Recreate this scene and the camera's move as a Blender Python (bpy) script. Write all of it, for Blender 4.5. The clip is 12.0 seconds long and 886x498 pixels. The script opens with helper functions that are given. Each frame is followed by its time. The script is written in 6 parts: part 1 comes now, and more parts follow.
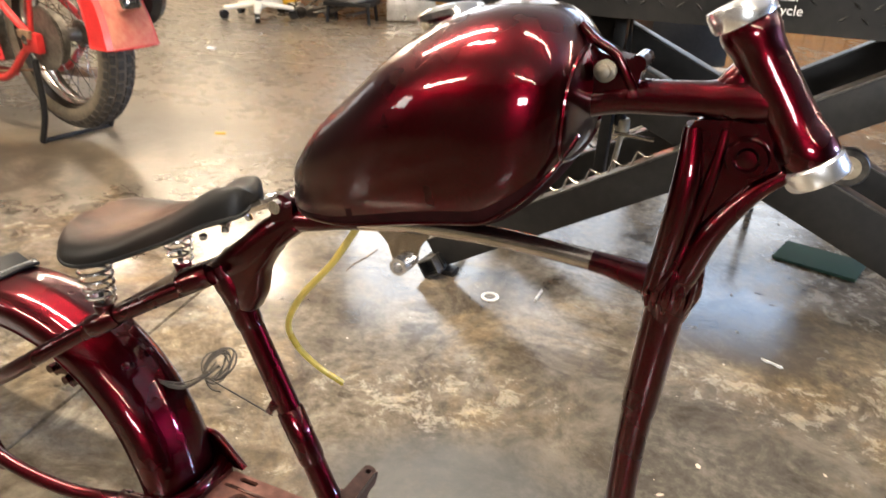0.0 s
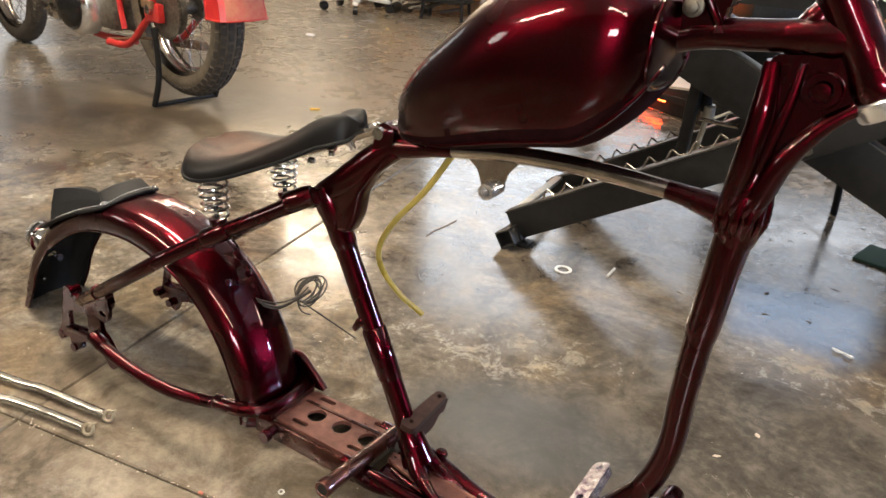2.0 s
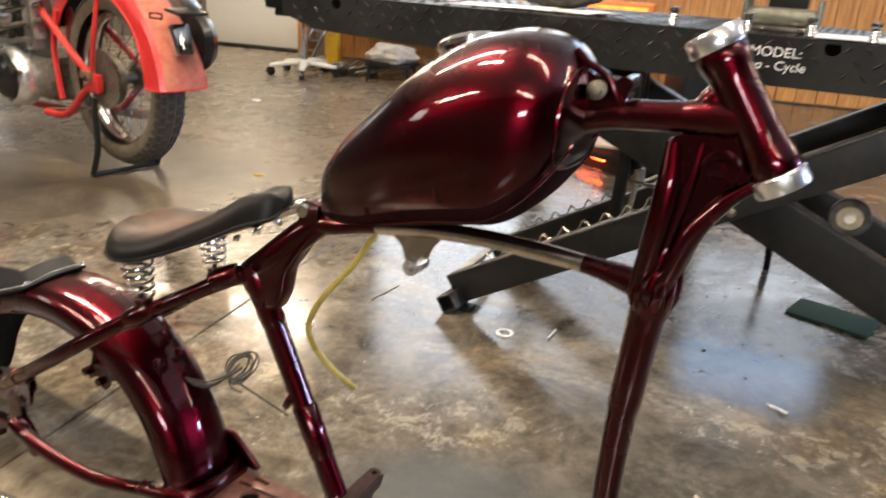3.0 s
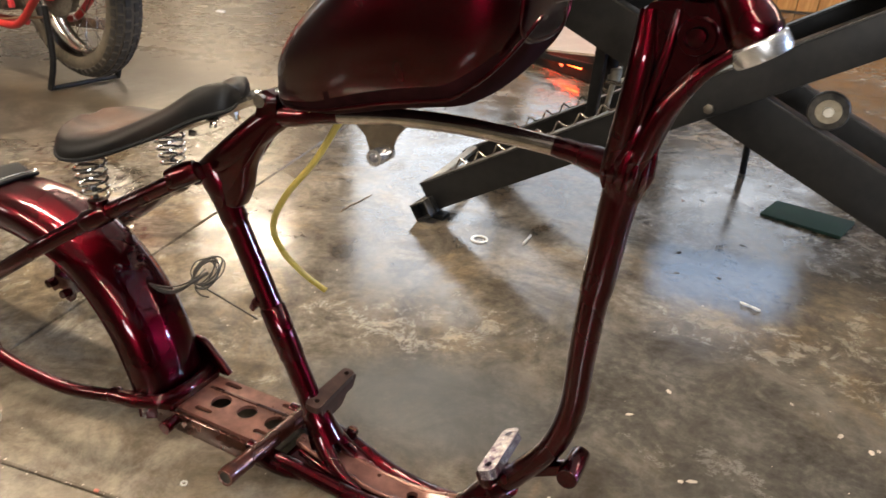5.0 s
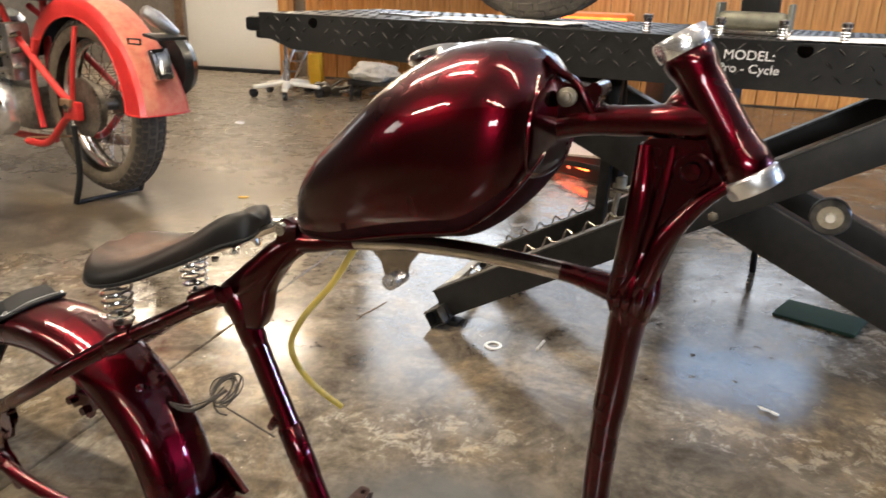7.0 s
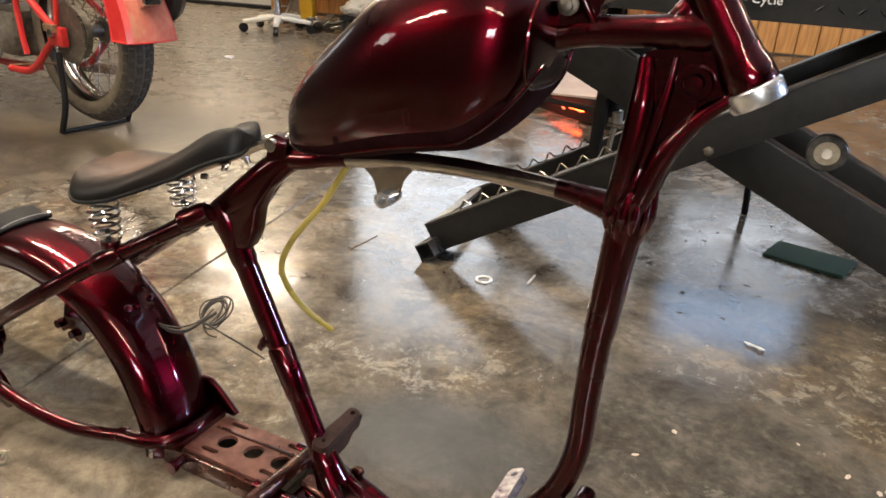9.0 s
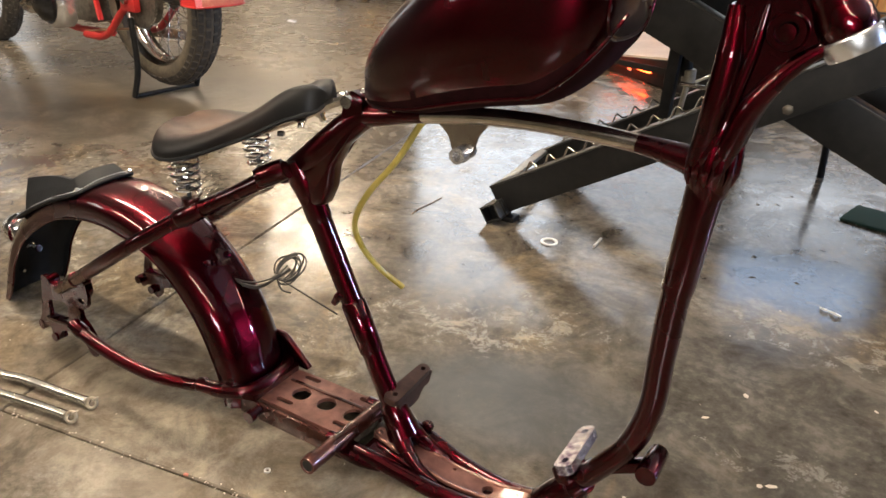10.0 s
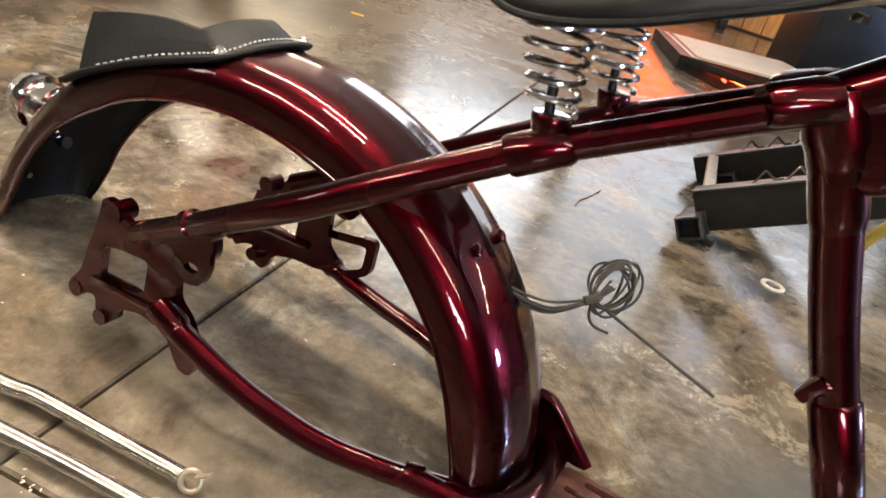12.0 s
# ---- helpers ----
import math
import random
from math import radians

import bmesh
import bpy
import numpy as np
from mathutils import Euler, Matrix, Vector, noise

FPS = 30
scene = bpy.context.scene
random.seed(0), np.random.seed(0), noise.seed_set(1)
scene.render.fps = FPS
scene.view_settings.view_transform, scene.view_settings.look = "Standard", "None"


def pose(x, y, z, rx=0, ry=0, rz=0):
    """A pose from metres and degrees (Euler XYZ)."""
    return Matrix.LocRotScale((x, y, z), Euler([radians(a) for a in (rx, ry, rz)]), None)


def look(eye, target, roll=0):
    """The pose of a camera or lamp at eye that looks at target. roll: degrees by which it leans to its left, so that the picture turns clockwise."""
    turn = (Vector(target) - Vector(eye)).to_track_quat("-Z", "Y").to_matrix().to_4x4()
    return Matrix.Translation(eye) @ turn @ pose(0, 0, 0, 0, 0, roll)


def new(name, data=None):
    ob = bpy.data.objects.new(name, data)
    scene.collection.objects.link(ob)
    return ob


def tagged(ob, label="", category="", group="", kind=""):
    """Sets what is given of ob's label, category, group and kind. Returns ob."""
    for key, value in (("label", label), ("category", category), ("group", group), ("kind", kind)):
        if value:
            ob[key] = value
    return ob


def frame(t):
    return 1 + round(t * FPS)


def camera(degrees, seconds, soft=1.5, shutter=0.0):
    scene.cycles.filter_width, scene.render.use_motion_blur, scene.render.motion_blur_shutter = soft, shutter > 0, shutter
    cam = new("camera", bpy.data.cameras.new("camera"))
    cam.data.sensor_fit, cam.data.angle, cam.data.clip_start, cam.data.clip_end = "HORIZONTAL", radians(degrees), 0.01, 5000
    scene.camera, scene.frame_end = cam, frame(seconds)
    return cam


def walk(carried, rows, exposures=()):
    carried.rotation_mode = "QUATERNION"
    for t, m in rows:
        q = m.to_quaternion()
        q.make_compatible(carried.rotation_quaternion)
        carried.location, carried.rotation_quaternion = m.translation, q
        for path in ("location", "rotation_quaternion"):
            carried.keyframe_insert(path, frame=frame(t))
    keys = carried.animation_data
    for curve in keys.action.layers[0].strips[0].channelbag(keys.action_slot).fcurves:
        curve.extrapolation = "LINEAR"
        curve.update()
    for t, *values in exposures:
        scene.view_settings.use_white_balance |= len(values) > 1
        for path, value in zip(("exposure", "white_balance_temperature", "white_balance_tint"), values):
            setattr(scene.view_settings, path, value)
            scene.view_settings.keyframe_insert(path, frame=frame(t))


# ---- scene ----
cam = camera(61.8, 12.0, shutter=0.22)
PATH = [
    (0, (0.446, -0.71, 0.992), (-0.319, 0.919, 0.12), 2.0),
    (0.5, (0.549, -0.79, 1.008), (-0.426, 0.811, 0.31), 0.0),
    (1, (0.58, -0.819, 0.968), (-0.448, 0.693, 0.157), 0.8),
    (1.5, (0.529, -0.823, 0.921), (-0.379, 0.709, 0.009), 3.9),
    (2, (0.495, -0.83, 0.927), (-0.443, 0.712, 0.067), 3.9),
    (2.5, (0.491, -0.825, 0.928), (-0.503, 0.692, 0.085), 2.9),
    (3, (0.527, -0.801, 0.956), (-0.348, 0.849, 0.242), 3.7),
    (3.2, (0.547, -0.79, 0.976), (-0.26, 0.923, 0.334), 3.6),
    (4.8, (0.543, -0.773, 0.914), (-0.201, 0.881, 0.069), 3.8),
    (5, (0.535, -0.775, 0.902), (-0.241, 0.832, -0.001), 3.5),
    (5.5, (0.523, -0.786, 0.896), (-0.346, 0.76, -0.029), 2.6),
    (6, (0.506, -0.801, 0.897), (-0.435, 0.703, -0.027), 2.4),
    (6.5, (0.51, -0.808, 0.918), (-0.471, 0.722, 0.084), 1.9),
    (7, (0.541, -0.79, 0.951), (-0.322, 0.884, 0.278), 1.8),
    (7.2, (0.55, -0.778, 0.954), (-0.253, 0.932, 0.299), 2.0),
    (8.8, (0.543, -0.789, 0.917), (-0.257, 0.875, 0.15), 3.0),
    (9, (0.54, -0.792, 0.91), (-0.271, 0.849, 0.105), 3.2),
    (9.5, (0.532, -0.808, 0.902), (-0.325, 0.783, 0.045), 2.9),
    (10, (0.523, -0.812, 0.897), (-0.398, 0.723, 0.005), 1.7),
    (10.5, (0.501, -0.814, 0.885), (-0.451, 0.691, -0.025), 1.7),
    (11, (0.244, -0.768, 0.804), (-0.713, 0.735, -0.104), 4.9),
    (11.2, (0.086, -0.734, 0.749), (-0.798, 0.82, -0.147), 6.6),
    (11.3, (0.007, -0.719, 0.71), (-0.849, 0.853, -0.181), 8.7),
    (11.5, (-0.123, -0.674, 0.642), (-0.926, 0.936, -0.233), 12.6),
    (11.7, (-0.208, -0.63, 0.596), (-0.96, 1.012, -0.264), 16.0),
    (12, (-0.263, -0.592, 0.555), (-0.939, 1.063, -0.341), 17.2),
]
walk(cam, [(t, look(eye, target, roll)) for t, eye, target, roll in PATH], exposures=[(0.0, 0.75), (0.5, 0.49), (1.0, 0.19), (2.5, 0.19), (3.0, 0.22), (5.0, 0.16), (6.0, 0.16), (7.0, 0.20), (9.0, 0.10), (10.5, 0.18), (11.5, 0.27), (12.0, 0.29)])

# ---- world and lights ----
world = bpy.data.worlds.new("world")
scene.world = world
world.use_nodes = True
wn = world.node_tree.nodes
sky = wn.new("ShaderNodeTexSky")
sky.sky_type, sky.sun_disc = "NISHITA", False
sky.sun_elevation, sky.sun_rotation = radians(40), radians(20)
world.node_tree.links.new(sky.outputs[0], wn["Background"].inputs[0])
wn["Background"].inputs[1].default_value = 0.08

ROOM_SCALE = 1.19
ROOM = pose(-5.08, 5.43, 0, 0, 0, 12) @ Matrix.Scale(ROOM_SCALE, 4)      # x along the far wall, y out through it
TUBE_WATTS, WINDOW_WATTS = 50.0, 39.0


def lamp(name, m, sx, sy, watts, colour):
    data = bpy.data.lights.new(name, "AREA")
    data.shape, data.size, data.size_y, data.energy, data.color = "RECTANGLE", sx, sy, watts, colour
    ob = new(name, data)
    ob.matrix_world = m
    return ob


WARM, DAY = (1.0, 0.84, 0.65), (0.90, 0.94, 0.98)
# rows of tube lights under the ceiling: place, turn, length and power
# the sixth is added to brighten the far door; no highlight places it
TUBES = [(-1.95, 0.52, -3, 2.3, 1.60), (1.05, 0.30, -2, 2.2, 0.16), (-1.10, -0.22, -6, 0.75, 1.6), (-2.95, -2.70, 8, 2.3, 1.8), (1.60, -2.40, -4, 2.4, 0.35), (-5.4, 4.95, 12, 2.3, 1.5), (3.6, 3.2, 0, 2.3, 0.5)]
TUBE_Z = 2.95
for lx, ly, turn, long, power in TUBES:
    lamp("tube_lamp", pose(lx, ly, TUBE_Z - 0.05, 0, 0, turn), long, 0.12, TUBE_WATTS * power * long / 2.3, WARM)

# windows high in the far wall: along the wall, sill height, width, height, power, tint
WINDOWS = [(1.08, 0.83, 1.42, 2.27, 1.12, DAY), (2.62, 0.83, 1.05, 2.27, 0.46, DAY), (3.92, 1.95, 1.22, 0.70, 0.25, (0.50, 0.70, 1.0)), (3.92, 1.22, 1.22, 0.62, 0.18, DAY)]
for wx, wz, ww, wh, power, tint in WINDOWS:
    lamp("window_daylight", ROOM @ pose(wx + ww / 2, 0.12, wz + wh / 2, -90, 0, 0), ww, wh, WINDOW_WATTS * ww * power, tint)
# openings in the end walls: near and far edge along the wall, sill, head, watts
# the second west opening is added, unseen, to brighten the far door
WEST_OPEN = [(-8.1, -7.2, 1.90, 2.70, 31.0), (-1.4, -0.1, 0.10, 2.40, 12.0)]
EAST_OPEN = [(-4.20, -3.65, 1.28, 1.78, 240.0)]
SOUTH_OPEN = (3.8, 4.9, 1.35, 1.85)
X0, X1, YB = -3.0, 8.6, -9.0
lamp("south_daylight", ROOM @ pose(sum(SOUTH_OPEN[:2]) / 2, YB - 0.1, sum(SOUTH_OPEN[2:]) / 2, 90, 0, 0), SOUTH_OPEN[1] - SOUTH_OPEN[0], SOUTH_OPEN[3] - SOUTH_OPEN[2], 92.0, (0.95, 0.97, 1.0))
for name, opens, x, turn, tint in (("west_daylight", WEST_OPEN, X0 - 0.1, -90, (1.0, 0.94, 0.85)), ("east_daylight", EAST_OPEN, X1 + 0.1, 90, (0.42, 0.60, 1.0))):
    for ya, yc, z0, z1, watts in opens:
        lamp(name, ROOM @ pose(x, (ya + yc) / 2, (z0 + z1) / 2, 0, turn, 0), z1 - z0, yc - ya, watts, tint)


# ---- materials ----
def material(name):
    m = bpy.data.materials.new(name)
    m.use_nodes = True
    return m, m.node_tree.nodes, m.node_tree.links, m.node_tree.nodes["Principled BSDF"]


def coords(n, l, scale=(1, 1, 1)):
    tc, mp = n.new("ShaderNodeTexCoord"), n.new("ShaderNodeMapping")
    mp.inputs["Scale"].default_value = scale
    l.new(tc.outputs["Object"], mp.inputs["Vector"])
    return mp.outputs[0]


def noise_tex(n, l, vec, scale, detail=6.0, rough=0.6, distort=0.0):
    t = n.new("ShaderNodeTexNoise")
    t.inputs["Scale"].default_value, t.inputs["Detail"].default_value = scale, detail
    t.inputs["Roughness"].default_value, t.inputs["Distortion"].default_value = rough, distort
    l.new(vec, t.inputs["Vector"])
    return t.outputs["Fac"]


def ramp(n, l, fac, stops):
    r = n.new("ShaderNodeValToRGB")
    e = r.color_ramp.elements
    while len(e) < len(stops):
        e.new(0.5)
    for el, (p, c) in zip(e, stops):
        el.position, el.color = p, (*c, 1) if len(c) == 3 else c
    l.new(fac, r.inputs[0])
    return r.outputs[0]


def grey(v):
    return (v, v, v)


def mix(n, l, fac, a, b, blend="MIX"):
    m = n.new("ShaderNodeMix")
    m.data_type, m.blend_type = "RGBA", blend
    for sock, v in ((m.inputs["Factor"], fac), (m.inputs["A"], a), (m.inputs["B"], b)):
        if isinstance(v, bpy.types.NodeSocket):
            l.new(v, sock)
        elif isinstance(v, (int, float)):
            sock.default_value = v
        else:
            sock.default_value = (*v, 1)
    return m.outputs["Result"]


def bump(n, l, b, height, strength, distance=0.002):
    k = n.new("ShaderNodeBump")
    k.inputs["Strength"].default_value, k.inputs["Distance"].default_value = strength, distance
    l.new(height, k.inputs["Height"])
    l.new(k.outputs[0], b.inputs["Normal"])


def surface(name, dark, light, rough=(0.4, 0.6), metal=0.0, scale=30.0, big=4.0, relief=0.1, coat=0.0, coat_rough=0.05, spec=0.5):
    """Two-scale mottled surface: grain at scale, wear at big."""
    m, n, l, b = material(name)
    v = coords(n, l)
    fine, wide = noise_tex(n, l, v, scale), noise_tex(n, l, v, big, 4.0)
    both = n.new("ShaderNodeMath")
    both.operation = "ADD"
    l.new(fine, both.inputs[0]), l.new(wide, both.inputs[1])
    half = n.new("ShaderNodeMath")
    half.operation = "MULTIPLY"
    half.inputs[1].default_value = 0.5
    l.new(both.outputs[0], half.inputs[0])
    l.new(ramp(n, l, half.outputs[0], [(0.36, dark), (0.64, light)]), b.inputs["Base Color"])
    l.new(ramp(n, l, wide, [(0.3, grey(rough[0])), (0.7, grey(rough[1]))]), b.inputs["Roughness"])
    b.inputs["Metallic"].default_value = metal
    b.inputs["Specular IOR Level"].default_value = spec
    b.inputs["Coat Weight"].default_value, b.inputs["Coat Roughness"].default_value = coat, coat_rough
    if relief:
        bump(n, l, b, fine, relief, 0.001)
    return m


def candy(name, deep, bright):
    """Metallic base under tinted clear lacquer."""
    m, n, l, b = material(name)
    v = coords(n, l)
    flake = noise_tex(n, l, v, 2200, 2.0)
    cloud = noise_tex(n, l, v, 7, 3.0)
    c = mix(n, l, ramp(n, l, flake, [(0.35, grey(0.0)), (0.7, grey(1.0))]), deep, bright)
    l.new(c, b.inputs["Base Color"])
    l.new(ramp(n, l, cloud, [(0.3, grey(0.24)), (0.7, grey(0.31))]), b.inputs["Roughness"])
    b.inputs["Metallic"].default_value = 1.0
    b.inputs["Coat Weight"].default_value, b.inputs["Coat Roughness"].default_value = 1.0, 0.035
    b.inputs["Coat IOR"].default_value = 1.38
    sparkle = n.new("ShaderNodeBump")
    sparkle.inputs["Strength"].default_value, sparkle.inputs["Distance"].default_value = 0.30, 0.0003
    l.new(noise_tex(n, l, v, 1300, 2.0), sparkle.inputs["Height"])
    l.new(sparkle.outputs[0], b.inputs["Normal"])
    peel = n.new("ShaderNodeBump")
    peel.inputs["Strength"].default_value, peel.inputs["Distance"].default_value = 0.14, 0.0018
    l.new(mix(n, l, 0.45, noise_tex(n, l, v, 95, 2.0), noise_tex(n, l, v, 34, 3.0)), peel.inputs["Height"])
    l.new(peel.outputs[0], b.inputs["Coat Normal"])
    return m


CANDY = candy("candy_red_paint", (0.005, 0.0001, 0.0006), (0.112, 0.0011, 0.0066))
SATIN = surface("bright_satin_steel", grey(0.70), grey(0.84), (0.20, 0.30), 0.9, 30, 5, 0.0)
CHROME = surface("chrome", grey(0.62), grey(0.78), (0.06, 0.16), 1.0, 60, 9, 0.02)
STEEL = surface("bare_steel", (0.34, 0.31, 0.28), (0.62, 0.58, 0.53), (0.13, 0.24), 1.0, 120, 12, 0.03)
ALUMINIUM = surface("cast_aluminium", (0.42, 0.41, 0.40), (0.68, 0.67, 0.65), (0.25, 0.4), 1.0, 90, 14, 0.1)
BLACK_STEEL = surface("black_painted_steel", (0.004, 0.004, 0.0043), (0.0135, 0.013, 0.012), (0.36, 0.52), 0.0, 45, 5, 0.12, spec=0.3)
BLACK_GLOSS = surface("black_enamel", grey(0.008), grey(0.014), (0.18, 0.26), 0.0, 50, 6, 0.03)
BLACK_LEATHER = surface("black_leather", (0.004, 0.0045, 0.0055), (0.010, 0.011, 0.0125), (0.46, 0.60), 0.0, 260, 9, 0.3, spec=0.22)
RUBBER = surface("tyre_rubber", (0.020, 0.017, 0.014), (0.066, 0.055, 0.041), (0.7, 0.85), 0.0, 60, 7, 0.2)
DUSTY_RUBBER = surface("dusty_sidewall_rubber", (0.055, 0.044, 0.030), (0.130, 0.105, 0.072), (0.75, 0.9), 0.0, 50, 8, 0.15)
RED_PAINT = surface("faded_red_paint", (0.38, 0.011, 0.012), (0.49, 0.032, 0.027), (0.32, 0.5), 0.0, 40, 5, 0.04, 0.25, 0.2)
DUSTY_RED = surface("sun_bleached_red_paint", (0.38, 0.070, 0.048), (0.47, 0.190, 0.118), (0.5, 0.65), 0.0, 40, 7, 0.05)
GREASE = surface("greasy_engine_metal", (0.05, 0.042, 0.034), (0.20, 0.175, 0.14), (0.35, 0.6), 0.6, 50, 10, 0.3)
RUST = surface("bronze_rusty_steel", (0.12, 0.065, 0.035), (0.30, 0.19, 0.11), (0.45, 0.65), 0.4, 50, 8, 0.2)
GREEN = surface("green_scouring_felt", (0.004, 0.020, 0.012), (0.010, 0.042, 0.026), (0.85, 0.95), 0.0, 380, 20, 0.7)
PAPER = surface("white_paper", grey(0.68), grey(0.82), (0.6, 0.7), 0.0, 40, 5, 0.0)
GOLD_RUBBER = surface("amber_fuel_hose_plastic", (0.36, 0.27, 0.045), (0.52, 0.41, 0.10), (0.25, 0.35), 0.0, 40, 8, 0.0, 0.3)
BRASS = surface("brass", (0.55, 0.40, 0.14), (0.72, 0.55, 0.24), (0.2, 0.32), 1.0, 80, 9, 0.04)
WIRE = surface("dark_cable_insulation", (0.010, 0.008, 0.007), (0.075, 0.062, 0.046), (0.45, 0.6), 0.0, 90, 9, 0.1)
WALL_WHITE = surface("cream_wall_paint", (0.82, 0.79, 0.68), (0.88, 0.85, 0.76), (0.5, 0.62), 0.0, 60, 1.2, 0.05)
CEILING_PAINT = surface("ceiling_paint", (0.62, 0.60, 0.56), (0.74, 0.72, 0.67), (0.7, 0.8), 0.0, 20, 1.0, 0.1)
# for the unseen walls, dark so that the lacquer mirrors less light
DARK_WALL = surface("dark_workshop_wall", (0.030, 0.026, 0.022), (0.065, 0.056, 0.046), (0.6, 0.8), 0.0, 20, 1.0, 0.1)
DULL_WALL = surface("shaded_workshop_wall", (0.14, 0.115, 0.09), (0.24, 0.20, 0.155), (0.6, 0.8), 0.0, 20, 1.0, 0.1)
ORANGE_PLASTIC = surface("orange_enamel", (0.75, 0.19, 0.01), (0.85, 0.28, 0.02), (0.3, 0.4), 0.0, 40, 6, 0.02)
YELLOW_PAINT = surface("yellow_enamel", (0.65, 0.36, 0.02), (0.78, 0.47, 0.03), (0.35, 0.5), 0.0, 40, 6, 0.05)
GREY_CLOTH = surface("grey_shop_rag", (0.36, 0.34, 0.30), (0.55, 0.52, 0.47), (0.9, 0.95), 0.0, 120, 18, 0.5)
OLIVE_STEEL = surface("olive_grey_vise_metal", (0.10, 0.10, 0.075), (0.20, 0.20, 0.16), (0.4, 0.55), 0.5, 60, 9, 0.1)
WORN_STEEL = surface("worn_tan_steel", (0.24, 0.205, 0.15), (0.42, 0.37, 0.28), (0.35, 0.5), 0.5, 60, 9, 0.1)
SPRING = surface("dull_chromed_spring", grey(0.58), grey(0.74), (0.14, 0.24), 1.0, 60, 9, 0.0)
SCUFFED = surface("scuffed_black_steel", (0.012, 0.012, 0.011), (0.085, 0.078, 0.068), (0.3, 0.45), 0.3, 70, 14, 0.1)
ZINC = surface("bright_zinc", (0.52, 0.50, 0.45), (0.74, 0.72, 0.67), (0.3, 0.4), 0.3, 60, 9, 0.02)
STRUT = surface("scratched_bright_steel", (0.42, 0.40, 0.37), (0.66, 0.64, 0.60), (0.16, 0.30), 0.95, 90, 14, 0.04)
TAN_LEATHER = surface("tan_seat_leather", (0.34, 0.30, 0.20), (0.50, 0.45, 0.32), (0.4, 0.55), 0.0, 90, 7, 0.1)
TAN_BOARD = surface("tan_fibreboard", (0.40, 0.33, 0.26), (0.56, 0.48, 0.39), (0.5, 0.65), 0.0, 70, 6, 0.1)
WHITE_INK = surface("white_sign_paint", grey(0.62), grey(0.75), (0.5, 0.6), 0.0, 60, 9, 0.0)
PURPLE_CHROME = surface("overpainted_bright_steel", (0.10, 0.05, 0.12), (0.86, 0.86, 0.92), (0.12, 0.24), 0.80, 120, 30, 0.02)
DIRTY_RED = surface("dirty_dark_red_steel", (0.026, 0.012, 0.010), (0.075, 0.036, 0.028), (0.34, 0.5), 0.4, 70, 14, 0.15)
# brown-red plate paint; on the strap, warm light's copper sheen put into colour
COPPERY = surface("copper_sheen_red_paint", (0.100, 0.034, 0.026), (0.300, 0.135, 0.100), (0.24, 0.38), 0.5, 40, 9, 0.05, 0.5, 0.08)
# dull near-black red that puts the tank's underside shade into colour
SHADED_BELLY = surface("shaded_dull_dark_red", (0.010, 0.003, 0.003), (0.026, 0.006, 0.007), (0.75, 0.9), 0.0, 60, 8, 0.1, spec=0.04)
PRIMER = surface("thin_red_brown_paint_over_steel", (0.022, 0.006, 0.005), (0.115, 0.034, 0.023), (0.20, 0.34), 0.7, 70, 10, 0.10, 0.7, 0.06)

m, n, l, b = material("brown_saddle_leather")
v = coords(n, l)
sep, mid = n.new("ShaderNodeSeparateXYZ"), n.new("ShaderNodeMath")
mid.operation = "ABSOLUTE"
l.new(v, sep.inputs[0]), l.new(sep.outputs[1], mid.inputs[0])
rear = n.new("ShaderNodeMapRange")
rear.inputs["From Min"].default_value, rear.inputs["From Max"].default_value = -0.29, -0.42
l.new(sep.outputs[0], rear.inputs["Value"])
seatwear = mix(n, l, 1.0, ramp(n, l, mid.outputs[0], [(0.040, grey(1.0)), (0.094, grey(0.0))]), rear.outputs[0], "MULTIPLY")
blotch = ramp(n, l, noise_tex(n, l, v, 9, 5.0), [(0.36, (0.036, 0.020, 0.014)), (0.66, (0.118, 0.068, 0.046))])
worn = mix(n, l, seatwear, (0.0045, 0.0042, 0.0042), blotch)
l.new(worn, b.inputs["Base Color"])
l.new(ramp(n, l, noise_tex(n, l, v, 25, 4.0), [(0.3, grey(0.38)), (0.7, grey(0.52))]), b.inputs["Roughness"])
bump(n, l, b, noise_tex(n, l, v, 320, 4.0), 0.25, 0.0006)
b.inputs["Specular IOR Level"].default_value = 0.30
SADDLE = m

# old sealed concrete: stains, pale wear patches and an uneven gloss
m, n, l, b = material("stained_sealed_concrete")
v = coords(n, l)
clouds = noise_tex(n, l, v, 1.1, 8.0, 0.64, 0.6)
stains = noise_tex(n, l, v, 3.1, 10.0, 0.70, 1.4)
grain = noise_tex(n, l, v, 42, 6.0, 0.65)
speck = noise_tex(n, l, v, 150, 3.0, 0.6)
fine = noise_tex(n, l, v, 270, 4.0, 0.7)
flake = noise_tex(n, l, v, 15, 12.0, 0.80, 0.5)
where = noise_tex(n, l, v, 2.1, 7.0, 0.62, 0.4)
ochre = noise_tex(n, l, v, 2.6, 9.0, 0.70, 0.8)
scuff = noise_tex(n, l, coords(n, l, (4.0, 9.0, 1.0)), 2.6, 8.0, 0.7, 0.3)
c1 = ramp(n, l, clouds, [(0.33, (0.112, 0.093, 0.072)), (0.50, (0.224, 0.196, 0.157)), (0.64, (0.338, 0.314, 0.275))])
c2 = mix(n, l, ramp(n, l, stains, [(0.47, grey(0.0)), (0.58, grey(0.80))]), c1, (0.072, 0.055, 0.039))
c2 = mix(n, l, ramp(n, l, ochre, [(0.50, grey(0.0)), (0.60, grey(0.66))]), c2, (0.262, 0.196, 0.118))
both = n.new("ShaderNodeMath")
both.operation = "MULTIPLY"
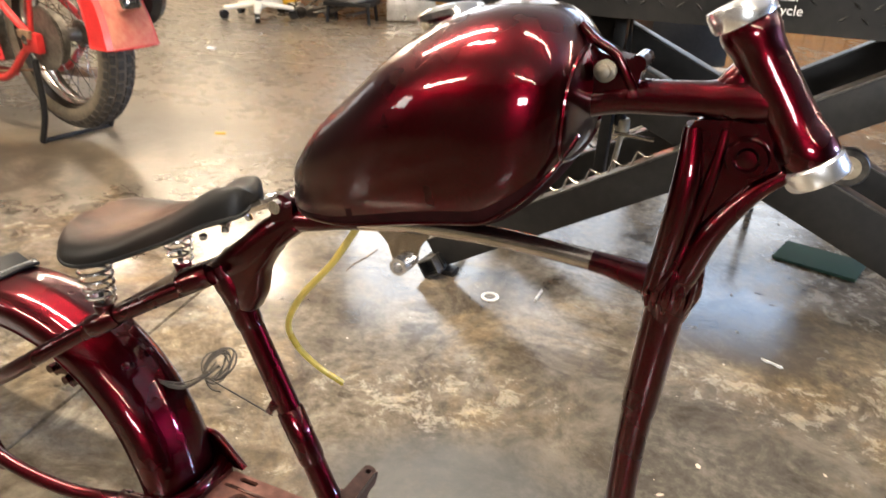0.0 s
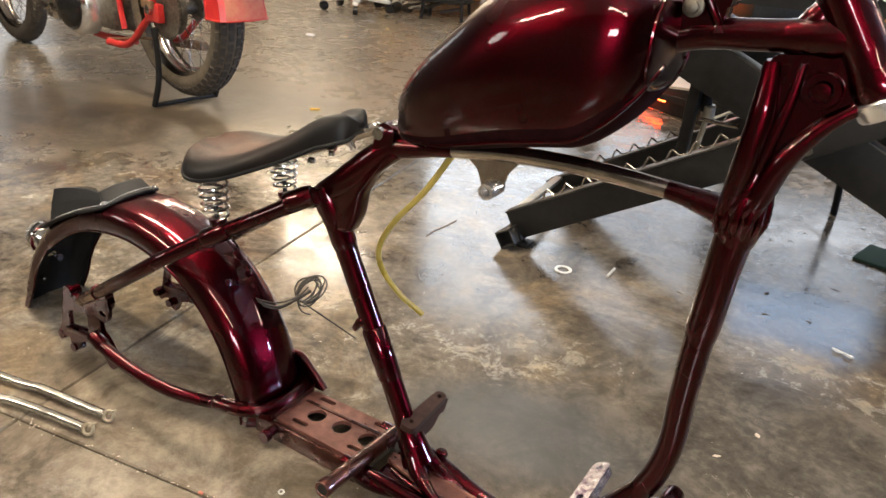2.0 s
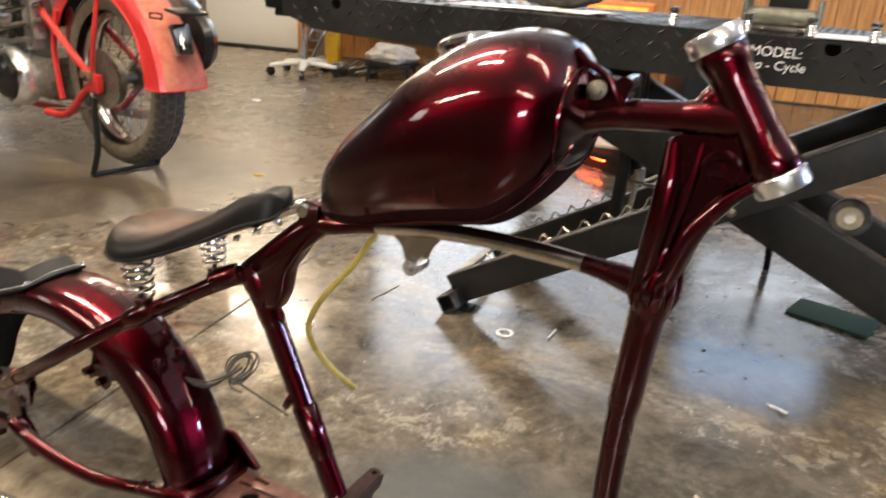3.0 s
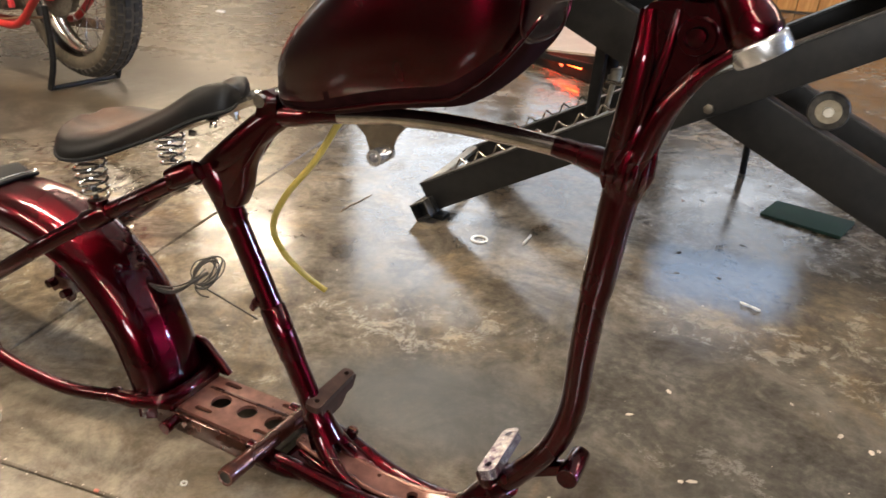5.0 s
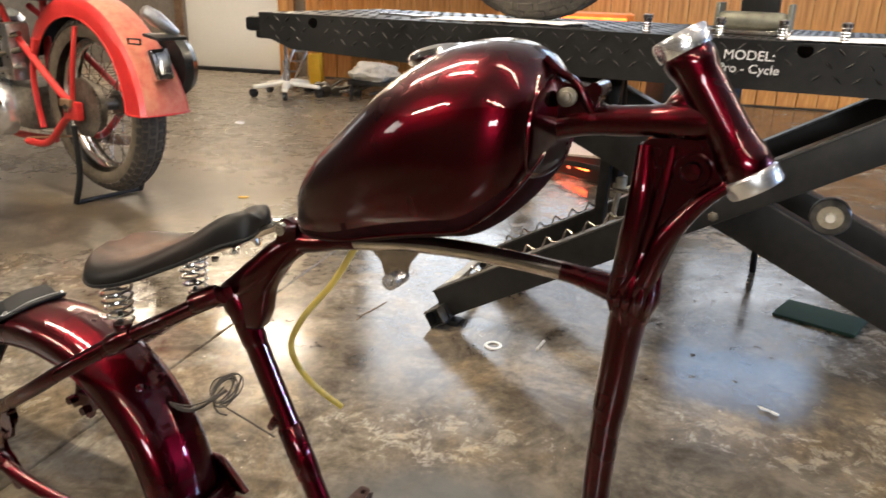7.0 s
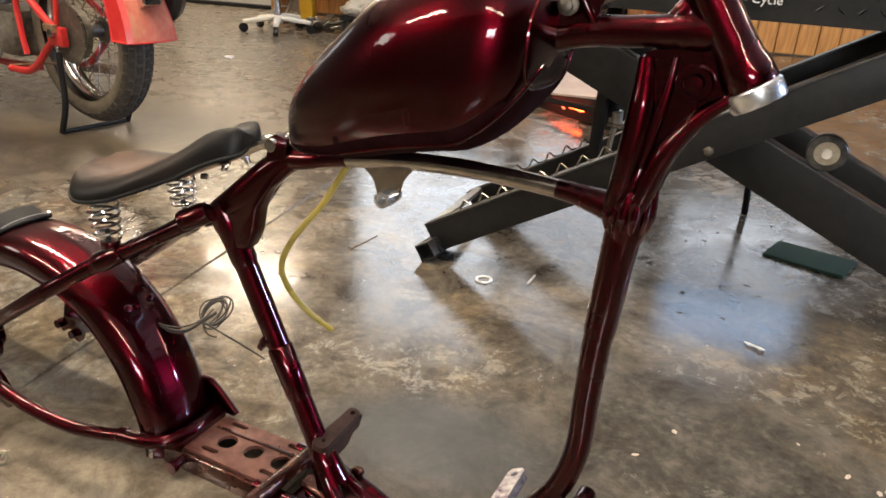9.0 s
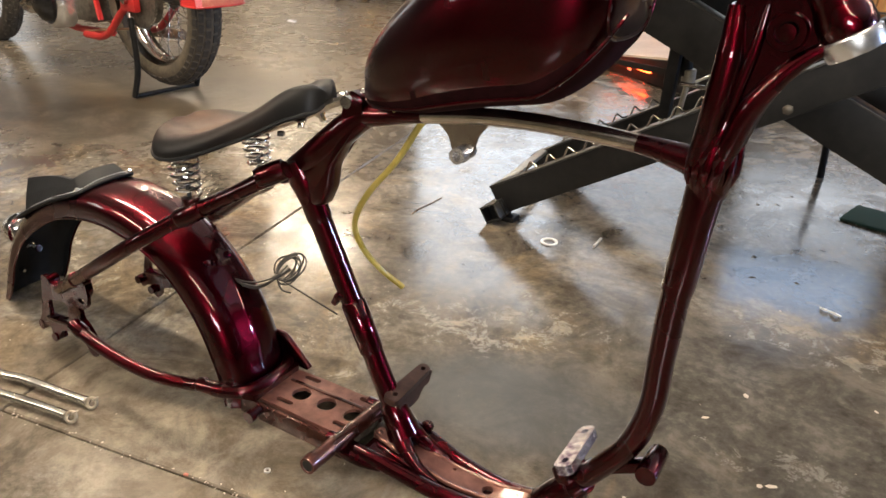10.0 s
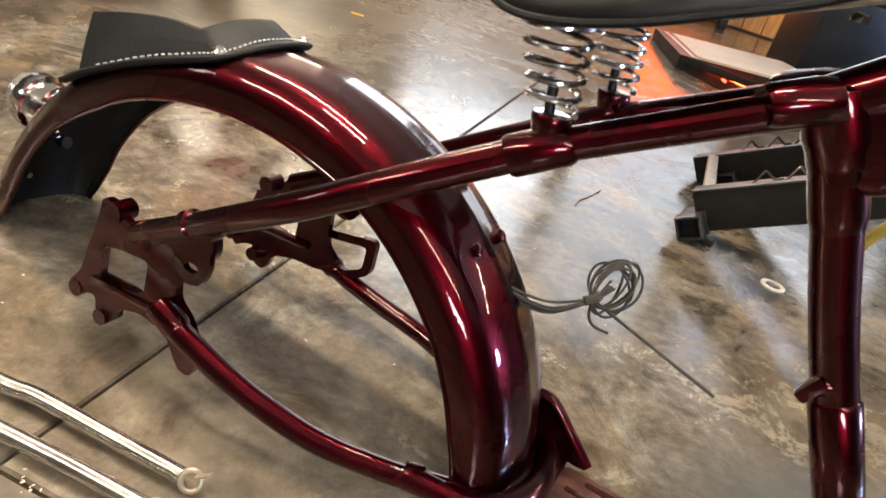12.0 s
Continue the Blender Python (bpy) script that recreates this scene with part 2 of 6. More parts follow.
sep, side = n.new("ShaderNodeSeparateXYZ"), n.new("ShaderNodeMapRange")
side.inputs["From Min"].default_value, side.inputs["From Max"].default_value, side.inputs["To Max"].default_value = 0.1, 0.8, 0.12
l.new(v, sep.inputs[0]), l.new(sep.outputs[0], side.inputs["Value"])
shifted = n.new("ShaderNodeMath")
l.new(where, shifted.inputs[0]), l.new(side.outputs[0], shifted.inputs[1])


def zone(cx, cy, sx, sy, turn, r0, r1, most):
    """A patch with a ragged edge: 'most' inside r0, nothing past r1."""
    at, far, rag = n.new("ShaderNodeMapping"), n.new("ShaderNodeVectorMath"), n.new("ShaderNodeMath")
    at.vector_type = "TEXTURE"
    at.inputs["Location"].default_value, at.inputs["Rotation"].default_value, at.inputs["Scale"].default_value = (cx, cy, 0), (0, 0, radians(turn)), (sx * 3, sy * 3, 1)
    far.operation, rag.operation = "LENGTH", "MULTIPLY_ADD"
    l.new(v, at.inputs["Vector"]), l.new(at.outputs[0], far.inputs[0])
    rag.inputs[1].default_value = 0.30
    l.new(noise_tex(n, l, v, 7.0, 7.0, 0.62, 0.5), rag.inputs[0]), l.new(far.outputs["Value"], rag.inputs[2])
    return ramp(n, l, rag.outputs[0], [(r0 / 3, grey(most)), (r1 / 3, grey(0.0))])


peeled = mix(n, l, 1.0, zone(-0.12, 0.47, 0.30, 0.13, 18, 1.0, 1.9, 1.0), zone(0.56, 0.84, 0.26, 0.13, 8, 1.0, 1.9, 1.0), "LIGHTEN")
l.new(mix(n, l, 1.0, ramp(n, l, shifted.outputs[0], [(0.52, grey(0.0)), (0.66, grey(1.0))]), peeled, "LIGHTEN"), both.inputs[0])
l.new(ramp(n, l, flake, [(0.465, grey(0.0)), (0.600, grey(0.78))]), both.inputs[1])
pale = both.outputs[0]
c3 = mix(n, l, pale, c2, mix(n, l, ramp(n, l, ochre, [(0.42, grey(0.0)), (0.60, grey(1.0))]), (0.400, 0.360, 0.290), (0.390, 0.310, 0.185)))
c4 = mix(n, l, ramp(n, l, grain, [(0.40, grey(0.0)), (0.64, grey(0.48))]), c3, (0.050, 0.041, 0.031))
c4 = mix(n, l, ramp(n, l, scuff, [(0.60, grey(0.0)), (0.72, grey(0.07))]), c4, (0.33, 0.30, 0.24))
blotch = noise_tex(n, l, v, 8.0, 12.0, 0.74, 0.5)
c4 = mix(n, l, 1.0, c4, ramp(n, l, blotch, [(0.40, (0.60, 0.57, 0.53)), (0.50, (0.92, 0.91, 0.90)), (0.60, (1.22, 1.20, 1.14))]), "MULTIPLY")
c4 = mix(n, l, ramp(n, l, fine, [(0.50, grey(0.0)), (0.68, grey(0.34))]), c4, (0.040, 0.033, 0.026))
c5 = mix(n, l, ramp(n, l, speck, [(0.70, grey(0.0)), (0.78, grey(0.4))]), c4, (0.45, 0.40, 0.32))
away = n.new("ShaderNodeVectorMath")
away.operation = "DISTANCE"
flat = n.new("ShaderNodeMapping")
flat.inputs["Location"].default_value, flat.inputs["Scale"].default_value = (-0.48, -1.40, 0), (1.0, 1.3, 1.0)
l.new(v, flat.inputs["Vector"]), l.new(flat.outputs[0], away.inputs[0])
wobble = n.new("ShaderNodeMath")
wobble.operation = "MULTIPLY_ADD"
wobble.inputs[1].default_value = 0.30
l.new(noise_tex(n, l, v, 5.5, 6.0, 0.6), wobble.inputs[0]), l.new(away.outputs["Value"], wobble.inputs[2])
polished = ramp(n, l, wobble.outputs[0], [(0.38, grey(1.0)), (0.46, grey(0.0))])
c5 = mix(n, l, ramp(n, l, wobble.outputs[0], [(0.30, grey(0.72)), (0.44, grey(0.0))]), c5, (0.060, 0.050, 0.040))

# cool grey patch: the windows' bluish sheen put into the floor colour
c5 = mix(n, l, zone(0.05, 0.245, 0.27, 0.16, 18, 1.0, 1.7, 0.80), c5, mix(n, l, mix(n, l, 0.5, clouds, stains), (0.070, 0.076, 0.080), (0.185, 0.195, 0.200)))
# greyer mottled floor, painted darker to carry the lift's shade band too
c5 = mix(n, l, zone(0.55, 0.42, 0.42, 0.30, -15, 1.0, 1.9, 0.80), c5, ramp(n, l, mix(n, l, 0.5, blotch, grain), [(0.38, (0.040, 0.037, 0.032)), (0.50, (0.090, 0.083, 0.072)), (0.62, (0.185, 0.171, 0.147))]))
c5 = mix(n, l, zone(-0.42, -0.16, 0.62, 0.26, 10, 1.0, 1.9, 0.30), c5, mix(n, l, ramp(n, l, blotch, [(0.40, grey(0.0)), (0.60, grey(1.0))]), (0.200, 0.163, 0.120), (0.420, 0.352, 0.268)))
# towards the far left the floor takes a smoother brown and an even roughness
ahead, aside_, far_left = n.new("ShaderNodeMapRange"), n.new("ShaderNodeMapRange"), n.new("ShaderNodeMath")
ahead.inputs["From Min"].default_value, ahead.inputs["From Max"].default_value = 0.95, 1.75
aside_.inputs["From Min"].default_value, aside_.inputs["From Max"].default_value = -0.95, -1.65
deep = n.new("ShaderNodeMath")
deep.operation, far_left.operation = "MULTIPLY", "MULTIPLY"
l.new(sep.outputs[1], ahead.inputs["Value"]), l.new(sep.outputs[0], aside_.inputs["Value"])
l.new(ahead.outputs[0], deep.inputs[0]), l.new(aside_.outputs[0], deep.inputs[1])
far_left.inputs[1].default_value = 0.82
l.new(deep.outputs[0], far_left.inputs[0])
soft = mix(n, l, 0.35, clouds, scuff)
c5 = mix(n, l, far_left.outputs[0], c5, ramp(n, l, soft, [(0.36, (0.175, 0.138, 0.096)), (0.62, (0.305, 0.250, 0.180))]))
# darker floor round the red motorcycle, some of its shade painted in
dim_round_bike = zone(-2.30, 1.10, 0.95, 0.66, 12, 1.0, 1.9, 0.80)
c5 = mix(n, l, dim_round_bike, c5, mix(n, l, clouds, (0.34, 0.31, 0.28), (0.58, 0.54, 0.50)), "MULTIPLY")
c5 = mix(n, l, 1.0, c5, grey(0.79), "MULTIPLY")
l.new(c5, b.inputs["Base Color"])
r1 = mix(n, l, 0.5, ramp(n, l, stains, [(0.35, grey(0.10)), (0.65, grey(0.21))]), ramp(n, l, blotch, [(0.45, grey(0.08)), (0.57, grey(0.30))]))
l.new(mix(n, l, polished, mix(n, l, far_left.outputs[0], mix(n, l, dim_round_bike, mix(n, l, pale, r1, grey(0.42)), grey(0.36)), grey(0.30)), ramp(n, l, noise_tex(n, l, v, 34, 9.0, 0.70, 0.3), [(0.42, grey(0.03)), (0.64, grey(0.11))])), b.inputs["Roughness"])
b.inputs["Specular IOR Level"].default_value = 0.55
pitted = mix(n, l, 1.0, mix(n, l, 0.5, noise_tex(n, l, v, 55, 5.0, 0.7), blotch), grey(2.6), "MULTIPLY")
bump(n, l, b, mix(n, l, polished, mix(n, l, 0.45, mix(n, l, 0.35, grain, flake), noise_tex(n, l, v, 115, 4.0, 0.65)), pitted), 0.17, 0.0015)
CONCRETE = m

# varnished board wall
m, n, l, b = material("varnished_pine_boards")
v = coords(n, l, (6, 6, 0.7))
rings = noise_tex(n, l, v, 3.0, 5.0, 0.55, 1.8)
l.new(ramp(n, l, rings, [(0.3, (0.46, 0.185, 0.042)), (0.5, (0.66, 0.300, 0.078)), (0.72, (0.76, 0.40, 0.13))]), b.inputs["Base Color"])
b.inputs["Roughness"].default_value = 0.42
bump(n, l, b, rings, 0.1, 0.001)
PINE = m

m, n, l, b = material("amber_lens_glow")
b.inputs["Base Color"].default_value = (0.8, 0.2, 0.02, 1)
l.new(ramp(n, l, noise_tex(n, l, coords(n, l), 9, 2.0), [(0.3, (1.0, 0.085, 0.008)), (0.7, (1.0, 0.19, 0.02))]), b.inputs["Emission Color"])
b.inputs["Emission Strength"].default_value = 3.6
GLOW = m

# emission for an added strip that reddens the floor by the ramp
m, n, l, b = material("red_floor_glow")
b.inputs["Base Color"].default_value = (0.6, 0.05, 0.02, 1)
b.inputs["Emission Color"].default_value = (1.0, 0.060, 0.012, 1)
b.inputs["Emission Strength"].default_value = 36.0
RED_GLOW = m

m, n, l, b = material("tube_light_glow")
b.inputs["Emission Color"].default_value = (*WARM, 1)
b.inputs["Emission Strength"].default_value = 55.0
TUBE_GLOW = m

m, n, l, b = material("clear_lens_glass")
b.inputs["Base Color"].default_value = (0.9, 0.9, 0.88, 1)
b.inputs["Transmission Weight"].default_value, b.inputs["Roughness"].default_value = 1.0, 0.06
GLASS = m


# ---- mesh helpers ----
SETTLED = False


def settle(bm):
    """The bare frame as it lies: its lower rails bear on the floor and the tail hangs back."""
    for vert in bm.verts:
        x, y, z = vert.co
        vert.co.x += 0.0097 - 0.0093 * x - 0.0116 * z + 0.0477 * x * z - 0.049 * x * x
        vert.co.z += 0.0205 + 0.0365 * x - 0.0249 * z - 0.0534 * x * z + 0.0677 * y
        seat = math.exp(-((x + 0.26) ** 2 + (z - 0.52) ** 2) / 0.0121)
        rear = math.exp(-(x + 0.49) ** 2 / 0.014 - (z - 0.54) ** 2 / 0.004)
        vert.co += Vector((0.011, -0.012, 0.006)) * seat - Vector((0.010, -0.010, 0.016)) * rear


def part(name, bm, mat, parent=None, label="", smooth=True):
    if SETTLED:
        settle(bm)
    bmesh.ops.recalc_face_normals(bm, faces=bm.faces)
    me = bpy.data.meshes.new(name)
    bm.to_mesh(me)
    bm.free()
    me.materials.append(mat)
    if smooth:
        for p in me.polygons:
            p.use_smooth = True
        me.set_sharp_from_angle(angle=radians(38))
    ob = new(name, me)
    if parent:
        ob.parent = parent
    if label:
        ob["label"] = label
    return ob


def thing(name, label, category, m=Matrix(), group="", kind=""):
    ob = new(name)
    ob.empty_display_size = 0.1
    ob.matrix_world = m
    return tagged(ob, label, category, group, kind)


def spline(points, steps=8, closed=False):
    """Catmull-Rom through the points."""
    pts = [Vector(p) for p in points]
    if len(pts) == 2 and not closed:
        return [pts[0].lerp(pts[1], k / steps) for k in range(steps + 1)]
    out, k = [], len(pts)
    for i in range(k if closed else k - 1):
        if closed:
            a, p, q, d = (pts[(i + j) % k] for j in (-1, 0, 1, 2))
        else:
            p, q = pts[i], pts[i + 1]
            a = pts[i - 1] if i else p * 2 - q
            d = pts[i + 2] if i + 2 < k else q * 2 - p
        for s in range(steps):
            t = s / steps
            out.append(0.5 * (2 * p + (q - a) * t + (2 * a - 5 * p + 4 * q - d) * t * t + (3 * p - a - 3 * q + d) * t ** 3))
    if not closed:
        out.append(pts[-1])
    return out


def sweep(path, radius, sides=14, bm=None, closed=False, cap=True, flat=1.0, up=(0, 1, 0)):
    """A tube along the path. radius: one number or one for each end of even steps; flat squeezes it along up."""
    bm = bm or bmesh.new()
    count = len(path)
    radii = [radius] * count if isinstance(radius, (int, float)) else [float(v) for v in np.interp(np.linspace(0, 1, count), np.linspace(0, 1, len(radius)), radius)]
    rings, side = [], None
    for i, p in enumerate(path):
        a, c = (path[(i - 1) % count], path[(i + 1) % count]) if closed else (path[max(i - 1, 0)], path[min(i + 1, count - 1)])
        d = (c - a).normalized()
        if side is None:
            side = Vector(up)
        side = side - d * side.dot(d)
        if side.length < 1e-4:
            side = d.orthogonal()
        side.normalize()
        other = d.cross(side)
        rings.append([bm.verts.new(p + radii[i] * (math.cos(w) * side * flat + math.sin(w) * other)) for w in (2 * math.pi * k / sides for k in range(sides))])
    for i in range(count if closed else count - 1):
        r, s = rings[i], rings[(i + 1) % count]
        for k in range(sides):
            bm.faces.new((r[k], r[(k + 1) % sides], s[(k + 1) % sides], s[k]))
    if cap and not closed:
        for r in (rings[0], rings[-1]):
            bm.faces.new(r)
    return bm


def tube(points, radius, sides=14, steps=8, **more):
    return sweep(spline(points, steps), radius, sides, **more)


def straight(a, c, radius, sides=14, bm=None, flat=1.0, up=(0, 1, 0)):
    return sweep([Vector(a), Vector(c)], radius, sides, bm, flat=flat, up=up)


def turned(profile, a, c, sides=24, bm=None):
    """Lathe: profile of (along 0..1 or metres, radius) from a towards c, in metres along."""
    bm = bm or bmesh.new()
    a, d = Vector(a), (Vector(c) - Vector(a)).normalized()
    u = d.orthogonal().normalized()
    w = d.cross(u)
    rings = []
    for s, r in profile:
        rings.append([bm.verts.new(a + d * s + max(r, 1e-5) * (math.cos(t) * u + math.sin(t) * w)) for t in (2 * math.pi * k / sides for k in range(sides))])
    for r, s in zip(rings, rings[1:]):
        for k in range(sides):
            bm.faces.new((r[k], r[(k + 1) % sides], s[(k + 1) % sides], s[k]))
    bm.faces.new(rings[0]), bm.faces.new(rings[-1])
    return bm


def box(size, m=Matrix(), bevel=0.004, bm=None, segments=2):
    own = bmesh.new()
    bmesh.ops.create_cube(own, size=1, matrix=Matrix.Diagonal((*size, 1)))
    if bevel:
        bmesh.ops.bevel(own, geom=own.edges[:], offset=min(bevel, min(size) * 0.45), segments=segments, affect="EDGES", profile=0.6)
    bmesh.ops.transform(own, matrix=m, verts=own.verts)
    if bm is None:
        return own
    me = bpy.data.meshes.new("tmp")
    own.to_mesh(me), own.free()
    bm.from_mesh(me)
    bpy.data.meshes.remove(me)
    return bm


def between(size, a, c, roll_up=(0, 0, 1), bevel=0.004, bm=None):
    """A box of section size = (across, high), from a to c."""
    a, c = Vector(a), Vector(c)
    d = (c - a).normalized()
    s = d.cross(Vector(roll_up)).normalized()
    u = s.cross(d)
    m = Matrix((( d.x, s.x, u.x, 0), (d.y, s.y, u.y, 0), (d.z, s.z, u.z, 0), (0, 0, 0, 1)))
    m.translation = (a + c) / 2
    return box(((c - a).length, *size), m, bevel, bm)


def arc(cx, cy, r, a0, a1, steps):
    return [(cx + r * math.cos(radians(a0 + (a1 - a0) * k / steps)), cy + r * math.sin(radians(a0 + (a1 - a0) * k / steps))) for k in range(steps + 1)]


def ring_loop(cx, cy, r, sides=20):
    return arc(cx, cy, r, 0, 360 * (sides - 1) / sides, sides - 1)


def slot_loop(cx, cy, long, wide):
    h = (long - wide) / 2
    return arc(cx + h, cy, wide / 2, -90, 90, 6) + arc(cx - h, cy, wide / 2, 90, 270, 6)


def plate(outer, holes, thick, m, bm=None):
    """A flat plate with holes, drawn in x and y and thick in z, put at m."""
    own = bmesh.new()
    edges = []
    for loop in (outer, *holes):
        vs = [own.verts.new((x, y, -thick / 2)) for x, y in loop]
        edges += [own.edges.new((vs[k], vs[(k + 1) % len(vs)])) for k in range(len(vs))]
    got = bmesh.ops.triangle_fill(own, use_beauty=True, use_dissolve=False, edges=edges)
    faces = [f for f in got["geom"] if isinstance(f, bmesh.types.BMFace)]
    up = bmesh.ops.extrude_face_region(own, geom=faces)
    bmesh.ops.translate(own, vec=(0, 0, thick), verts=[v for v in up["geom"] if isinstance(v, bmesh.types.BMVert)])
    bmesh.ops.transform(own, matrix=m, verts=own.verts)
    if bm is None:
        return own
    me = bpy.data.meshes.new("tmp")
    own.to_mesh(me), own.free()
    bm.from_mesh(me)
    bpy.data.meshes.remove(me)
    return bm


def forged(outline, thick, edge, m):
    """A solid of one outline with softly rounded rims, drawn in x and y and thick in z, put at m."""
    pts = [Vector(p) for p in outline]
    k = len(pts)
    turn = sum(pts[i - 1].x * pts[i].y - pts[i].x * pts[i - 1].y for i in range(k))
    ways = []
    for i in range(k):
        a, c = (pts[i] - pts[i - 1]).normalized(), (pts[(i + 1) % k] - pts[i]).normalized()
        d = (a + c).normalized()
        ways.append(Vector((-d.y, d.x)) * (1 if turn > 0 else -1))
    bm, rings = bmesh.new(), []
    for w in (90, 60, 30, 0):
        for sign in (-1, 1):
            inset, z = edge * (1 - math.cos(radians(w))), thick / 2 - edge * (1 - math.sin(radians(w)))
            rings.append((sign * z, [bm.verts.new((*(p + q * inset), sign * z)) for p, q in zip(pts, ways)]))
    rings = [r for _, r in sorted(rings, key=lambda r: r[0])]
    for r, t in zip(rings, rings[1:]):
        for i in range(k):
            bm.faces.new((r[i], r[(i + 1) % k], t[(i + 1) % k], t[i]))
    bm.faces.new(rings[0]), bm.faces.new(rings[-1])
    bmesh.ops.triangulate(bm, faces=[f for f in bm.faces if len(f.verts) > 4])
    bmesh.ops.transform(bm, matrix=m, verts=bm.verts)
    return bm


def rounded(points, r=0.006, steps=4):
    """A closed outline with its corners rounded."""
    out, k = [], len(points)
    for i in range(k):
        p, a, c = Vector(points[i]), Vector(points[i - 1]), Vector(points[(i + 1) % k])
        da, dc = (a - p), (c - p)
        q = min(r, da.length * 0.45, dc.length * 0.45)
        s, e = p + da.normalized() * q, p + dc.normalized() * q
        for j in range(steps + 1):
            t = j / steps
            out.append(tuple(s * (1 - t) ** 2 + p * 2 * t * (1 - t) + e * t * t))
    return out


def helix(base, top, r0, r1, turns, wire, per=16):
    a, c = Vector(base), Vector(top)
    path = []
    for k in range(int(turns * per) + 1):
        t = k / (turns * per)
        r = r0 + (r1 - r0) * t
        w = 2 * math.pi * k / per
        path.append(a.lerp(c, t) + Vector((r * math.cos(w), r * math.sin(w), 0)))
    return sweep(path, wire, 7, up=(0, 0, 1))


UPRIGHT = Matrix.Rotation(radians(90), 4, "X")     # drawings in x, z stand upright, facing -y


def write(text, size, mat, m, name="lettering", parent=None, depth=0.0008):
    cu = bpy.data.curves.new(name, "FONT")
    cu.body, cu.size, cu.extrude, cu.align_x = text, size, depth, "CENTER"
    tmp = new("tmp", cu)
    me = bpy.data.meshes.new_from_object(tmp.evaluated_get(bpy.context.evaluated_depsgraph_get()))
    bpy.data.objects.remove(tmp)
    me.materials.clear()
    me.materials.append(mat)
    me.transform(m)
    ob = new(name, me)
    ob.parent = parent
    return ob


# ---- the workshop ----
JOINT = Vector((-0.726, -0.300, 0))
ALONG, ACROSS = Vector((math.cos(radians(9.4)), math.sin(radians(9.4)), 0)), Vector((math.cos(radians(99.8)), math.sin(radians(99.8)), 0))
SLAB, GAP = 3.6, 0.0032
floor = thing("floor", "stained sealed concrete workshop floor with saw-cut joints", "floor", kind="structure")
part("subfloor", box((30, 30, 0.1), pose(0, 0, -0.14), 0), DULL_WALL, floor)
for gi in range(-3, 3):
    for gj in range(-3, 3):
        bm = bmesh.new()
        ring = []
        for inset, z in ((0.0, -0.09), (0.0, -0.003), (0.003, 0.0)):
            q = GAP / 2 + inset
            ring.append([bm.verts.new(JOINT + ALONG * (SLAB * u) + ACROSS * (SLAB * w) + ALONG * (q * su) + ACROSS * (q * sw) + Vector((0, 0, z)))
                         for u, w, su, sw in ((gi, gj, 1, 1), (gi + 1, gj, -1, 1), (gi + 1, gj + 1, -1, -1), (gi, gj + 1, 1, -1))])
        for r, s in zip(ring, ring[1:]):
            for k in range(4):
                bm.faces.new((r[k], r[(k + 1) % 4], s[(k + 1) % 4], s[k]))
        bm.faces.new(ring[-1])
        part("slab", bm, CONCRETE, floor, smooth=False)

WALL_H = 3.2


def room_box(x0, x1, y0, y1, z0, z1, bevel=0.0):
    return box((x1 - x0, y1 - y0, z1 - z0), ROOM @ pose((x0 + x1) / 2, (y0 + y1) / 2, (z0 + z1) / 2), bevel)


DOOR = (-0.62, 0.41, 2.05)
wall = thing("wall_north", "workshop wall with high windows above varnished pine boards", "wall", kind="structure")
cuts = {(DOOR[0], DOOR[1]): [(0, DOOR[2])]}
for wx, wz, ww, wh, power, tint in WINDOWS:
    cuts.setdefault((wx, wx + ww), []).append((wz, wz + wh))
x = X0
for (a, c), holes in sorted(cuts.items()):
    part("wall_panel", room_box(x, a, 0, 0.25, 0, WALL_H), DULL_WALL, wall, smooth=False)
    z = 0
    for z0, z1 in sorted(holes) + [(WALL_H, WALL_H)]:
        if z0 > z:
            part("wall_panel", room_box(a, c, 0, 0.25, z, z0), DULL_WALL, wall, smooth=False)
        z = z1
    x = c
part("wall_panel", room_box(x, X1, 0, 0.25, 0, WALL_H), DULL_WALL, wall, smooth=False)
side = thing("wall_south", "unseen workshop wall, kept dark to dim reflections, with a daylight opening", "wall", kind="structure")
xa, xc, z0, z1 = SOUTH_OPEN
for dims in ((X0 - 0.2, xa, 0, WALL_H), (xc, X1 + 0.2, 0, WALL_H), (xa, xc, 0, z0), (xa, xc, z1, WALL_H)):
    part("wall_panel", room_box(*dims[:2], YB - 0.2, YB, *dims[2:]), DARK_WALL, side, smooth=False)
for name, x0, opens in (("wall_west", X0 - 0.2, WEST_OPEN), ("wall_east", X1, EAST_OPEN)):
    side = thing(name, "unseen workshop wall, kept dark to dim reflections, with a daylight opening", "wall", kind="structure")
    y = YB
    for ya, yc, z0, z1, watts in opens:
        for dims in ((y, ya, 0, WALL_H), (ya, yc, 0, z0), (ya, yc, z1, WALL_H)):
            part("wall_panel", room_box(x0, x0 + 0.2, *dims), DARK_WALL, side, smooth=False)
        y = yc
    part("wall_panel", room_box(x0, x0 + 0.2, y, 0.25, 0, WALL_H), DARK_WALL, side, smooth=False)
tagged(part("ceiling", room_box(X0 - 0.2, X1 + 0.2, YB - 0.2, 0.25, WALL_H, WALL_H + 0.15), CEILING_PAINT, smooth=False), "plain off-white workshop ceiling", "ceiling", kind="structure")
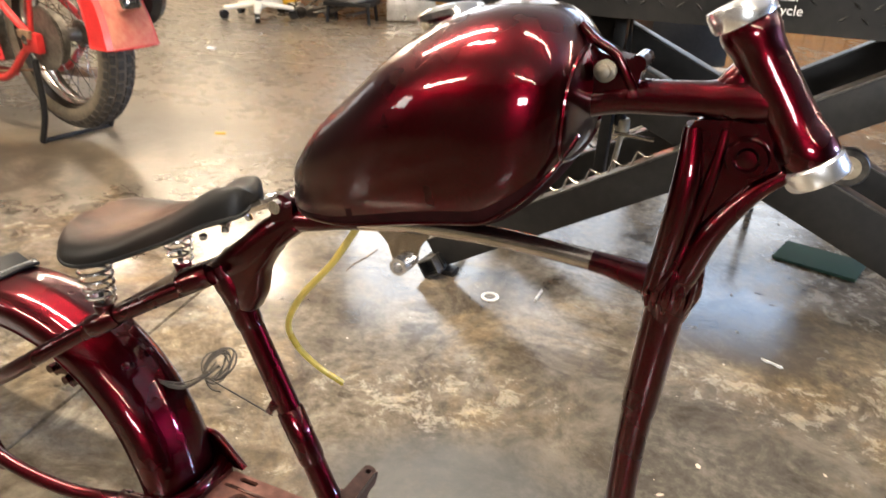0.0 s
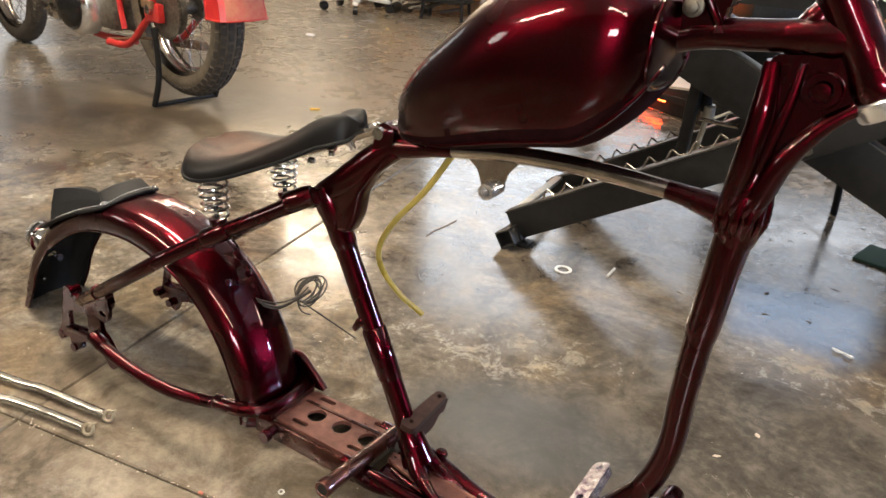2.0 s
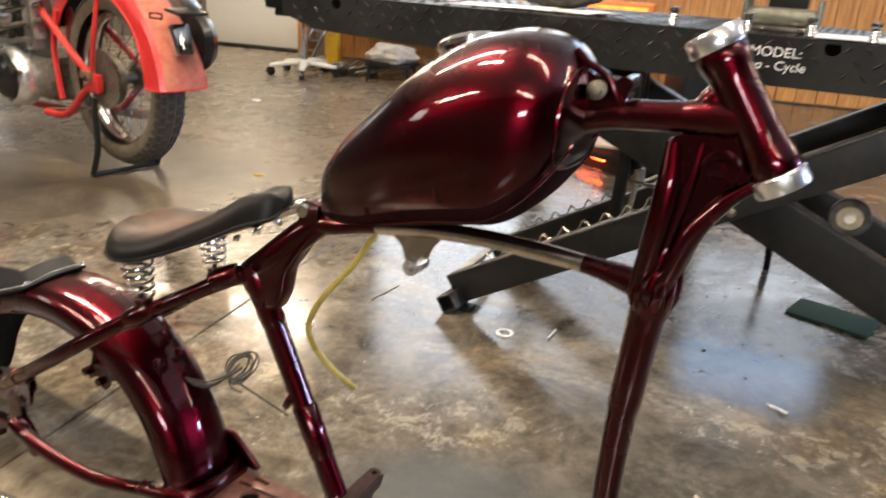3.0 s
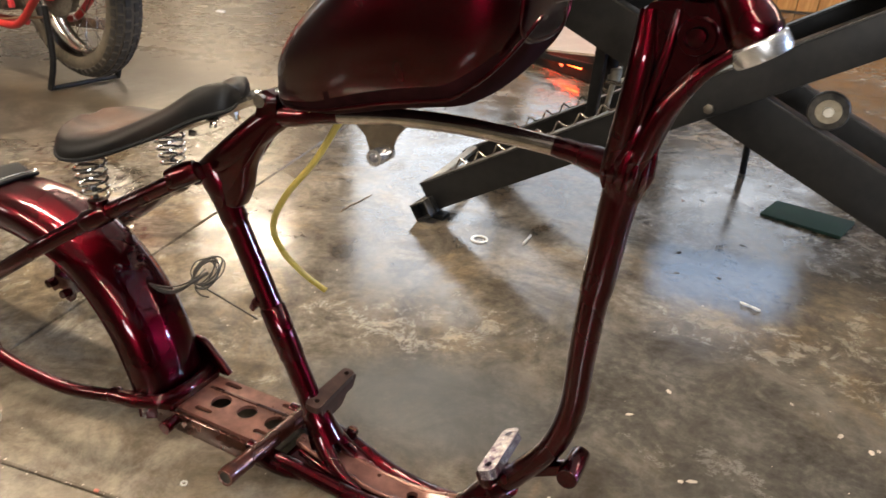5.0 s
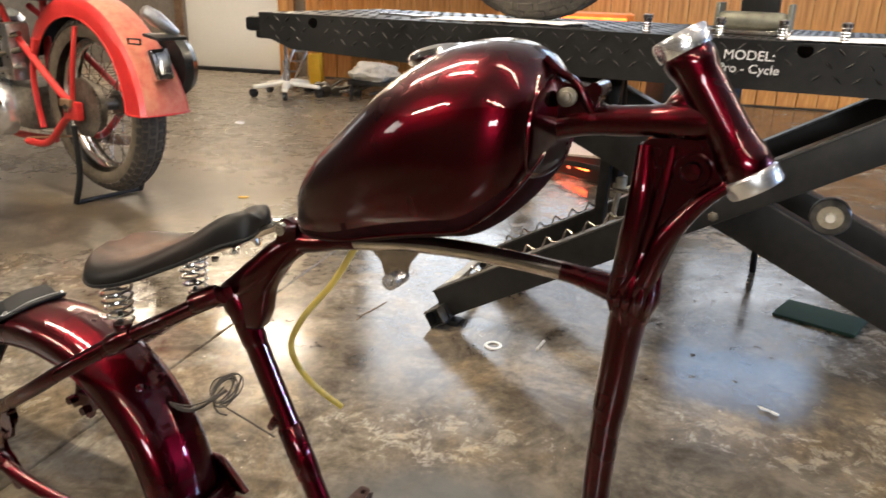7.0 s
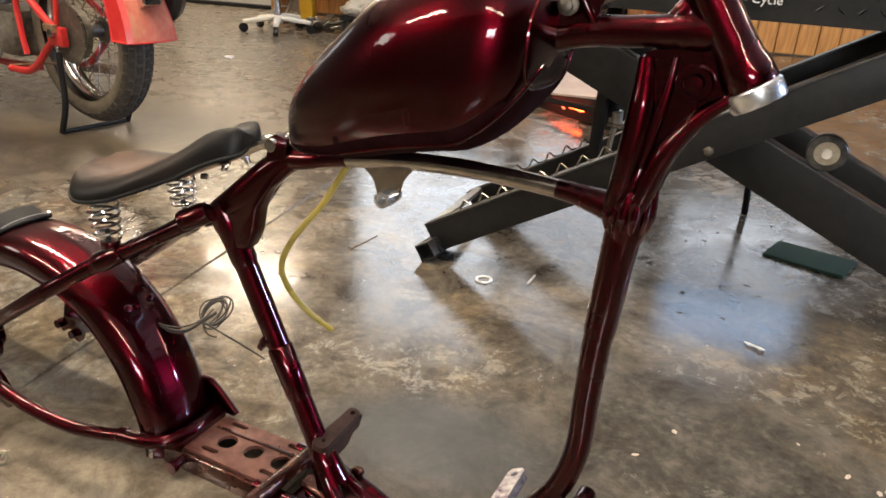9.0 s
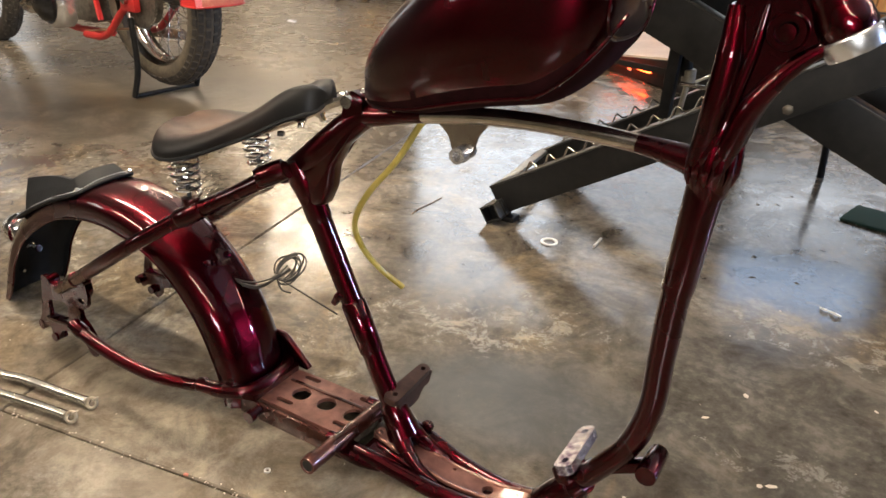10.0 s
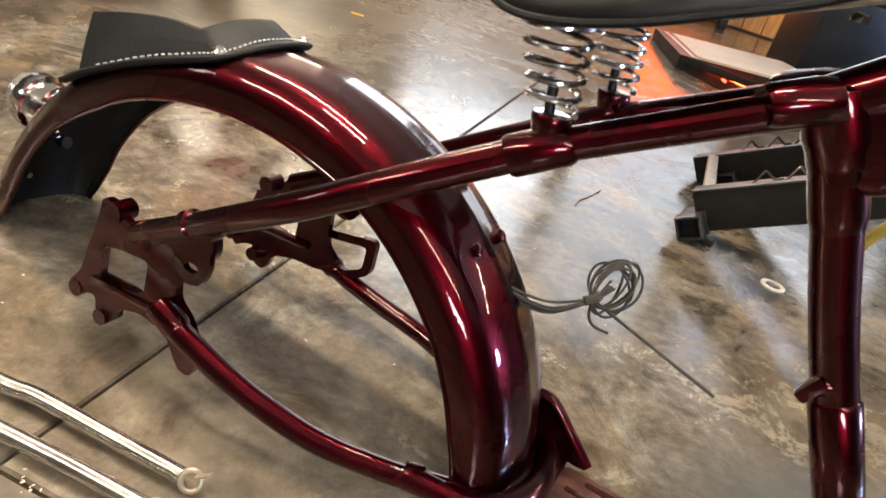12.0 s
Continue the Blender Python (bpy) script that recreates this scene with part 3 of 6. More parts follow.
for k, (wx, wz, ww, wh, power, tint) in enumerate(WINDOWS):
    win = thing(f"window_{k + 1}", "high workshop window with a pale frame and daylight outside", "window", kind="structure")
    for z in (wz + 0.025, wz + wh - 0.025):
        part("window_frame", room_box(wx, wx + ww, 0.02, 0.08, z - 0.025, z + 0.025, 0.003), WALL_WHITE, win)
    for u in ((0, 1, 2) if ww > 1.5 else (0, 2)):
        xx = wx + 0.025 + u * (ww - 0.05) / 2
        part("window_mullion", room_box(xx - 0.025, xx + 0.025, 0.02, 0.08, wz + 0.05, wz + wh - 0.05, 0.003), WALL_WHITE, win)

door = thing("door_1", "closed cream painted flush door with a dark threshold", "door", kind="structure")
part("leaf", room_box(DOOR[0] + 0.01, DOOR[1] - 0.01, 0.02, 0.06, 0.03, DOOR[2] - 0.01, 0.004), WALL_WHITE, door)
part("threshold", room_box(DOOR[0], DOOR[1], -0.03, 0.2, 0.0, 0.028, 0.003), BLACK_STEEL, door, "dark metal threshold")
part("handle", turned([(0, 0.012), (0.03, 0.012), (0.035, 0.026), (0.06, 0.026), (0.065, 0.01)], ROOM @ Vector((DOOR[1] - 0.08, 0.02, 1.0)), ROOM @ Vector((DOOR[1] - 0.08, -0.1, 1.0))), CHROME, door)
for xx in (DOOR[0] - 0.045, DOOR[1] + 0.045):
    tagged(part("trim", room_box(xx - 0.04, xx + 0.04, -0.02, -0.001, 0, DOOR[2] + 0.08, 0.004), RUST), "brown door casing board", "trim", kind="structure")

boards = thing("wainscot", "varnished orange-brown pine boards along the wall", "wall boards", kind="structure")
board_mesh = None
for k in range(54):
    m = ROOM @ pose(0.66 + 0.142 * k, -0.012, 0.41)
    if board_mesh is None:
        first = part("board", box((0.138, 0.02, 0.80), Matrix(), 0.004, segments=1), PINE, boards)
        board_mesh = first.data
    else:
        first = new("board", board_mesh)
        first.parent = boards
    first.matrix_world = m

# the door's added fill tube gets a fixture like the others
for lx, ly, turn, long, power in TUBES:
    fx = thing("tube_light", "long white ceiling tube light fixture, switched on", "ceiling light", pose(lx, ly, TUBE_Z, 0, 0, turn), group="tube lights")
    part("housing", box((long + 0.06, 0.16, 0.06), pose(0, 0, 0.05), 0.01), WALL_WHITE, fx)
    part("hanger", box((0.03, 0.03, WALL_H * ROOM_SCALE - TUBE_Z - 0.08), pose(0, 0, 0.08 + (WALL_H * ROOM_SCALE - TUBE_Z - 0.08) / 2), 0.002), BLACK_STEEL, fx)
    for s in (-0.04, 0.04):
        part("tube", straight((-long / 2 + 0.01, s, 0.0), (long / 2 - 0.01, s, 0.0), 0.013, 10), TUBE_GLOW, fx)

# ---- the red motorcycle frame in the foreground ----
LEAN = math.atan(0.07)
BIKE = pose(0.036, 0.003, 0.01) @ Matrix.Rotation(-LEAN, 4, "X") @ pose(0, 0, -0.06)
SETTLED = True
bike = thing("stripped_motorcycle", "candy dark red rigid motorcycle frame without wheels or engine", "motorcycle", BIKE)

# neck
TOP, BOT = Vector((0.338, 0, 0.965)), Vector((0.441, 0, 0.813))
part("head_tube", turned([(0.018, 0.026), (0.024, 0.0285), (0.034, 0.0285), (0.044, 0.0255), (0.060, 0.0248), (0.115, 0.0248), (0.135, 0.0258), (0.148, 0.029), (0.165, 0.030), (0.170, 0.028)], TOP, BOT, 28), CANDY, bike)
part("upper_bearing_cup", turned([(-0.004, 0.020), (-0.004, 0.0295), (0.0, 0.0315), (0.014, 0.0315), (0.0185, 0.030), (0.0185, 0.02)], TOP, BOT, 28), SATIN, bike, "bright steel bearing cup")
part("lower_bearing_cup", turned([(0.1695, 0.02), (0.1695, 0.0285), (0.172, 0.031), (0.187, 0.031), (0.191, 0.029), (0.191, 0.02)], TOP, BOT, 28), SATIN, bike, "bright steel bearing cup")
part("top_tube", tube([(0.372, 0, 0.876), (0.30, 0, 0.867), (0.22, 0, 0.854), (0.10, 0, 0.80), (-0.03, 0, 0.71), (-0.13, 0, 0.655)], 0.0185, 18), CANDY, bike)
part("top_tube_lug", turned([(0, 0.023), (0.012, 0.0245), (0.03, 0.023), (0.06, 0.0188)], (0.385, 0, 0.877), (0.30, 0, 0.867), 20), CANDY, bike)
part("neck_fillet", tube([(0.335, 0, 0.874), (0.352, 0, 0.892), (0.362, 0, 0.915)], [0.012, 0.017, 0.012], 12, 6, flat=0.8), CANDY, bike)

# forged front web and downtube
outer = rounded([(0.395, 0.862), (0.318, 0.850), (0.319, 0.775), (0.314, 0.72), (0.300, 0.655), (0.350, 0.655), (0.356, 0.70), (0.370, 0.752), (0.405, 0.798), (0.428, 0.812)], 0.010)
part("neck_web", plate(outer, [], 0.026, UPRIGHT), CANDY, bike)
for s in (-1, 1):
    part("web_rib", tube([(0.321, s * 0.008, 0.842), (0.325, s * 0.016, 0.79), (0.322, s * 0.018, 0.73), (0.314, s * 0.016, 0.66)], [0.010, 0.0145, 0.0155, 0.013], 12), CANDY, bike)
    part("web_rib", tube([(0.424, s * 0.008, 0.816), (0.392, s * 0.013, 0.788), (0.362, s * 0.017, 0.742), (0.345, s * 0.016, 0.69), (0.337, s * 0.014, 0.65)], [0.008, 0.010, 0.013, 0.014, 0.012], 12), CANDY, bike)
    part("web_flute", tube([(0.352, s * 0.012, 0.846), (0.349, s * 0.0145, 0.80), (0.340, s * 0.0165, 0.745), (0.332, s * 0.017, 0.69)], [0.004, 0.0065, 0.0075, 0.006], 10), CANDY, bike)
    part("sidecar_boss", turned([(0.0, 0.021), (0.013, 0.021), (0.018, 0.019), (0.018, 0.013), (0.008, 0.013), (0.008, 0.010), (0.016, 0.009), (0.017, 0.002)], (0.377, s * 0.008, 0.822), (0.377, s * 0.1, 0.822), 24), CANDY, bike)
for s in (-1, 1):
    for x0, x1 in ((0.334, 0.322), (0.348, 0.336)):
        part("web_flute", tube([(x0 + 0.004, s * 0.012, 0.745), (x0, s * 0.019, 0.705), (x1, s * 0.022, 0.672), (x1 - 0.004, s * 0.017, 0.650)], [0.004, 0.0075, 0.0085, 0.005], 10), CANDY, bike)
part("downtube", tube([(0.330, 0, 0.70), (0.329, 0, 0.64), (0.325, 0, 0.57), (0.319, 0, 0.472), (0.318, 0, 0.386), (0.318, 0, 0.302), (0.300, 0, 0.230), (0.262, 0, 0.170), (0.228, 0, 0.125)], [0.026, 0.0225, 0.0205, 0.0192, 0.0185, 0.0182, 0.018, 0.018, 0.018], 18, 8), CANDY, bike)
part("downtube_sleeve", turned([(0, 0.021), (0.008, 0.0225), (0.16, 0.0215), (0.175, 0.0205)], (0.328, 0, 0.66), (0.319, 0, 0.472), 20), CANDY, bike)
part("web_swell", turned([(-0.050, 0.0235), (-0.030, 0.0262), (-0.012, 0.0282), (0.006, 0.0285), (0.022, 0.0262), (0.040, 0.0222)], (0.330, 0, 0.660), (0.328, 0, 0.56), 22), CANDY, bike)
for k in range(7):
    w = radians(-170 + 160 * k / 6)
    dx, dy = 0.0265 * math.cos(w), 0.0265 * math.sin(w)
    part("swell_flute", tube([(0.333 + dx * 0.75, dy * 0.70, 0.712), (0.331 + dx * 0.98, dy * 0.96, 0.680), (0.329 + dx * 1.06, dy * 1.06, 0.654), (0.328 + dx * 0.92, dy * 0.90, 0.634)], [0.0028, 0.0046, 0.0052, 0.0026], 8), CANDY, bike)

# bare lower tank tube and its bracket
part("tank_tube_socket", tube([(0.330, 0, 0.650), (0.300, 0, 0.658), (0.262, 0, 0.664), (0.238, 0, 0.666)], [0.020, 0.018, 0.0135, 0.0125], 16), CANDY, bike)
part("lower_tank_tube", tube([(0.240, 0, 0.666), (0.171, 0, 0.668), (0.096, 0, 0.667), (0.015, 0, 0.660), (-0.065, 0, 0.647)], 0.0122, 16), STEEL, bike, "bare unpainted steel tube")
part("rear_tank_socket", tube([(-0.060, 0, 0.648), (-0.10, 0, 0.640), (-0.14, 0, 0.632), (-0.17, 0, 0.628)], [0.012, 0.0125, 0.016, 0.018], 16), CANDY, bike)
outer = rounded([(-0.050, 0.648), (0.040, 0.655), (0.022, 0.632), (0.014, 0.600), (0.000, 0.588), (-0.014, 0.600), (-0.024, 0.628)], 0.008)
bracket = part("engine_stay_bracket", plate(outer, [ring_loop(0.0, 0.604, 0.006, 14)], 0.005, UPRIGHT), STEEL, bike, "bare steel bracket plate")
part("bush", plate(ring_loop(0.0, 0.604, 0.0118, 22), [ring_loop(0.0, 0.604, 0.0068, 18)], 0.036, UPRIGHT), SATIN, bracket)

# seat cluster, post and its web
part("seat_cluster_tube", tube([(-0.330, 0, 0.497), (-0.295, 0, 0.520), (-0.250, 0, 0.556), (-0.200, 0, 0.602), (-0.160, 0, 0.632)], [0.014, 0.021, 0.0235, 0.0225, 0.020], 18, flat=0.86), CANDY, bike)
outer = rounded([(-0.300, 0.520), (-0.255, 0.560), (-0.165, 0.634), (-0.150, 0.618), (-0.196, 0.575), (-0.216, 0.538), (-0.222, 0.500), (-0.236, 0.470), (-0.270, 0.462)], 0.008)
part("seat_web", forged(outer, 0.034, 0.010, UPRIGHT), CANDY, bike)
POST_T, POST_B = Vector((-0.277, 0, 0.490)), Vector((-0.078, 0, 0.085))
part("seat_post", tube([POST_T, POST_T.lerp(POST_B, 0.5), POST_B], 0.0182, 20, 6), CANDY, bike)
part("post_sleeve", turned([(0.0, 0.0205), (0.05, 0.0205), (0.062, 0.018), (0.066, 0.016)], POST_T, POST_B, 20), CANDY, bike)
part("post_collar", turned([(0.20, 0.0180), (0.204, 0.0205), (0.29, 0.0202), (0.296, 0.0180)], POST_T, POST_B, 20), CANDY, bike)
part("post_foot", turned([(0.335, 0.0155), (0.345, 0.018), (0.385, 0.0185), (0.392, 0.022), (0.42, 0.025), (0.45, 0.029)], POST_T, POST_B, 22), CANDY, bike)
near = Vector((-0.196, -0.006, 0.320))
part("post_lug", turned([(0, 0.011), (0.018, 0.0095), (0.020, 0.006)], near + Vector((0.005, 0, 0.003)), near + Vector((-0.026, -0.012, -0.004)), 14), CANDY, bike)
part("post_lug_ear", box((0.012, 0.016, 0.026), pose(-0.208, -0.013, 0.315, 0, 25, 0), 0.004), CANDY, bike)
part("cluster_lug", turned([(-0.048, 0.018), (-0.044, 0.0235), (-0.010, 0.0245), (0.0, 0.022), (0.012, 0.0215), (0.016, 0.0195)], POST_T, POST_B, 22), CANDY, bike)
part("cluster_bolt_boss", turned([(0, 0.012), (0.006, 0.012), (0.010, 0.009)], (-0.268, -0.010, 0.476), (-0.268, -0.1, 0.476), 16), CANDY, bike)

# seat stays, chain stays and axle plates on both sides
def CHAIN(s):
    if s > 0:
        return [(-0.752, 0.138, 0.118), (-0.705, 0.139, 0.104), (-0.650, 0.138, 0.094), (-0.580, 0.132, 0.087), (-0.500, 0.104, 0.085), (-0.452, 0.082, 0.086), (-0.420, 0.066, 0.086)]
    return [(-0.748, s * 0.138, 0.150), (-0.705, s * 0.138, 0.132), (-0.640, s * 0.130, 0.108), (-0.565, s * 0.114, 0.089), (-0.500, s * 0.094, 0.084), (-0.452, s * 0.078, 0.086), (-0.420, s * 0.066, 0.086)]


for s in (-1, 1):
    part("seat_stay", tube([(-0.800, s * 0.122, 0.202), (-0.750, s * 0.128, 0.232), (-0.700, s * 0.136, 0.264), (-0.620, s * 0.140, 0.317), (-0.550, s * 0.128, 0.366), (-0.500, s * 0.106, 0.400), (-0.450, s * 0.083, 0.433), (-0.400, s * 0.065, 0.463), (-0.340, s * 0.048, 0.498), (-0.290, s * 0.032, 0.526)], [0.0112, 0.0122, 0.0130, 0.0134, 0.0137, 0.0140, 0.0145], 18), CANDY, bike)
    part("stay_lug", turned([(0, 0.0155), (0.004, 0.0175), (0.045, 0.0175), (0.050, 0.0155)], (-0.474, s * 0.0940, 0.4175), (-0.426, s * 0.0740, 0.4485), 18), CANDY, bike)
    part("spring_perch", turned([(0.0, 0.0135), (0.010, 0.0125), (0.020, 0.0145), (0.027, 0.0155), (0.030, 0.0145), (0.0302, 0.006)], (-0.452, s * 0.082, 0.431), (-0.456, s * 0.082, 0.50), 18), CANDY, bike)
    part("stay_socket", turned([(0, 0.0145), (0.006, 0.0165), (0.035, 0.0168), (0.045, 0.015)], (-0.330, s * 0.055, 0.511), (-0.290, s * 0.030, 0.530), 18), CANDY, bike)
    part("chain_stay", tube(CHAIN(s), [0.0115, 0.0122, 0.0122, 0.0118, 0.0115, 0.0125], 16), CANDY, bike)
    part("chain_stay_ring", turned([(0, 0.0125), (0.003, 0.0145), (0.016, 0.0145), (0.019, 0.0125)], (-0.478, s * 0.086, 0.086), (-0.440, s * 0.073, 0.087), 18), CANDY, bike)
    part("chain_stay_socket", turned([(0, 0.0135), (0.028, 0.0145), (0.034, 0.0115)], CHAIN(s)[0], CHAIN(s)[1], 18), CANDY, bike)
    low = [(-0.700, 0.112), (-0.708, 0.082), (-0.724, 0.082), (-0.746, 0.114)] if s < 0 else [(-0.722, 0.128), (-0.748, 0.120)]
    outer = rounded([(-0.836, 0.222), (-0.806, 0.206), (-0.745, 0.238), (-0.708, 0.266), (-0.698, 0.226), (-0.712, 0.206), (-0.742, 0.204), (-0.738, 0.156), (-0.722, 0.146), *low,
                     (-0.782, 0.118), (-0.812, 0.108), (-0.824, 0.080), (-0.842, 0.084), (-0.844, 0.108), (-0.860, 0.104), (-0.874, 0.093), (-0.884, 0.106), (-0.868, 0.126), (-0.860, 0.160), (-0.850, 0.194), (-0.846, 0.220)], 0.009)
    window = rounded([(-0.840, 0.130), (-0.780, 0.140), (-0.778, 0.180), (-0.812, 0.176), (-0.838, 0.170)], 0.008)
    if s > 0:
        outer = [(x + 0.006, z - max(0.0, (z - 0.185) * 0.9) * (x < -0.79)) for x, z in outer]
    axle_plate = part("axle_plate", plate(outer, [window], 0.009, pose(0, s * 0.122, -0.012 * (s > 0)) @ UPRIGHT), CANDY, bike)
    part("adjuster_boss", turned([(-0.012, 0.0105), (0.012, 0.0105)], (-0.828, s * 0.118, 0.212 - 0.022 * (s > 0)), (-0.828, s * 0.2, 0.212 - 0.022 * (s > 0)), 16), CANDY, axle_plate)
    part("slide_rib", between((0.020, 0.010), (-0.850, s * 0.121, 0.126), (-0.756, s * 0.121, 0.134)), CANDY, axle_plate)
    part("tab_boss", turned([(-0.010, 0.0095), (0.010, 0.0095)], (-0.873, s * 0.118, 0.102), (-0.873, s * 0.2, 0.102), 14), CANDY, axle_plate)
    part("tab_boss", turned([(-0.011, 0.009), (0.013, 0.009)], (-0.832, s * 0.118, 0.088), (-0.832, s * 0.2, 0.088), 14), CANDY, axle_plate)
    part("fender_eye", turned([(-0.009, 0.0115), (0.009, 0.0115)], (-0.708, s * 0.130, 0.250), (-0.708, s * 0.2, 0.250), 16), CANDY, axle_plate)
    part("stay_clamp", turned([(-0.007, 0.0125), (-0.005, 0.0150), (0.005, 0.0150), (0.007, 0.0125)], (-0.728, s * 0.1315, 0.2465), (-0.700, s * 0.136, 0.264), 18), CANDY, axle_plate)
    part("strut_ear", plate(rounded([(-0.752, 0.236), (-0.742, 0.196), (-0.726, 0.184), (-0.708, 0.190), (-0.700, 0.208), (-0.704, 0.262)], 0.012), [slot_loop(-0.722, 0.204, 0.018, 0.010)], 0.007, pose(0, s * 0.128, 0) @ UPRIGHT), CANDY, axle_plate)
# brake anchor frame on the far plate
outer = rounded([(-0.760, 0.158), (-0.672, 0.176), (-0.672, 0.128), (-0.706, 0.106), (-0.750, 0.118)], 0.010)
part("brake_anchor", plate(outer, [rounded([(-0.744, 0.150), (-0.684, 0.162), (-0.684, 0.132), (-0.708, 0.118), (-0.742, 0.126)], 0.006)], 0.009, pose(0, 0.134, 0) @ UPRIGHT), CANDY, bike)
part("far_fender_ear", plate(rounded([(-0.845, 0.178), (-0.775, 0.205), (-0.796, 0.212), (-0.814, 0.216), (-0.824, 0.202)], 0.008), [ring_loop(-0.811, 0.203, 0.005, 12)], 0.008, pose(0.014, 0.122, -0.004) @ UPRIGHT), CANDY, bike)

# lower engine cradle
outer = rounded([(-0.372, -0.048), (-0.175, -0.054), (-0.160, -0.03), (-0.160, 0.032), (-0.172, 0.056), (-0.36, 0.058)], 0.008)
holes = [ring_loop(x, 0.0, 0.0178) for x in (-0.305, -0.247, -0.187)] + [slot_loop(x, y, 0.036, 0.010) for x in (-0.317, -0.189) for y in (-0.032, 0.046)]
part("gearbox_plate", plate(outer, holes, 0.007, pose(0, 0, 0.076)), COPPERY, bike, "brown-red slotted gearbox plate with three round holes")
for s in (-1, 1):
    part("plate_rail", between((0.008, 0.038), (-0.40, s * 0.057, 0.058), (-0.165, s * 0.057, 0.054)), PRIMER, bike)
# added dark sheet in place of the shaded floor behind the plate's holes
part("hole_shade_sheet", plate(outer, [], 0.005, pose(0, 0, 0.046)), GREASE, bike)
part("plate_groove", between((0.006, 0.004), (-0.35, 0.024, 0.0795), (-0.17, 0.024, 0.0795), bevel=0.001), PRIMER, bike)
part("yoke", tube([(-0.470, -0.088, 0.088), (-0.420, -0.076, 0.086), (-0.385, -0.052, 0.088), (-0.372, 0.0, 0.090), (-0.385, 0.052, 0.088), (-0.420, 0.076, 0.086), (-0.470, 0.088, 0.088)], 0.0125, 14), CANDY, bike)
part("yoke_web", plate(rounded([(-0.44, -0.085), (-0.36, -0.060), (-0.36, 0.060), (-0.44, 0.085), (-0.395, 0.04), (-0.388, 0.0), (-0.395, -0.04)], 0.008), [], 0.012, pose(0, 0, 0.084)), CANDY, bike)
part("stay_boss", turned([(0, 0.009), (0.016, 0.009), (0.018, 0.012), (0.028, 0.012)], (-0.352, -0.062, 0.066), (-0.352, -0.14, 0.060), 14), CANDY, bike)
outer = rounded([(-0.440, 0.090), (-0.362, 0.080), (-0.340, 0.080), (-0.380, 0.118), (-0.405, 0.138), (-0.420, 0.136)], 0.010)
part("side_gusset", plate(outer, [], 0.010, pose(0, 0.068, 0) @ UPRIGHT), CANDY, bike)
part("gusset_rim", tube([(-0.425, 0.066, 0.138), (-0.400, 0.066, 0.137), (-0.372, 0.066, 0.113), (-0.342, 0.066, 0.084)], 0.0065, 10), CANDY, bike)
cross = part("footboard_tube", straight((-0.160, -0.150, 0.092), (-0.150, 0.085, 0.086), 0.0142, 18), PRIMER, bike)
# black disc on the closed tube, the shade of a hollow end as colour
part("bore_shade_disc", turned([(0.0, 0.0112), (0.0003, 0.001)], (-0.1602, -0.1530, 0.092), (-0.160, -0.10, 0.092), 16), BLACK_STEEL, cross, "black disc for the shaded hollow of the tube end")
part("tube_end", turned([(0.003, 0.008), (0, 0.0110), (0, 0.0145), (0.003, 0.0152), (0.018, 0.0152)], (-0.1603, -0.154, 0.092), (-0.160, -0.10, 0.092), 18), PRIMER, cross)
outer = rounded([(-0.014, -0.014), (0.014, -0.014), (0.013, 0.094), (-0.008, 0.094)], 0.010)
rear_mount = part("rear_engine_mount", plate(outer, [ring_loop(0.001, 0.002, 0.0045, 12), ring_loop(0.003, 0.082, 0.0045, 12)], 0.012, pose(-0.094, -0.012, 0.162, 4, 8, 0)), DIRTY_RED, bike, "dark red-brown transverse engine mount")
part("mount_flange", plate(rounded([(-0.012, 0.0), (0.090, 0.0), (0.078, -0.022), (0.06, -0.020), (0.045, -0.036), (-0.01, -0.036)], 0.006), [], 0.012, pose(-0.088, 0, 0.160, 2, 0, 0) @ pose(0, 0, 0, 90, 0, 90)), DIRTY_RED, rear_mount)

for s in (-1, 1):
    part("lower_rail", tube([(-0.195, s * 0.056, 0.070), (-0.130, s * 0.056, 0.066), (-0.060, s * 0.050, 0.052), (0.020, s * 0.040, 0.034), (0.100, s * 0.030, 0.032), (0.165, s * 0.016, 0.052), (0.200, s * 0.006, 0.088)], [0.011, 0.012, 0.013, 0.0135, 0.0135, 0.014, 0.016], 14), CANDY, bike)
part("rail_boss", turned([(0, 0.0115), (0.016, 0.0115), (0.020, 0.008)], (-0.066, 0.048, 0.060), (-0.062, 0.062, 0.095), 14), CANDY, bike)
# forged channel between the rails: sunken pan, raised strap with its holes, rolled strap edges
PAN = ([-0.135, -0.06, 0.02, 0.10, 0.16, 0.19], [0.060, 0.050, 0.034, 0.033, 0.052, 0.075])
WIDE = ([-0.135, -0.06, 0.02, 0.10, 0.16, 0.19], [0.052, 0.048, 0.038, 0.031, 0.018, 0.008])
STRAP = ([-0.135, -0.10, -0.06, 0.02, 0.10, 0.19], [0.010, 0.014, 0.018, 0.020, 0.018, 0.010])


def along(shares, k):
    xs = np.linspace(-0.135, 0.19, 40)
    edge = [(float(x), float(np.interp(x, *shares)) * k) for x in xs]
    return edge + [(x, -y) for x, y in reversed(edge)]


# the strap's copper tone paints in the warm glints on candy lacquer
for name, shares, holes, thick, rise, mat in (("channel_pan", WIDE, [], 0.005, -0.002, CANDY), ("channel_strap", STRAP, [ring_loop(0.088, -0.002, 0.0095, 18), ring_loop(0.018, 0.011, 0.0035, 10)], 0.009, 0.006, COPPERY)):
    bm = plate(along(shares, 1.0), holes, thick, Matrix())
    for vert in bm.verts:
        vert.co.z += float(np.interp(vert.co.x, *PAN)) + rise
    part(name, bm, mat, bike)
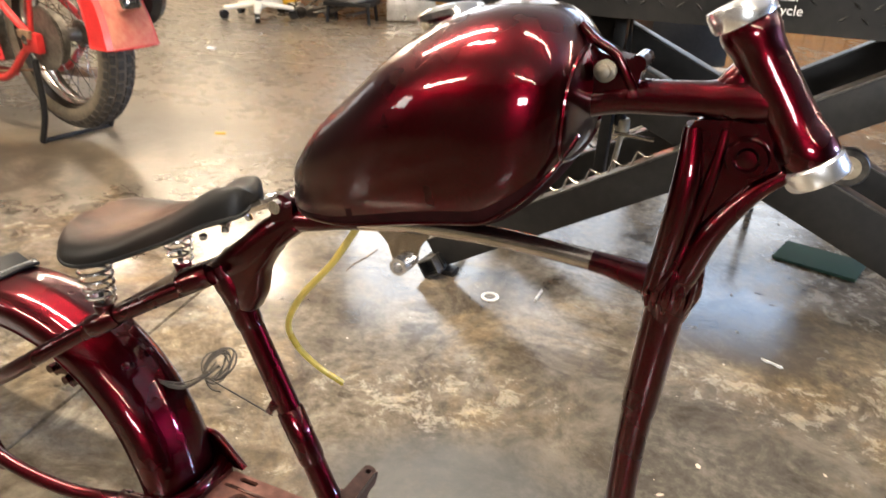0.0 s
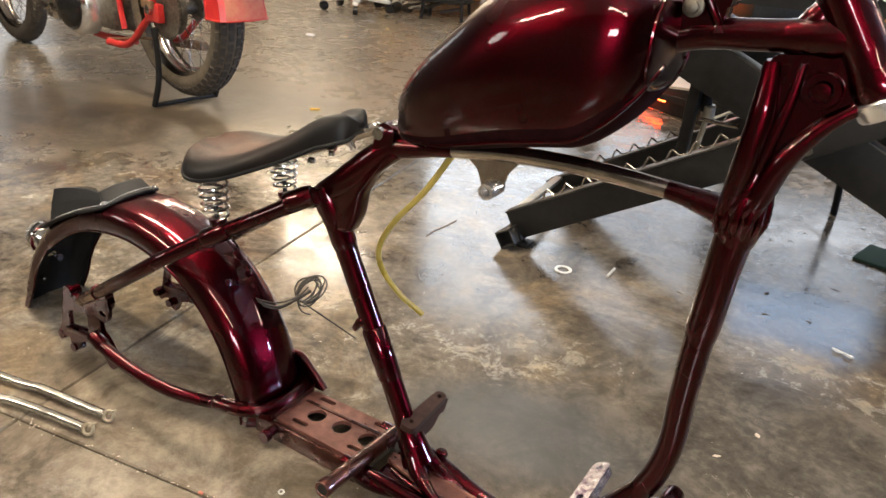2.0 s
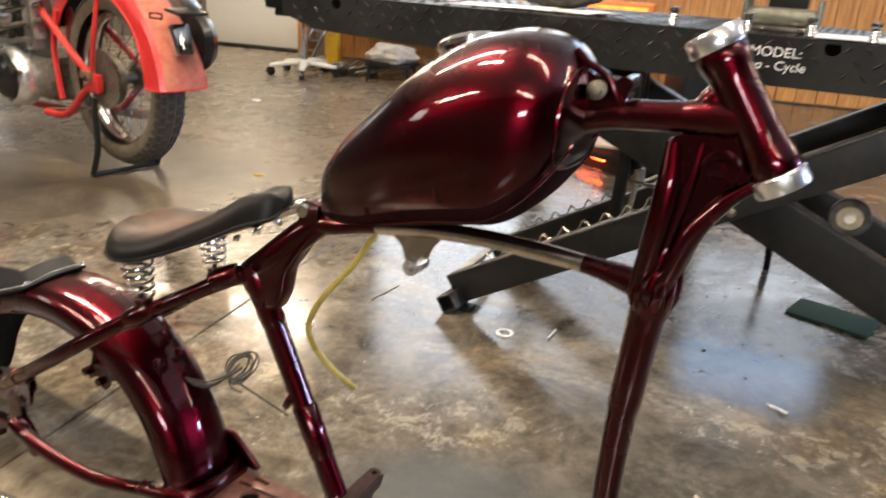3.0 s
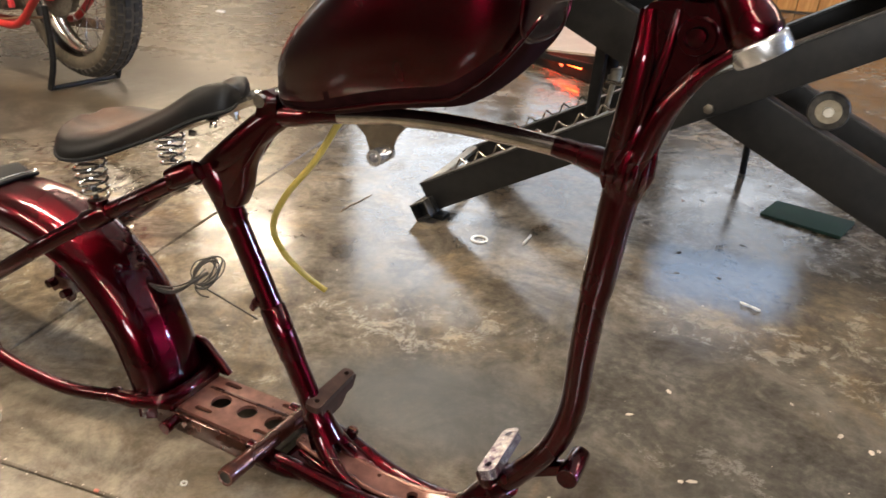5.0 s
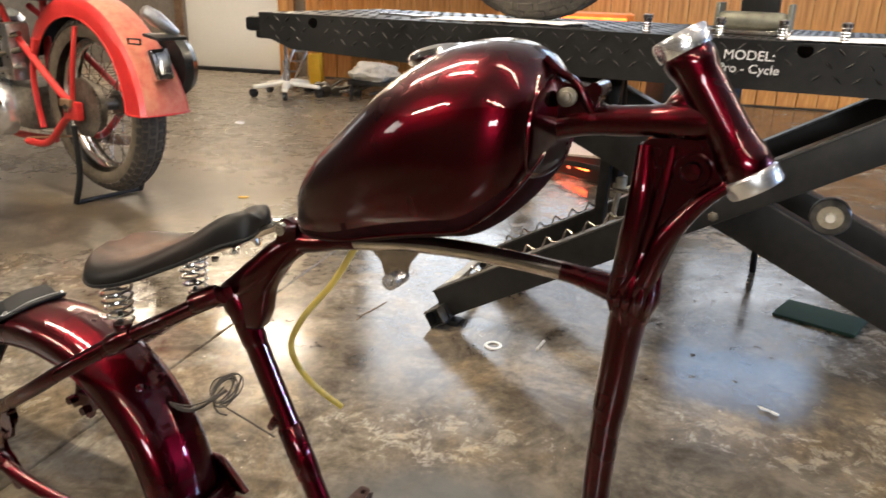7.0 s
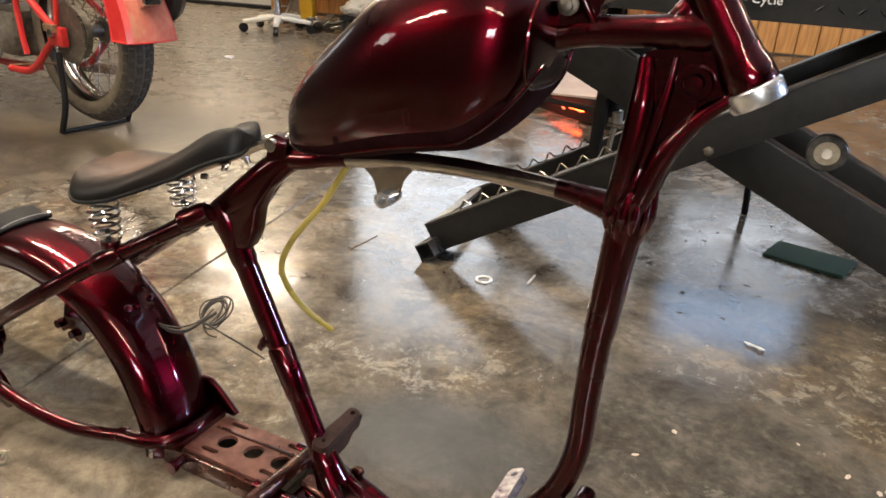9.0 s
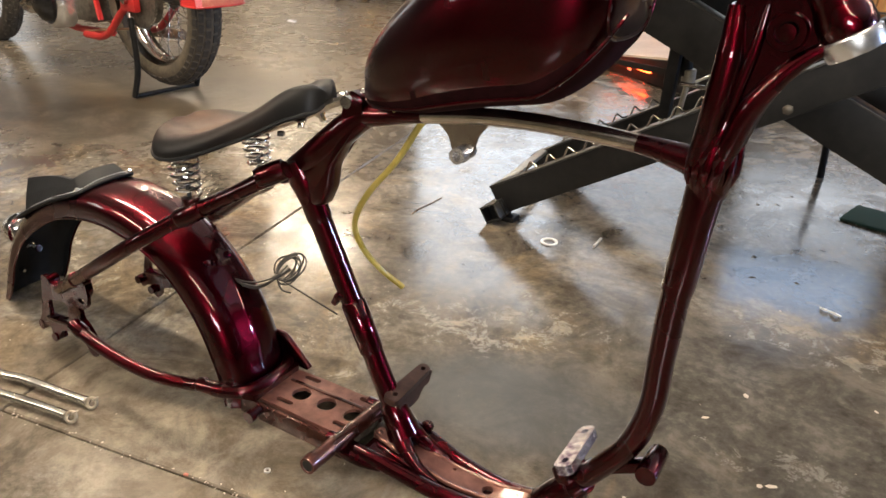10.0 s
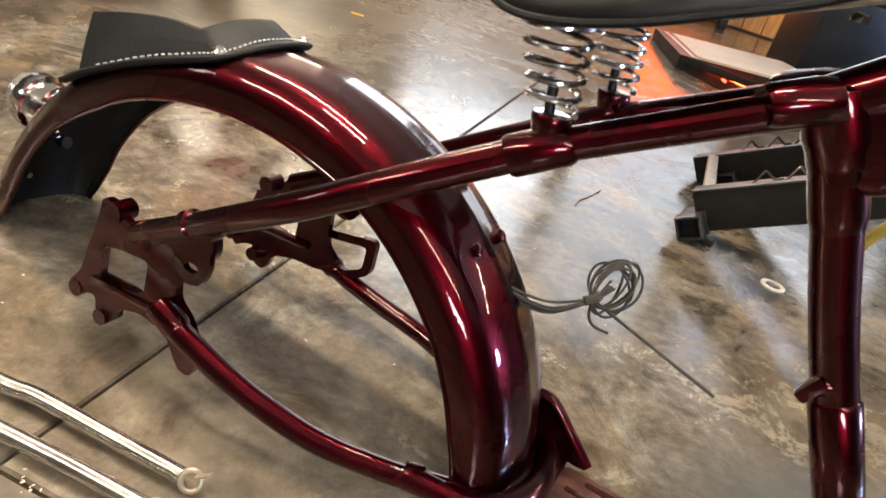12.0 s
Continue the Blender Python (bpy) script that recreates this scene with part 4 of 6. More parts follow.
for s in (-1, 1):
    for k, r, lift in ((1.0, 0.0040, 0.0085), (1.62, 0.0034, 0.0035)):
        part("strap_edge", tube([(x, s * float(np.interp(x, *STRAP)) * k, float(np.interp(x, *PAN)) + lift) for x in (-0.12, -0.08, -0.03, 0.02, 0.07, 0.12, 0.165)], r, 10), CANDY if k > 1 else COPPERY, bike)
    part("post_heel", tube([(-0.090, s * 0.010, 0.110), (-0.066, s * 0.018, 0.078), (-0.032, s * 0.026, 0.054), (0.006, s * 0.027, 0.040)], [0.016, 0.015, 0.010, 0.004], 12), CANDY, bike)
    part("rail_flare", tube([(-0.190, s * 0.058, 0.064), (-0.152, s * 0.063, 0.060), (-0.120, s * 0.060, 0.054), (-0.085, s * 0.054, 0.050)], [0.009, 0.0135, 0.0125, 0.008], 12), CANDY, bike)
LUG_A, LUG_B = Vector((0.175, 0, 0.046)), Vector((0.247, 0, 0.142))
part("front_lug", turned([(0, 0.021), (0.006, 0.0265), (0.030, 0.0288), (0.060, 0.0290), (0.082, 0.0270), (0.100, 0.0245), (0.116, 0.0195)], LUG_A, LUG_B, 24), CANDY, bike)
for k, r in ((0.020, 0.0282), (0.092, 0.0262)):
    part("weld_bead", turned([(k, r - 0.003), (k + 0.001, r), (k + 0.003, r + 0.0006), (k + 0.005, r), (k + 0.006, r - 0.003)], LUG_A, LUG_B, 24), CANDY, bike)
front_mount = part("front_engine_mount", plate(rounded([(-0.015, -0.028), (0.015, -0.028), (0.014, 0.080), (-0.014, 0.080)], 0.012), [ring_loop(0.0, -0.012, 0.006, 12), ring_loop(0.0, 0.064, 0.006, 12)], 0.016, pose(0.217, 0.0, 0.163, 0, -26, 0)), PURPLE_CHROME, bike, "bright steel engine mount with overspray")
part("mount_neck", between((0.052, 0.026), (0.206, 0.012, 0.152), (0.236, 0.002, 0.118), bevel=0.009), CANDY, front_mount)
peg = part("front_peg_socket", turned([(-0.030, 0.0105), (-0.030, 0.0148), (-0.027, 0.0160), (0.024, 0.0160), (0.027, 0.0148), (0.027, 0.0105)], (0.336, 0.0, 0.210), (0.338, 0.1, 0.210), 22), CANDY, bike)
part("peg_strut", between((0.018, 0.018), (0.270, 0, 0.176), (0.330, 0, 0.206)), CANDY, peg)
# black disc put in the socket as its inner shade
part("peg_shade_disc", turned([(-0.018, 0.0108), (-0.0178, 0.001)], (0.336, 0.0, 0.210), (0.338, 0.1, 0.210), 18), BLACK_STEEL, peg)

# fuel tank
TANK = [(-0.152, 0.702, 0.686, 0.006), (-0.147, 0.722, 0.668, 0.026), (-0.132, 0.748, 0.654, 0.046), (-0.100, 0.788, 0.652, 0.068), (-0.050, 0.838, 0.658, 0.090), (0.000, 0.886, 0.671, 0.106), (0.050, 0.922, 0.685, 0.116),
        (0.100, 0.944, 0.697, 0.121), (0.140, 0.950, 0.708, 0.121), (0.172, 0.945, 0.736, 0.114), (0.195, 0.929, 0.768, 0.098), (0.210, 0.904, 0.802, 0.070), (0.217, 0.872, 0.836, 0.014)]
SIDES = 44


def tank_point(station, w):
    x, zt, zb, hw = station
    c, s = math.cos(w), math.sin(w)
    power = 2 / 2.35
    y = hw * math.copysign(abs(c) ** power, c)
    z = math.copysign(abs(s) ** (power if s > 0 else 0.46), s)
    return Vector((x, y, (zt + zb) / 2 + z * (zt - zb) / 2))


def tank_station(x):
    cols = list(zip(*TANK))
    return (x, *(float(np.interp(x, cols[0], c)) for c in cols[1:]))


path = spline([Vector((s[0], s[1], s[2])) for s in TANK], 5)
width = spline([Vector((s[0], s[3], 0)) for s in TANK], 5)
bm = bmesh.new()
rings = [[bm.verts.new(tank_point((p.x, p.y, p.z, max(q.y, 0.002)), 2 * math.pi * k / SIDES)) for k in range(SIDES)] for p, q in zip(path, width)]
for r, s in zip(rings, rings[1:]):
    for k in range(SIDES):
        bm.faces.new((r[k], r[(k + 1) % SIDES], s[(k + 1) % SIDES], s[k]))
bm.faces.new(rings[0]), bm.faces.new(rings[-1])
bmesh.ops.recalc_face_normals(bm, faces=bm.faces)
# faces that look down get the shaded tone instead of the candy paint
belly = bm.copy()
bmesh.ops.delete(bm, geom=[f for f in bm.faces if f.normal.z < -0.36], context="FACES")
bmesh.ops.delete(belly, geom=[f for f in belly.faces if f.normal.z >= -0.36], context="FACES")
tank = part("fuel_tank", bm, CANDY, bike, "glossy candy dark red teardrop fuel tank")
part("tank_underside", belly, SHADED_BELLY, tank)
for side in (0, 1):
    seam = [tank_point((p.x, p.y, p.z, q.y * 1.005), math.pi * (1.23 if side else -0.23)) for p, q in list(zip(path, width))[6:-3]]
    part("seam_lip", sweep(seam, 0.0030, 8), CANDY, tank)
st = tank_station(0.206)
part("front_seam", sweep([tank_point((0.206, st[1] + 0.001, st[2] - 0.001, st[3] + 0.002), 2 * math.pi * k / 40) for k in range(40)], 0.0032, 8, closed=True), CANDY, tank)
CAPPOS = Vector((0.038, 0.030, 0.907))
part("filler_cap", turned([(-0.004, 0.036), (0.003, 0.037), (0.007, 0.041), (0.014, 0.041), (0.019, 0.036), (0.022, 0.022), (0.023, 0.002)], CAPPOS, CAPPOS + Vector((-0.34, 0.16, 1.0)), 32), CHROME, tank, "chrome filler cap")
mount = part("tank_front_bracket", plate(rounded([(0.188, 0.935), (0.220, 0.905), (0.262, 0.902), (0.262, 0.880), (0.232, 0.862), (0.205, 0.868)], 0.008), [], 0.030, UPRIGHT), CANDY, tank)
part("bracket_bolt", turned([(0, 0.0115), (0.005, 0.0115), (0.007, 0.0075), (0.012, 0.0070), (0.014, 0.003)], (0.229, -0.024, 0.890), (0.229, -0.1, 0.893), 20), GREASE, mount, "dull dome bolt")
part("bracket_strap", tube([(0.196, -0.016, 0.932), (0.214, -0.018, 0.918), (0.236, -0.018, 0.906), (0.250, -0.016, 0.884), (0.262, -0.010, 0.864)], 0.0050, 10, flat=0.8), CANDY, mount)
part("bracket_clamp", turned([(-0.020, 0.009), (0.020, 0.009)], (0.258, 0, 0.900), (0.258, 0.1, 0.900), 16), CANDY, mount)
part("clamp_foot", turned([(0, 0.010), (0.012, 0.008), (0.022, 0.012)], (0.252, -0.006, 0.884), (0.258, -0.010, 0.860), 14), CANDY, mount)
part("fuel_tap", turned([(0, 0.006), (0.010, 0.006), (0.010, 0.0085), (0.018, 0.0085), (0.020, 0.004)], (-0.094, -0.014, 0.664), (-0.104, -0.06, 0.652), 6), BRASS, tank, "small brass tap")
part("fuel_hose", tube([(-0.064, 0.018, 0.650), (-0.084, 0.022, 0.624), (-0.130, 0.032, 0.556), (-0.190, 0.040, 0.484), (-0.222, 0.050, 0.424), (-0.222, 0.070, 0.372), (-0.202, 0.096, 0.324), (-0.174, 0.126, 0.282)], 0.0050, 10), GOLD_RUBBER, tank, "translucent amber fuel hose hanging loose")

# saddle
# along, crown height, half width and depth of the side
SEAT = [(-0.231, 0.654, 0.010, 0.020), (-0.236, 0.662, 0.024, 0.038), (-0.250, 0.667, 0.035, 0.050), (-0.285, 0.655, 0.045, 0.052), (-0.330, 0.622, 0.061, 0.043), (-0.370, 0.600, 0.081, 0.037), (-0.410, 0.583, 0.100, 0.034),
        (-0.450, 0.573, 0.112, 0.033), (-0.485, 0.569, 0.112, 0.033), (-0.512, 0.570, 0.099, 0.032), (-0.530, 0.572, 0.076, 0.029), (-0.540, 0.573, 0.034, 0.022)]
saddle = part("saddle", bmesh.new(), SADDLE, bike, "worn black-brown leather sprung solo saddle")
rows = list(zip(spline([Vector((s[0], 0, s[1])) for s in SEAT], 5), spline([Vector((s[0], s[2], s[3])) for s in SEAT], 5)))
bm = bmesh.new()
grid = []
for p, q in rows:
    ring = []
    deep = q.z
    for u, drop, dz in ((-1, 1, 1), (-1.02, 0.86, 0), (-1.02, 0.62, 0), (-0.98, 0.38, 0), (-0.91, 0.18, 0), (-0.80, 0.05, 0), (-0.64, 0.03, 0), (-0.42, 0.10, 0), (-0.16, 0.17, 0), (0.16, 0.17, 0), (0.42, 0.10, 0), (0.64, 0.03, 0), (0.80, 0.05, 0), (0.91, 0.18, 0), (0.98, 0.38, 0), (1.02, 0.62, 0), (1.02, 0.86, 0), (1, 1, 1)):
        ring.append(bm.verts.new((p.x, q.y * u, p.z - deep * drop)))
    for u in (0.9, 0.5, 0.0, -0.5, -0.9):
        ring.append(bm.verts.new((p.x, q.y * u, p.z - deep * (0.98 if abs(u) > 0.6 else 0.85))))
    grid.append(ring)
for r, s in zip(grid, grid[1:]):
    k = len(r)
    for j in range(k):
        bm.faces.new((r[j], r[(j + 1) % k], s[(j + 1) % k], s[j]))
bm.faces.new(grid[0]), bm.faces.new(grid[-1])
bmesh.ops.recalc_face_normals(bm, faces=bm.faces)
settle(bm)
bm.to_mesh(saddle.data), bm.free()
for p in saddle.data.polygons:
    p.use_smooth = True
saddle.data.set_sharp_from_angle(angle=radians(60))
welt = [Vector((p.x, -q.y * 1.015, p.z - q.z * 0.92)) for p, q in rows] + [Vector((p.x, q.y * 1.015, p.z - q.z * 0.92)) for p, q in reversed(rows)]
part("welt", sweep(welt, 0.0034, 8, closed=True), BLACK_LEATHER, saddle, "rolled black edge")
part("seat_pan_bar", tube([(-0.185, 0, 0.655), (-0.225, 0, 0.636), (-0.300, 0, 0.598), (-0.38, 0, 0.565)], 0.008, 10, flat=1.8), STEEL, saddle)
for s in (-1, 1):
    part("pan_bolt", turned([(0, 0.008), (0.008, 0.008), (0.010, 0.005), (0.018, 0.005)], (-0.268, s * 0.020, 0.612), (-0.262, s * 0.030, 0.585), 8), CHROME, saddle)
    part("coil_spring", helix((-0.456, s * 0.082, 0.465), (-0.466, s * 0.084, 0.552), 0.0185, 0.0268, 5.8, 0.0028), SPRING, saddle, "chrome coil spring")
    part("spring_bolt", straight((-0.456, s * 0.082, 0.456), (-0.458, s * 0.082, 0.484), 0.004, 10), BLACK_STEEL, saddle)
part("nut", turned([(0, 0.006), (0.006, 0.006)], (-0.300, -0.03, 0.585), (-0.302, -0.03, 0.56), 6), CHROME, saddle)
pivot = part("saddle_pivot", turned([(-0.030, 0.006), (-0.030, 0.0095), (0.030, 0.0095), (0.030, 0.006)], (-0.178, 0, 0.652), (-0.178, 0.1, 0.652), 16), CHROME, saddle, "bright pivot bolt")
for a, c, r in (((-0.214, 0, 0.645), (-0.180, 0, 0.654), 0.0105), ((-0.172, 0, 0.660), (-0.152, 0, 0.664), 0.008)):
    part("pivot_nut", turned([(0, r * 0.8), (0.004, r), (0.016, r), (0.020, r * 0.7)], a, c, 12), CHROME, pivot)
part("pivot_ear", plate(rounded([(-0.196, 0.622), (-0.160, 0.628), (-0.158, 0.660), (-0.178, 0.668), (-0.190, 0.655)], 0.007), [], 0.034, UPRIGHT), CANDY, bike)

# rear fender
FC, FR = Vector((-0.738, 0, 0.042)), 0.352
A0, A1, STEPS = 1.0, 177.0, 76


def fender_ring(ang, grow=0.0):
    skirt = float(np.interp(ang, [0, 20, 62, 75, 100, 128, 145, 158, 166, 172, 177], [0.036, 0.046, 0.046, 0.050, 0.053, 0.047, 0.040, 0.040, 0.043, 0.038, 0.024]))
    hang = 0.026 * max(0.0, min(1.0, (ang - 128) / 45)) ** 1.5
    prof = [(-0.070, skirt + 0.004), (-0.0705, skirt * 0.72), (-0.0685, 0.026), (-0.060, 0.0125), (-0.045, 0.0055), (-0.024, 0.0022), (-0.008, 0.0008), (0.0, -0.0010), (0.008, 0.0008), (0.024, 0.0022), (0.045, 0.0055), (0.060, 0.0125), (0.0685, 0.026), (0.0705, skirt * 0.72), (0.070, skirt + 0.004)]
    d = Vector((math.cos(radians(ang)), 0, math.sin(radians(ang))))
    return [FC + d * (FR + hang - dr + grow) + Vector((0, y * (1 + grow * 12), 0)) for y, dr in prof]


def fender_shell(grow):
    bm = bmesh.new()
    rings = [[bm.verts.new(p) for p in fender_ring(A0 + (A1 - A0) * k / STEPS, grow)] for k in range(STEPS + 1)]
    for r, s in zip(rings, rings[1:]):
        for j in range(len(r) - 1):
            bm.faces.new((r[j], r[j + 1], s[j + 1], s[j]))
    return bm


fender = part("rear_fender", fender_shell(0.0), CANDY, bike, "candy dark red round rear fender")
part("fender_liner", fender_shell(-0.0022), BLACK_STEEL, fender, "flat black inside of the fender")
edge = [fender_ring(A0 + (A1 - A0) * k / STEPS, -0.001) for k in range(STEPS + 1)]
for j in (0, -1):
    part("rolled_edge", sweep([r[j] for r in edge], 0.0028, 8), CANDY, fender)
part("rolled_edge", sweep([p for p in edge[-1]], 0.0028, 8), CANDY, fender)
for ang, y in ((47, -0.022), (47, 0.03), (150, -0.03), (168, -0.02)):
    d = Vector((math.cos(radians(ang)), 0, math.sin(radians(ang))))
    p = FC + d * (FR - 0.004 + 0.026 * max(0.0, (ang - 128) / 45) ** 1.5) + Vector((0, y, 0))
    part("fender_bolt", turned([(-0.012, 0.004), (0.002, 0.0065), (0.006, 0.0065), (0.008, 0.003)], p, p + d, 10), CHROME if ang > 100 else CANDY, fender)
d = Vector((math.cos(radians(152)), 0, math.sin(radians(152))))
TL = FC + d * (FR + 0.008) + Vector((0.005, 0.004, -0.010))
light = part("tail_light", turned([(0.0215, 0.001), (0.0215, 0.0285), (0.022, 0.029), (0.024, 0.034), (0.036, 0.034), (0.039, 0.029), (0.046, 0.029), (0.049, 0.036), (0.062, 0.036), (0.066, 0.033)], TL, TL + Vector((-1, -0.05, 0.10)), 14), CHROME, fender, "small round chrome tail light")
part("lens", turned([(0.064, 0.033), (0.070, 0.0325), (0.072, 0.028), (0.080, 0.027), (0.082, 0.021), (0.088, 0.018), (0.091, 0.002)], TL, TL + Vector((-1, -0.05, 0.10)), 12), SATIN, light, "bright ribbed lamp lens")
part("lower_lamp_nut", turned([(0, 0.008), (0.012, 0.008), (0.016, 0.004)], TL + Vector((-0.004, 0, -0.030)), TL + Vector((-0.1, 0, -0.05)), 8), CHROME, light)

# black leather pad on the fender: upright side and front panels round a sunken middle, on a stitched flange
pad = part("fender_pad", bmesh.new(), BLACK_LEATHER, fender, "black leather pad with upright panels and white stitching along its flange")


def panel(low, high, thick):
    """A padded panel between a lower and an upper run of points; thick: the way and depth of its back."""
    bm = bmesh.new()
    lo, hi, back = spline(low, 6), spline(high, 6), Vector(thick)
    rows = []
    for a, c in zip(lo, hi):
        mid = a.lerp(c, 0.5) - back * 0.10
        rows.append([bm.verts.new(p) for p in (a, mid, c - back * 0.02, c + Vector((0, 0, 0.002)) + back * 0.35, c + back * 0.8, a.lerp(c, 0.4) + back * 1.1, a + back)])
    for r, t in zip(rows, rows[1:]):
        for j in range(7):
            bm.faces.new((r[j], r[(j + 1) % 7], t[(j + 1) % 7], t[j]))
    bm.faces.new(rows[0]), bm.faces.new(rows[-1])
    return bm


bm = panel([(-0.970, -0.060, 0.294), (-0.915, -0.064, 0.328), (-0.855, -0.062, 0.357), (-0.793, -0.056, 0.378)], [(-0.988, -0.030, 0.358), (-0.935, -0.031, 0.374), (-0.880, -0.033, 0.386), (-0.830, -0.036, 0.390)], (0.004, 0.016, -0.004))
settle(bm)
bmesh.ops.recalc_face_normals(bm, faces=bm.faces)
bm.to_mesh(pad.data), bm.free()
part("front_panel", panel([(-0.793, -0.056, 0.378), (-0.778, -0.015, 0.392), (-0.775, 0.020, 0.393), (-0.778, 0.048, 0.390)], [(-0.830, -0.036, 0.390), (-0.818, -0.006, 0.402), (-0.812, 0.024, 0.405), (-0.810, 0.048, 0.404)], (-0.016, 0.002, -0.004)), BLACK_LEATHER, pad)
part("sunken_top", tube([(-0.965, 0.004, 0.318), (-0.93, 0.004, 0.338), (-0.88, 0.004, 0.360), (-0.825, 0.004, 0.378)], 0.040, 16, flat=0.16, up=(-0.35, 0, 1)), BLACK_LEATHER, pad)
flange = [Vector(p) for p in ((-0.984, -0.064, 0.286), (-0.940, -0.069, 0.312), (-0.870, -0.070, 0.347), (-0.815, -0.068, 0.369), (-0.785, -0.060, 0.381), (-0.770, -0.022, 0.393), (-0.766, 0.020, 0.395), (-0.769, 0.050, 0.391))]
part("flange", sweep(spline(flange, 5), 0.0085, 10, flat=0.5, up=(0, 0, 1)), BLACK_LEATHER, pad)
stitch = bmesh.new()
run = spline([Vector((v.x - 0.005 * (v.x > -0.77), v.y * 0.93, v.z + 0.0058)) for v in flange[1:]], 14)
for k in range(0, len(run) - 1, 2):
    straight(run[k], run[k + 1], 0.0008, 4, stitch)
part("stitching", stitch, WHITE_INK, pad, "white stitching").update_tag()
part("corner_rivet", turned([(0, 0.007), (0.004, 0.007), (0.007, 0.004)], (-0.788, -0.058, 0.383), (-0.784, -0.066, 0.42), 12), CHROME, pad)
part("corner_rivet", turned([(0, 0.006), (0.004, 0.006), (0.007, 0.003)], (-0.772, 0.048, 0.393), (-0.762, 0.056, 0.42), 12), CHROME, pad)

# wiring bundle tied in a coil, out of the fender
KNOT, TIP = Vector((-0.398, 0.050, 0.271)), Vector((-0.380, 0.098, 0.294))
coil = part("wire_coil", tube([KNOT + Vector((-0.006, -0.005, -0.003)), KNOT, KNOT + Vector((0.004, 0.006, 0.004))], 0.0048, 10), WIRE, fender, "coiled dark wiring tied in a bundle")
random.seed(4)
for k in range(8):
    far = TIP + Vector((random.uniform(-.008, .008), random.uniform(-.012, .006), random.uniform(-.008, .006)))
    c, u = (KNOT + far) / 2, (far - KNOT) / 2
    w = Vector((-0.012 + random.uniform(-.010, .008), 0.006 + random.uniform(-.006, .006), 0.019 + random.uniform(-.010, .004)))
    part("loop", sweep([c + u * math.cos(t) + w * math.sin(t) for t in (2 * math.pi * j / 28 for j in range(28))], 0.0014, 6, closed=True), WIRE, coil)
for k in range(9):
    o = Vector((random.uniform(-.003, .003), random.uniform(-.004, .004), random.uniform(-.008, .008)))
    part("strand", tube([Vector((-0.476, 0.010, 0.264)) + o * 0.4, Vector((-0.452, 0.020, 0.256)) + o, Vector((-0.426, 0.034, 0.254)) + o * 1.1, KNOT + o * 0.35, KNOT + (TIP - KNOT) * 0.5 + o], 0.0014, 6), WIRE, coil)
part("loose_end", tube([KNOT, (-0.366, 0.050, 0.262), (-0.312, 0.053, 0.246), (-0.264, 0.055, 0.232)], 0.0016, 6), WIRE, coil)
part("loose_end", tube([KNOT + Vector((0, 0, -0.004)), (-0.396, 0.052, 0.252), (-0.388, 0.054, 0.243), (-0.374, 0.058, 0.241)], 0.0016, 6), WIRE, coil)


SETTLED = False

# ---- the black motorcycle lift ----
LIFT_Y, FAR_Y, DECK_Z = 0.975, 1.44, 0.872
lift = thing("lift_table", "black steel scissor motorcycle lift, raised, with a tread-plate deck", "lift table", pose(-0.414, 0.99, 0) @ Matrix.Diagonal((1.021, 1, 0.985, 1)))
DECK_TOP = DECK_Z * 0.985
lx0 = 0.393          # from the lift's own corner to the place's origin


def LP(x, y, z):
    return Vector((x + lx0, y - LIFT_Y, z))


deck = part("deck", box((2.36, 0.66, 0.008), Matrix.Translation(LP(0.205, 1.295, DECK_Z - 0.004)), 0.002), BLACK_STEEL, lift)
prof = [(-0.973, DECK_Z), (1.385, DECK_Z), (1.385, 0.775), (-0.42, 0.758), (-0.86, 0.772), (-0.945, 0.800), (-0.973, 0.803)]
for y in (0.967, 1.623):
    skirt = part("side_skirt", plate([(x + lx0, z) for x, z in prof], [ring_loop(-0.78 + lx0, 0.850, 0.016, 14), ring_loop(0.470 + lx0, 0.856, 0.016, 16)], 0.006, pose(0, y - LIFT_Y, 0) @ UPRIGHT), BLACK_STEEL, lift)
part("end_skirt", box((0.006, 0.64, 0.066), Matrix.Translation(LP(-0.970, 1.295, 0.836)), 0.001), BLACK_STEEL, lift)
part("end_skirt", box((0.006, 0.64, 0.09), Matrix.Translation(LP(1.382, 1.295, 0.826)), 0.001), BLACK_STEEL, lift)
lozenge = bmesh.new()
rng = random.Random(7)
for i in range(62):
    for j in range(3):
        x, z = -0.945 + 0.038 * i + (0.019 if j % 2 else 0), 0.857 - 0.028 * j
        if z < np.interp(x, [-0.95, -0.86, -0.42, 1.4], [0.81, 0.785, 0.772, 0.785]) or abs(x + 0.78) < 0.026 or abs(x - 0.470) < 0.026:
            continue
        tilt = 42 if (i + j) % 2 else -42
        own = Matrix.Translation(LP(x, 0.9635, z)) @ pose(0, 0, 0, 0, tilt, 0)
        vs = [lozenge.verts.new(own @ Vector(p)) for p in ((-0.013, 0.001, 0), (0, 0.001, 0.0035), (0.013, 0.001, 0), (0, 0.001, -0.0035), (-0.006, -0.0018, 0), (0.006, -0.0018, 0))]
        for f in ((0, 1, 4), (1, 5, 4), (1, 2, 5), (2, 3, 5), (3, 4, 5), (3, 0, 4)):
            lozenge.faces.new([vs[q] for q in f])
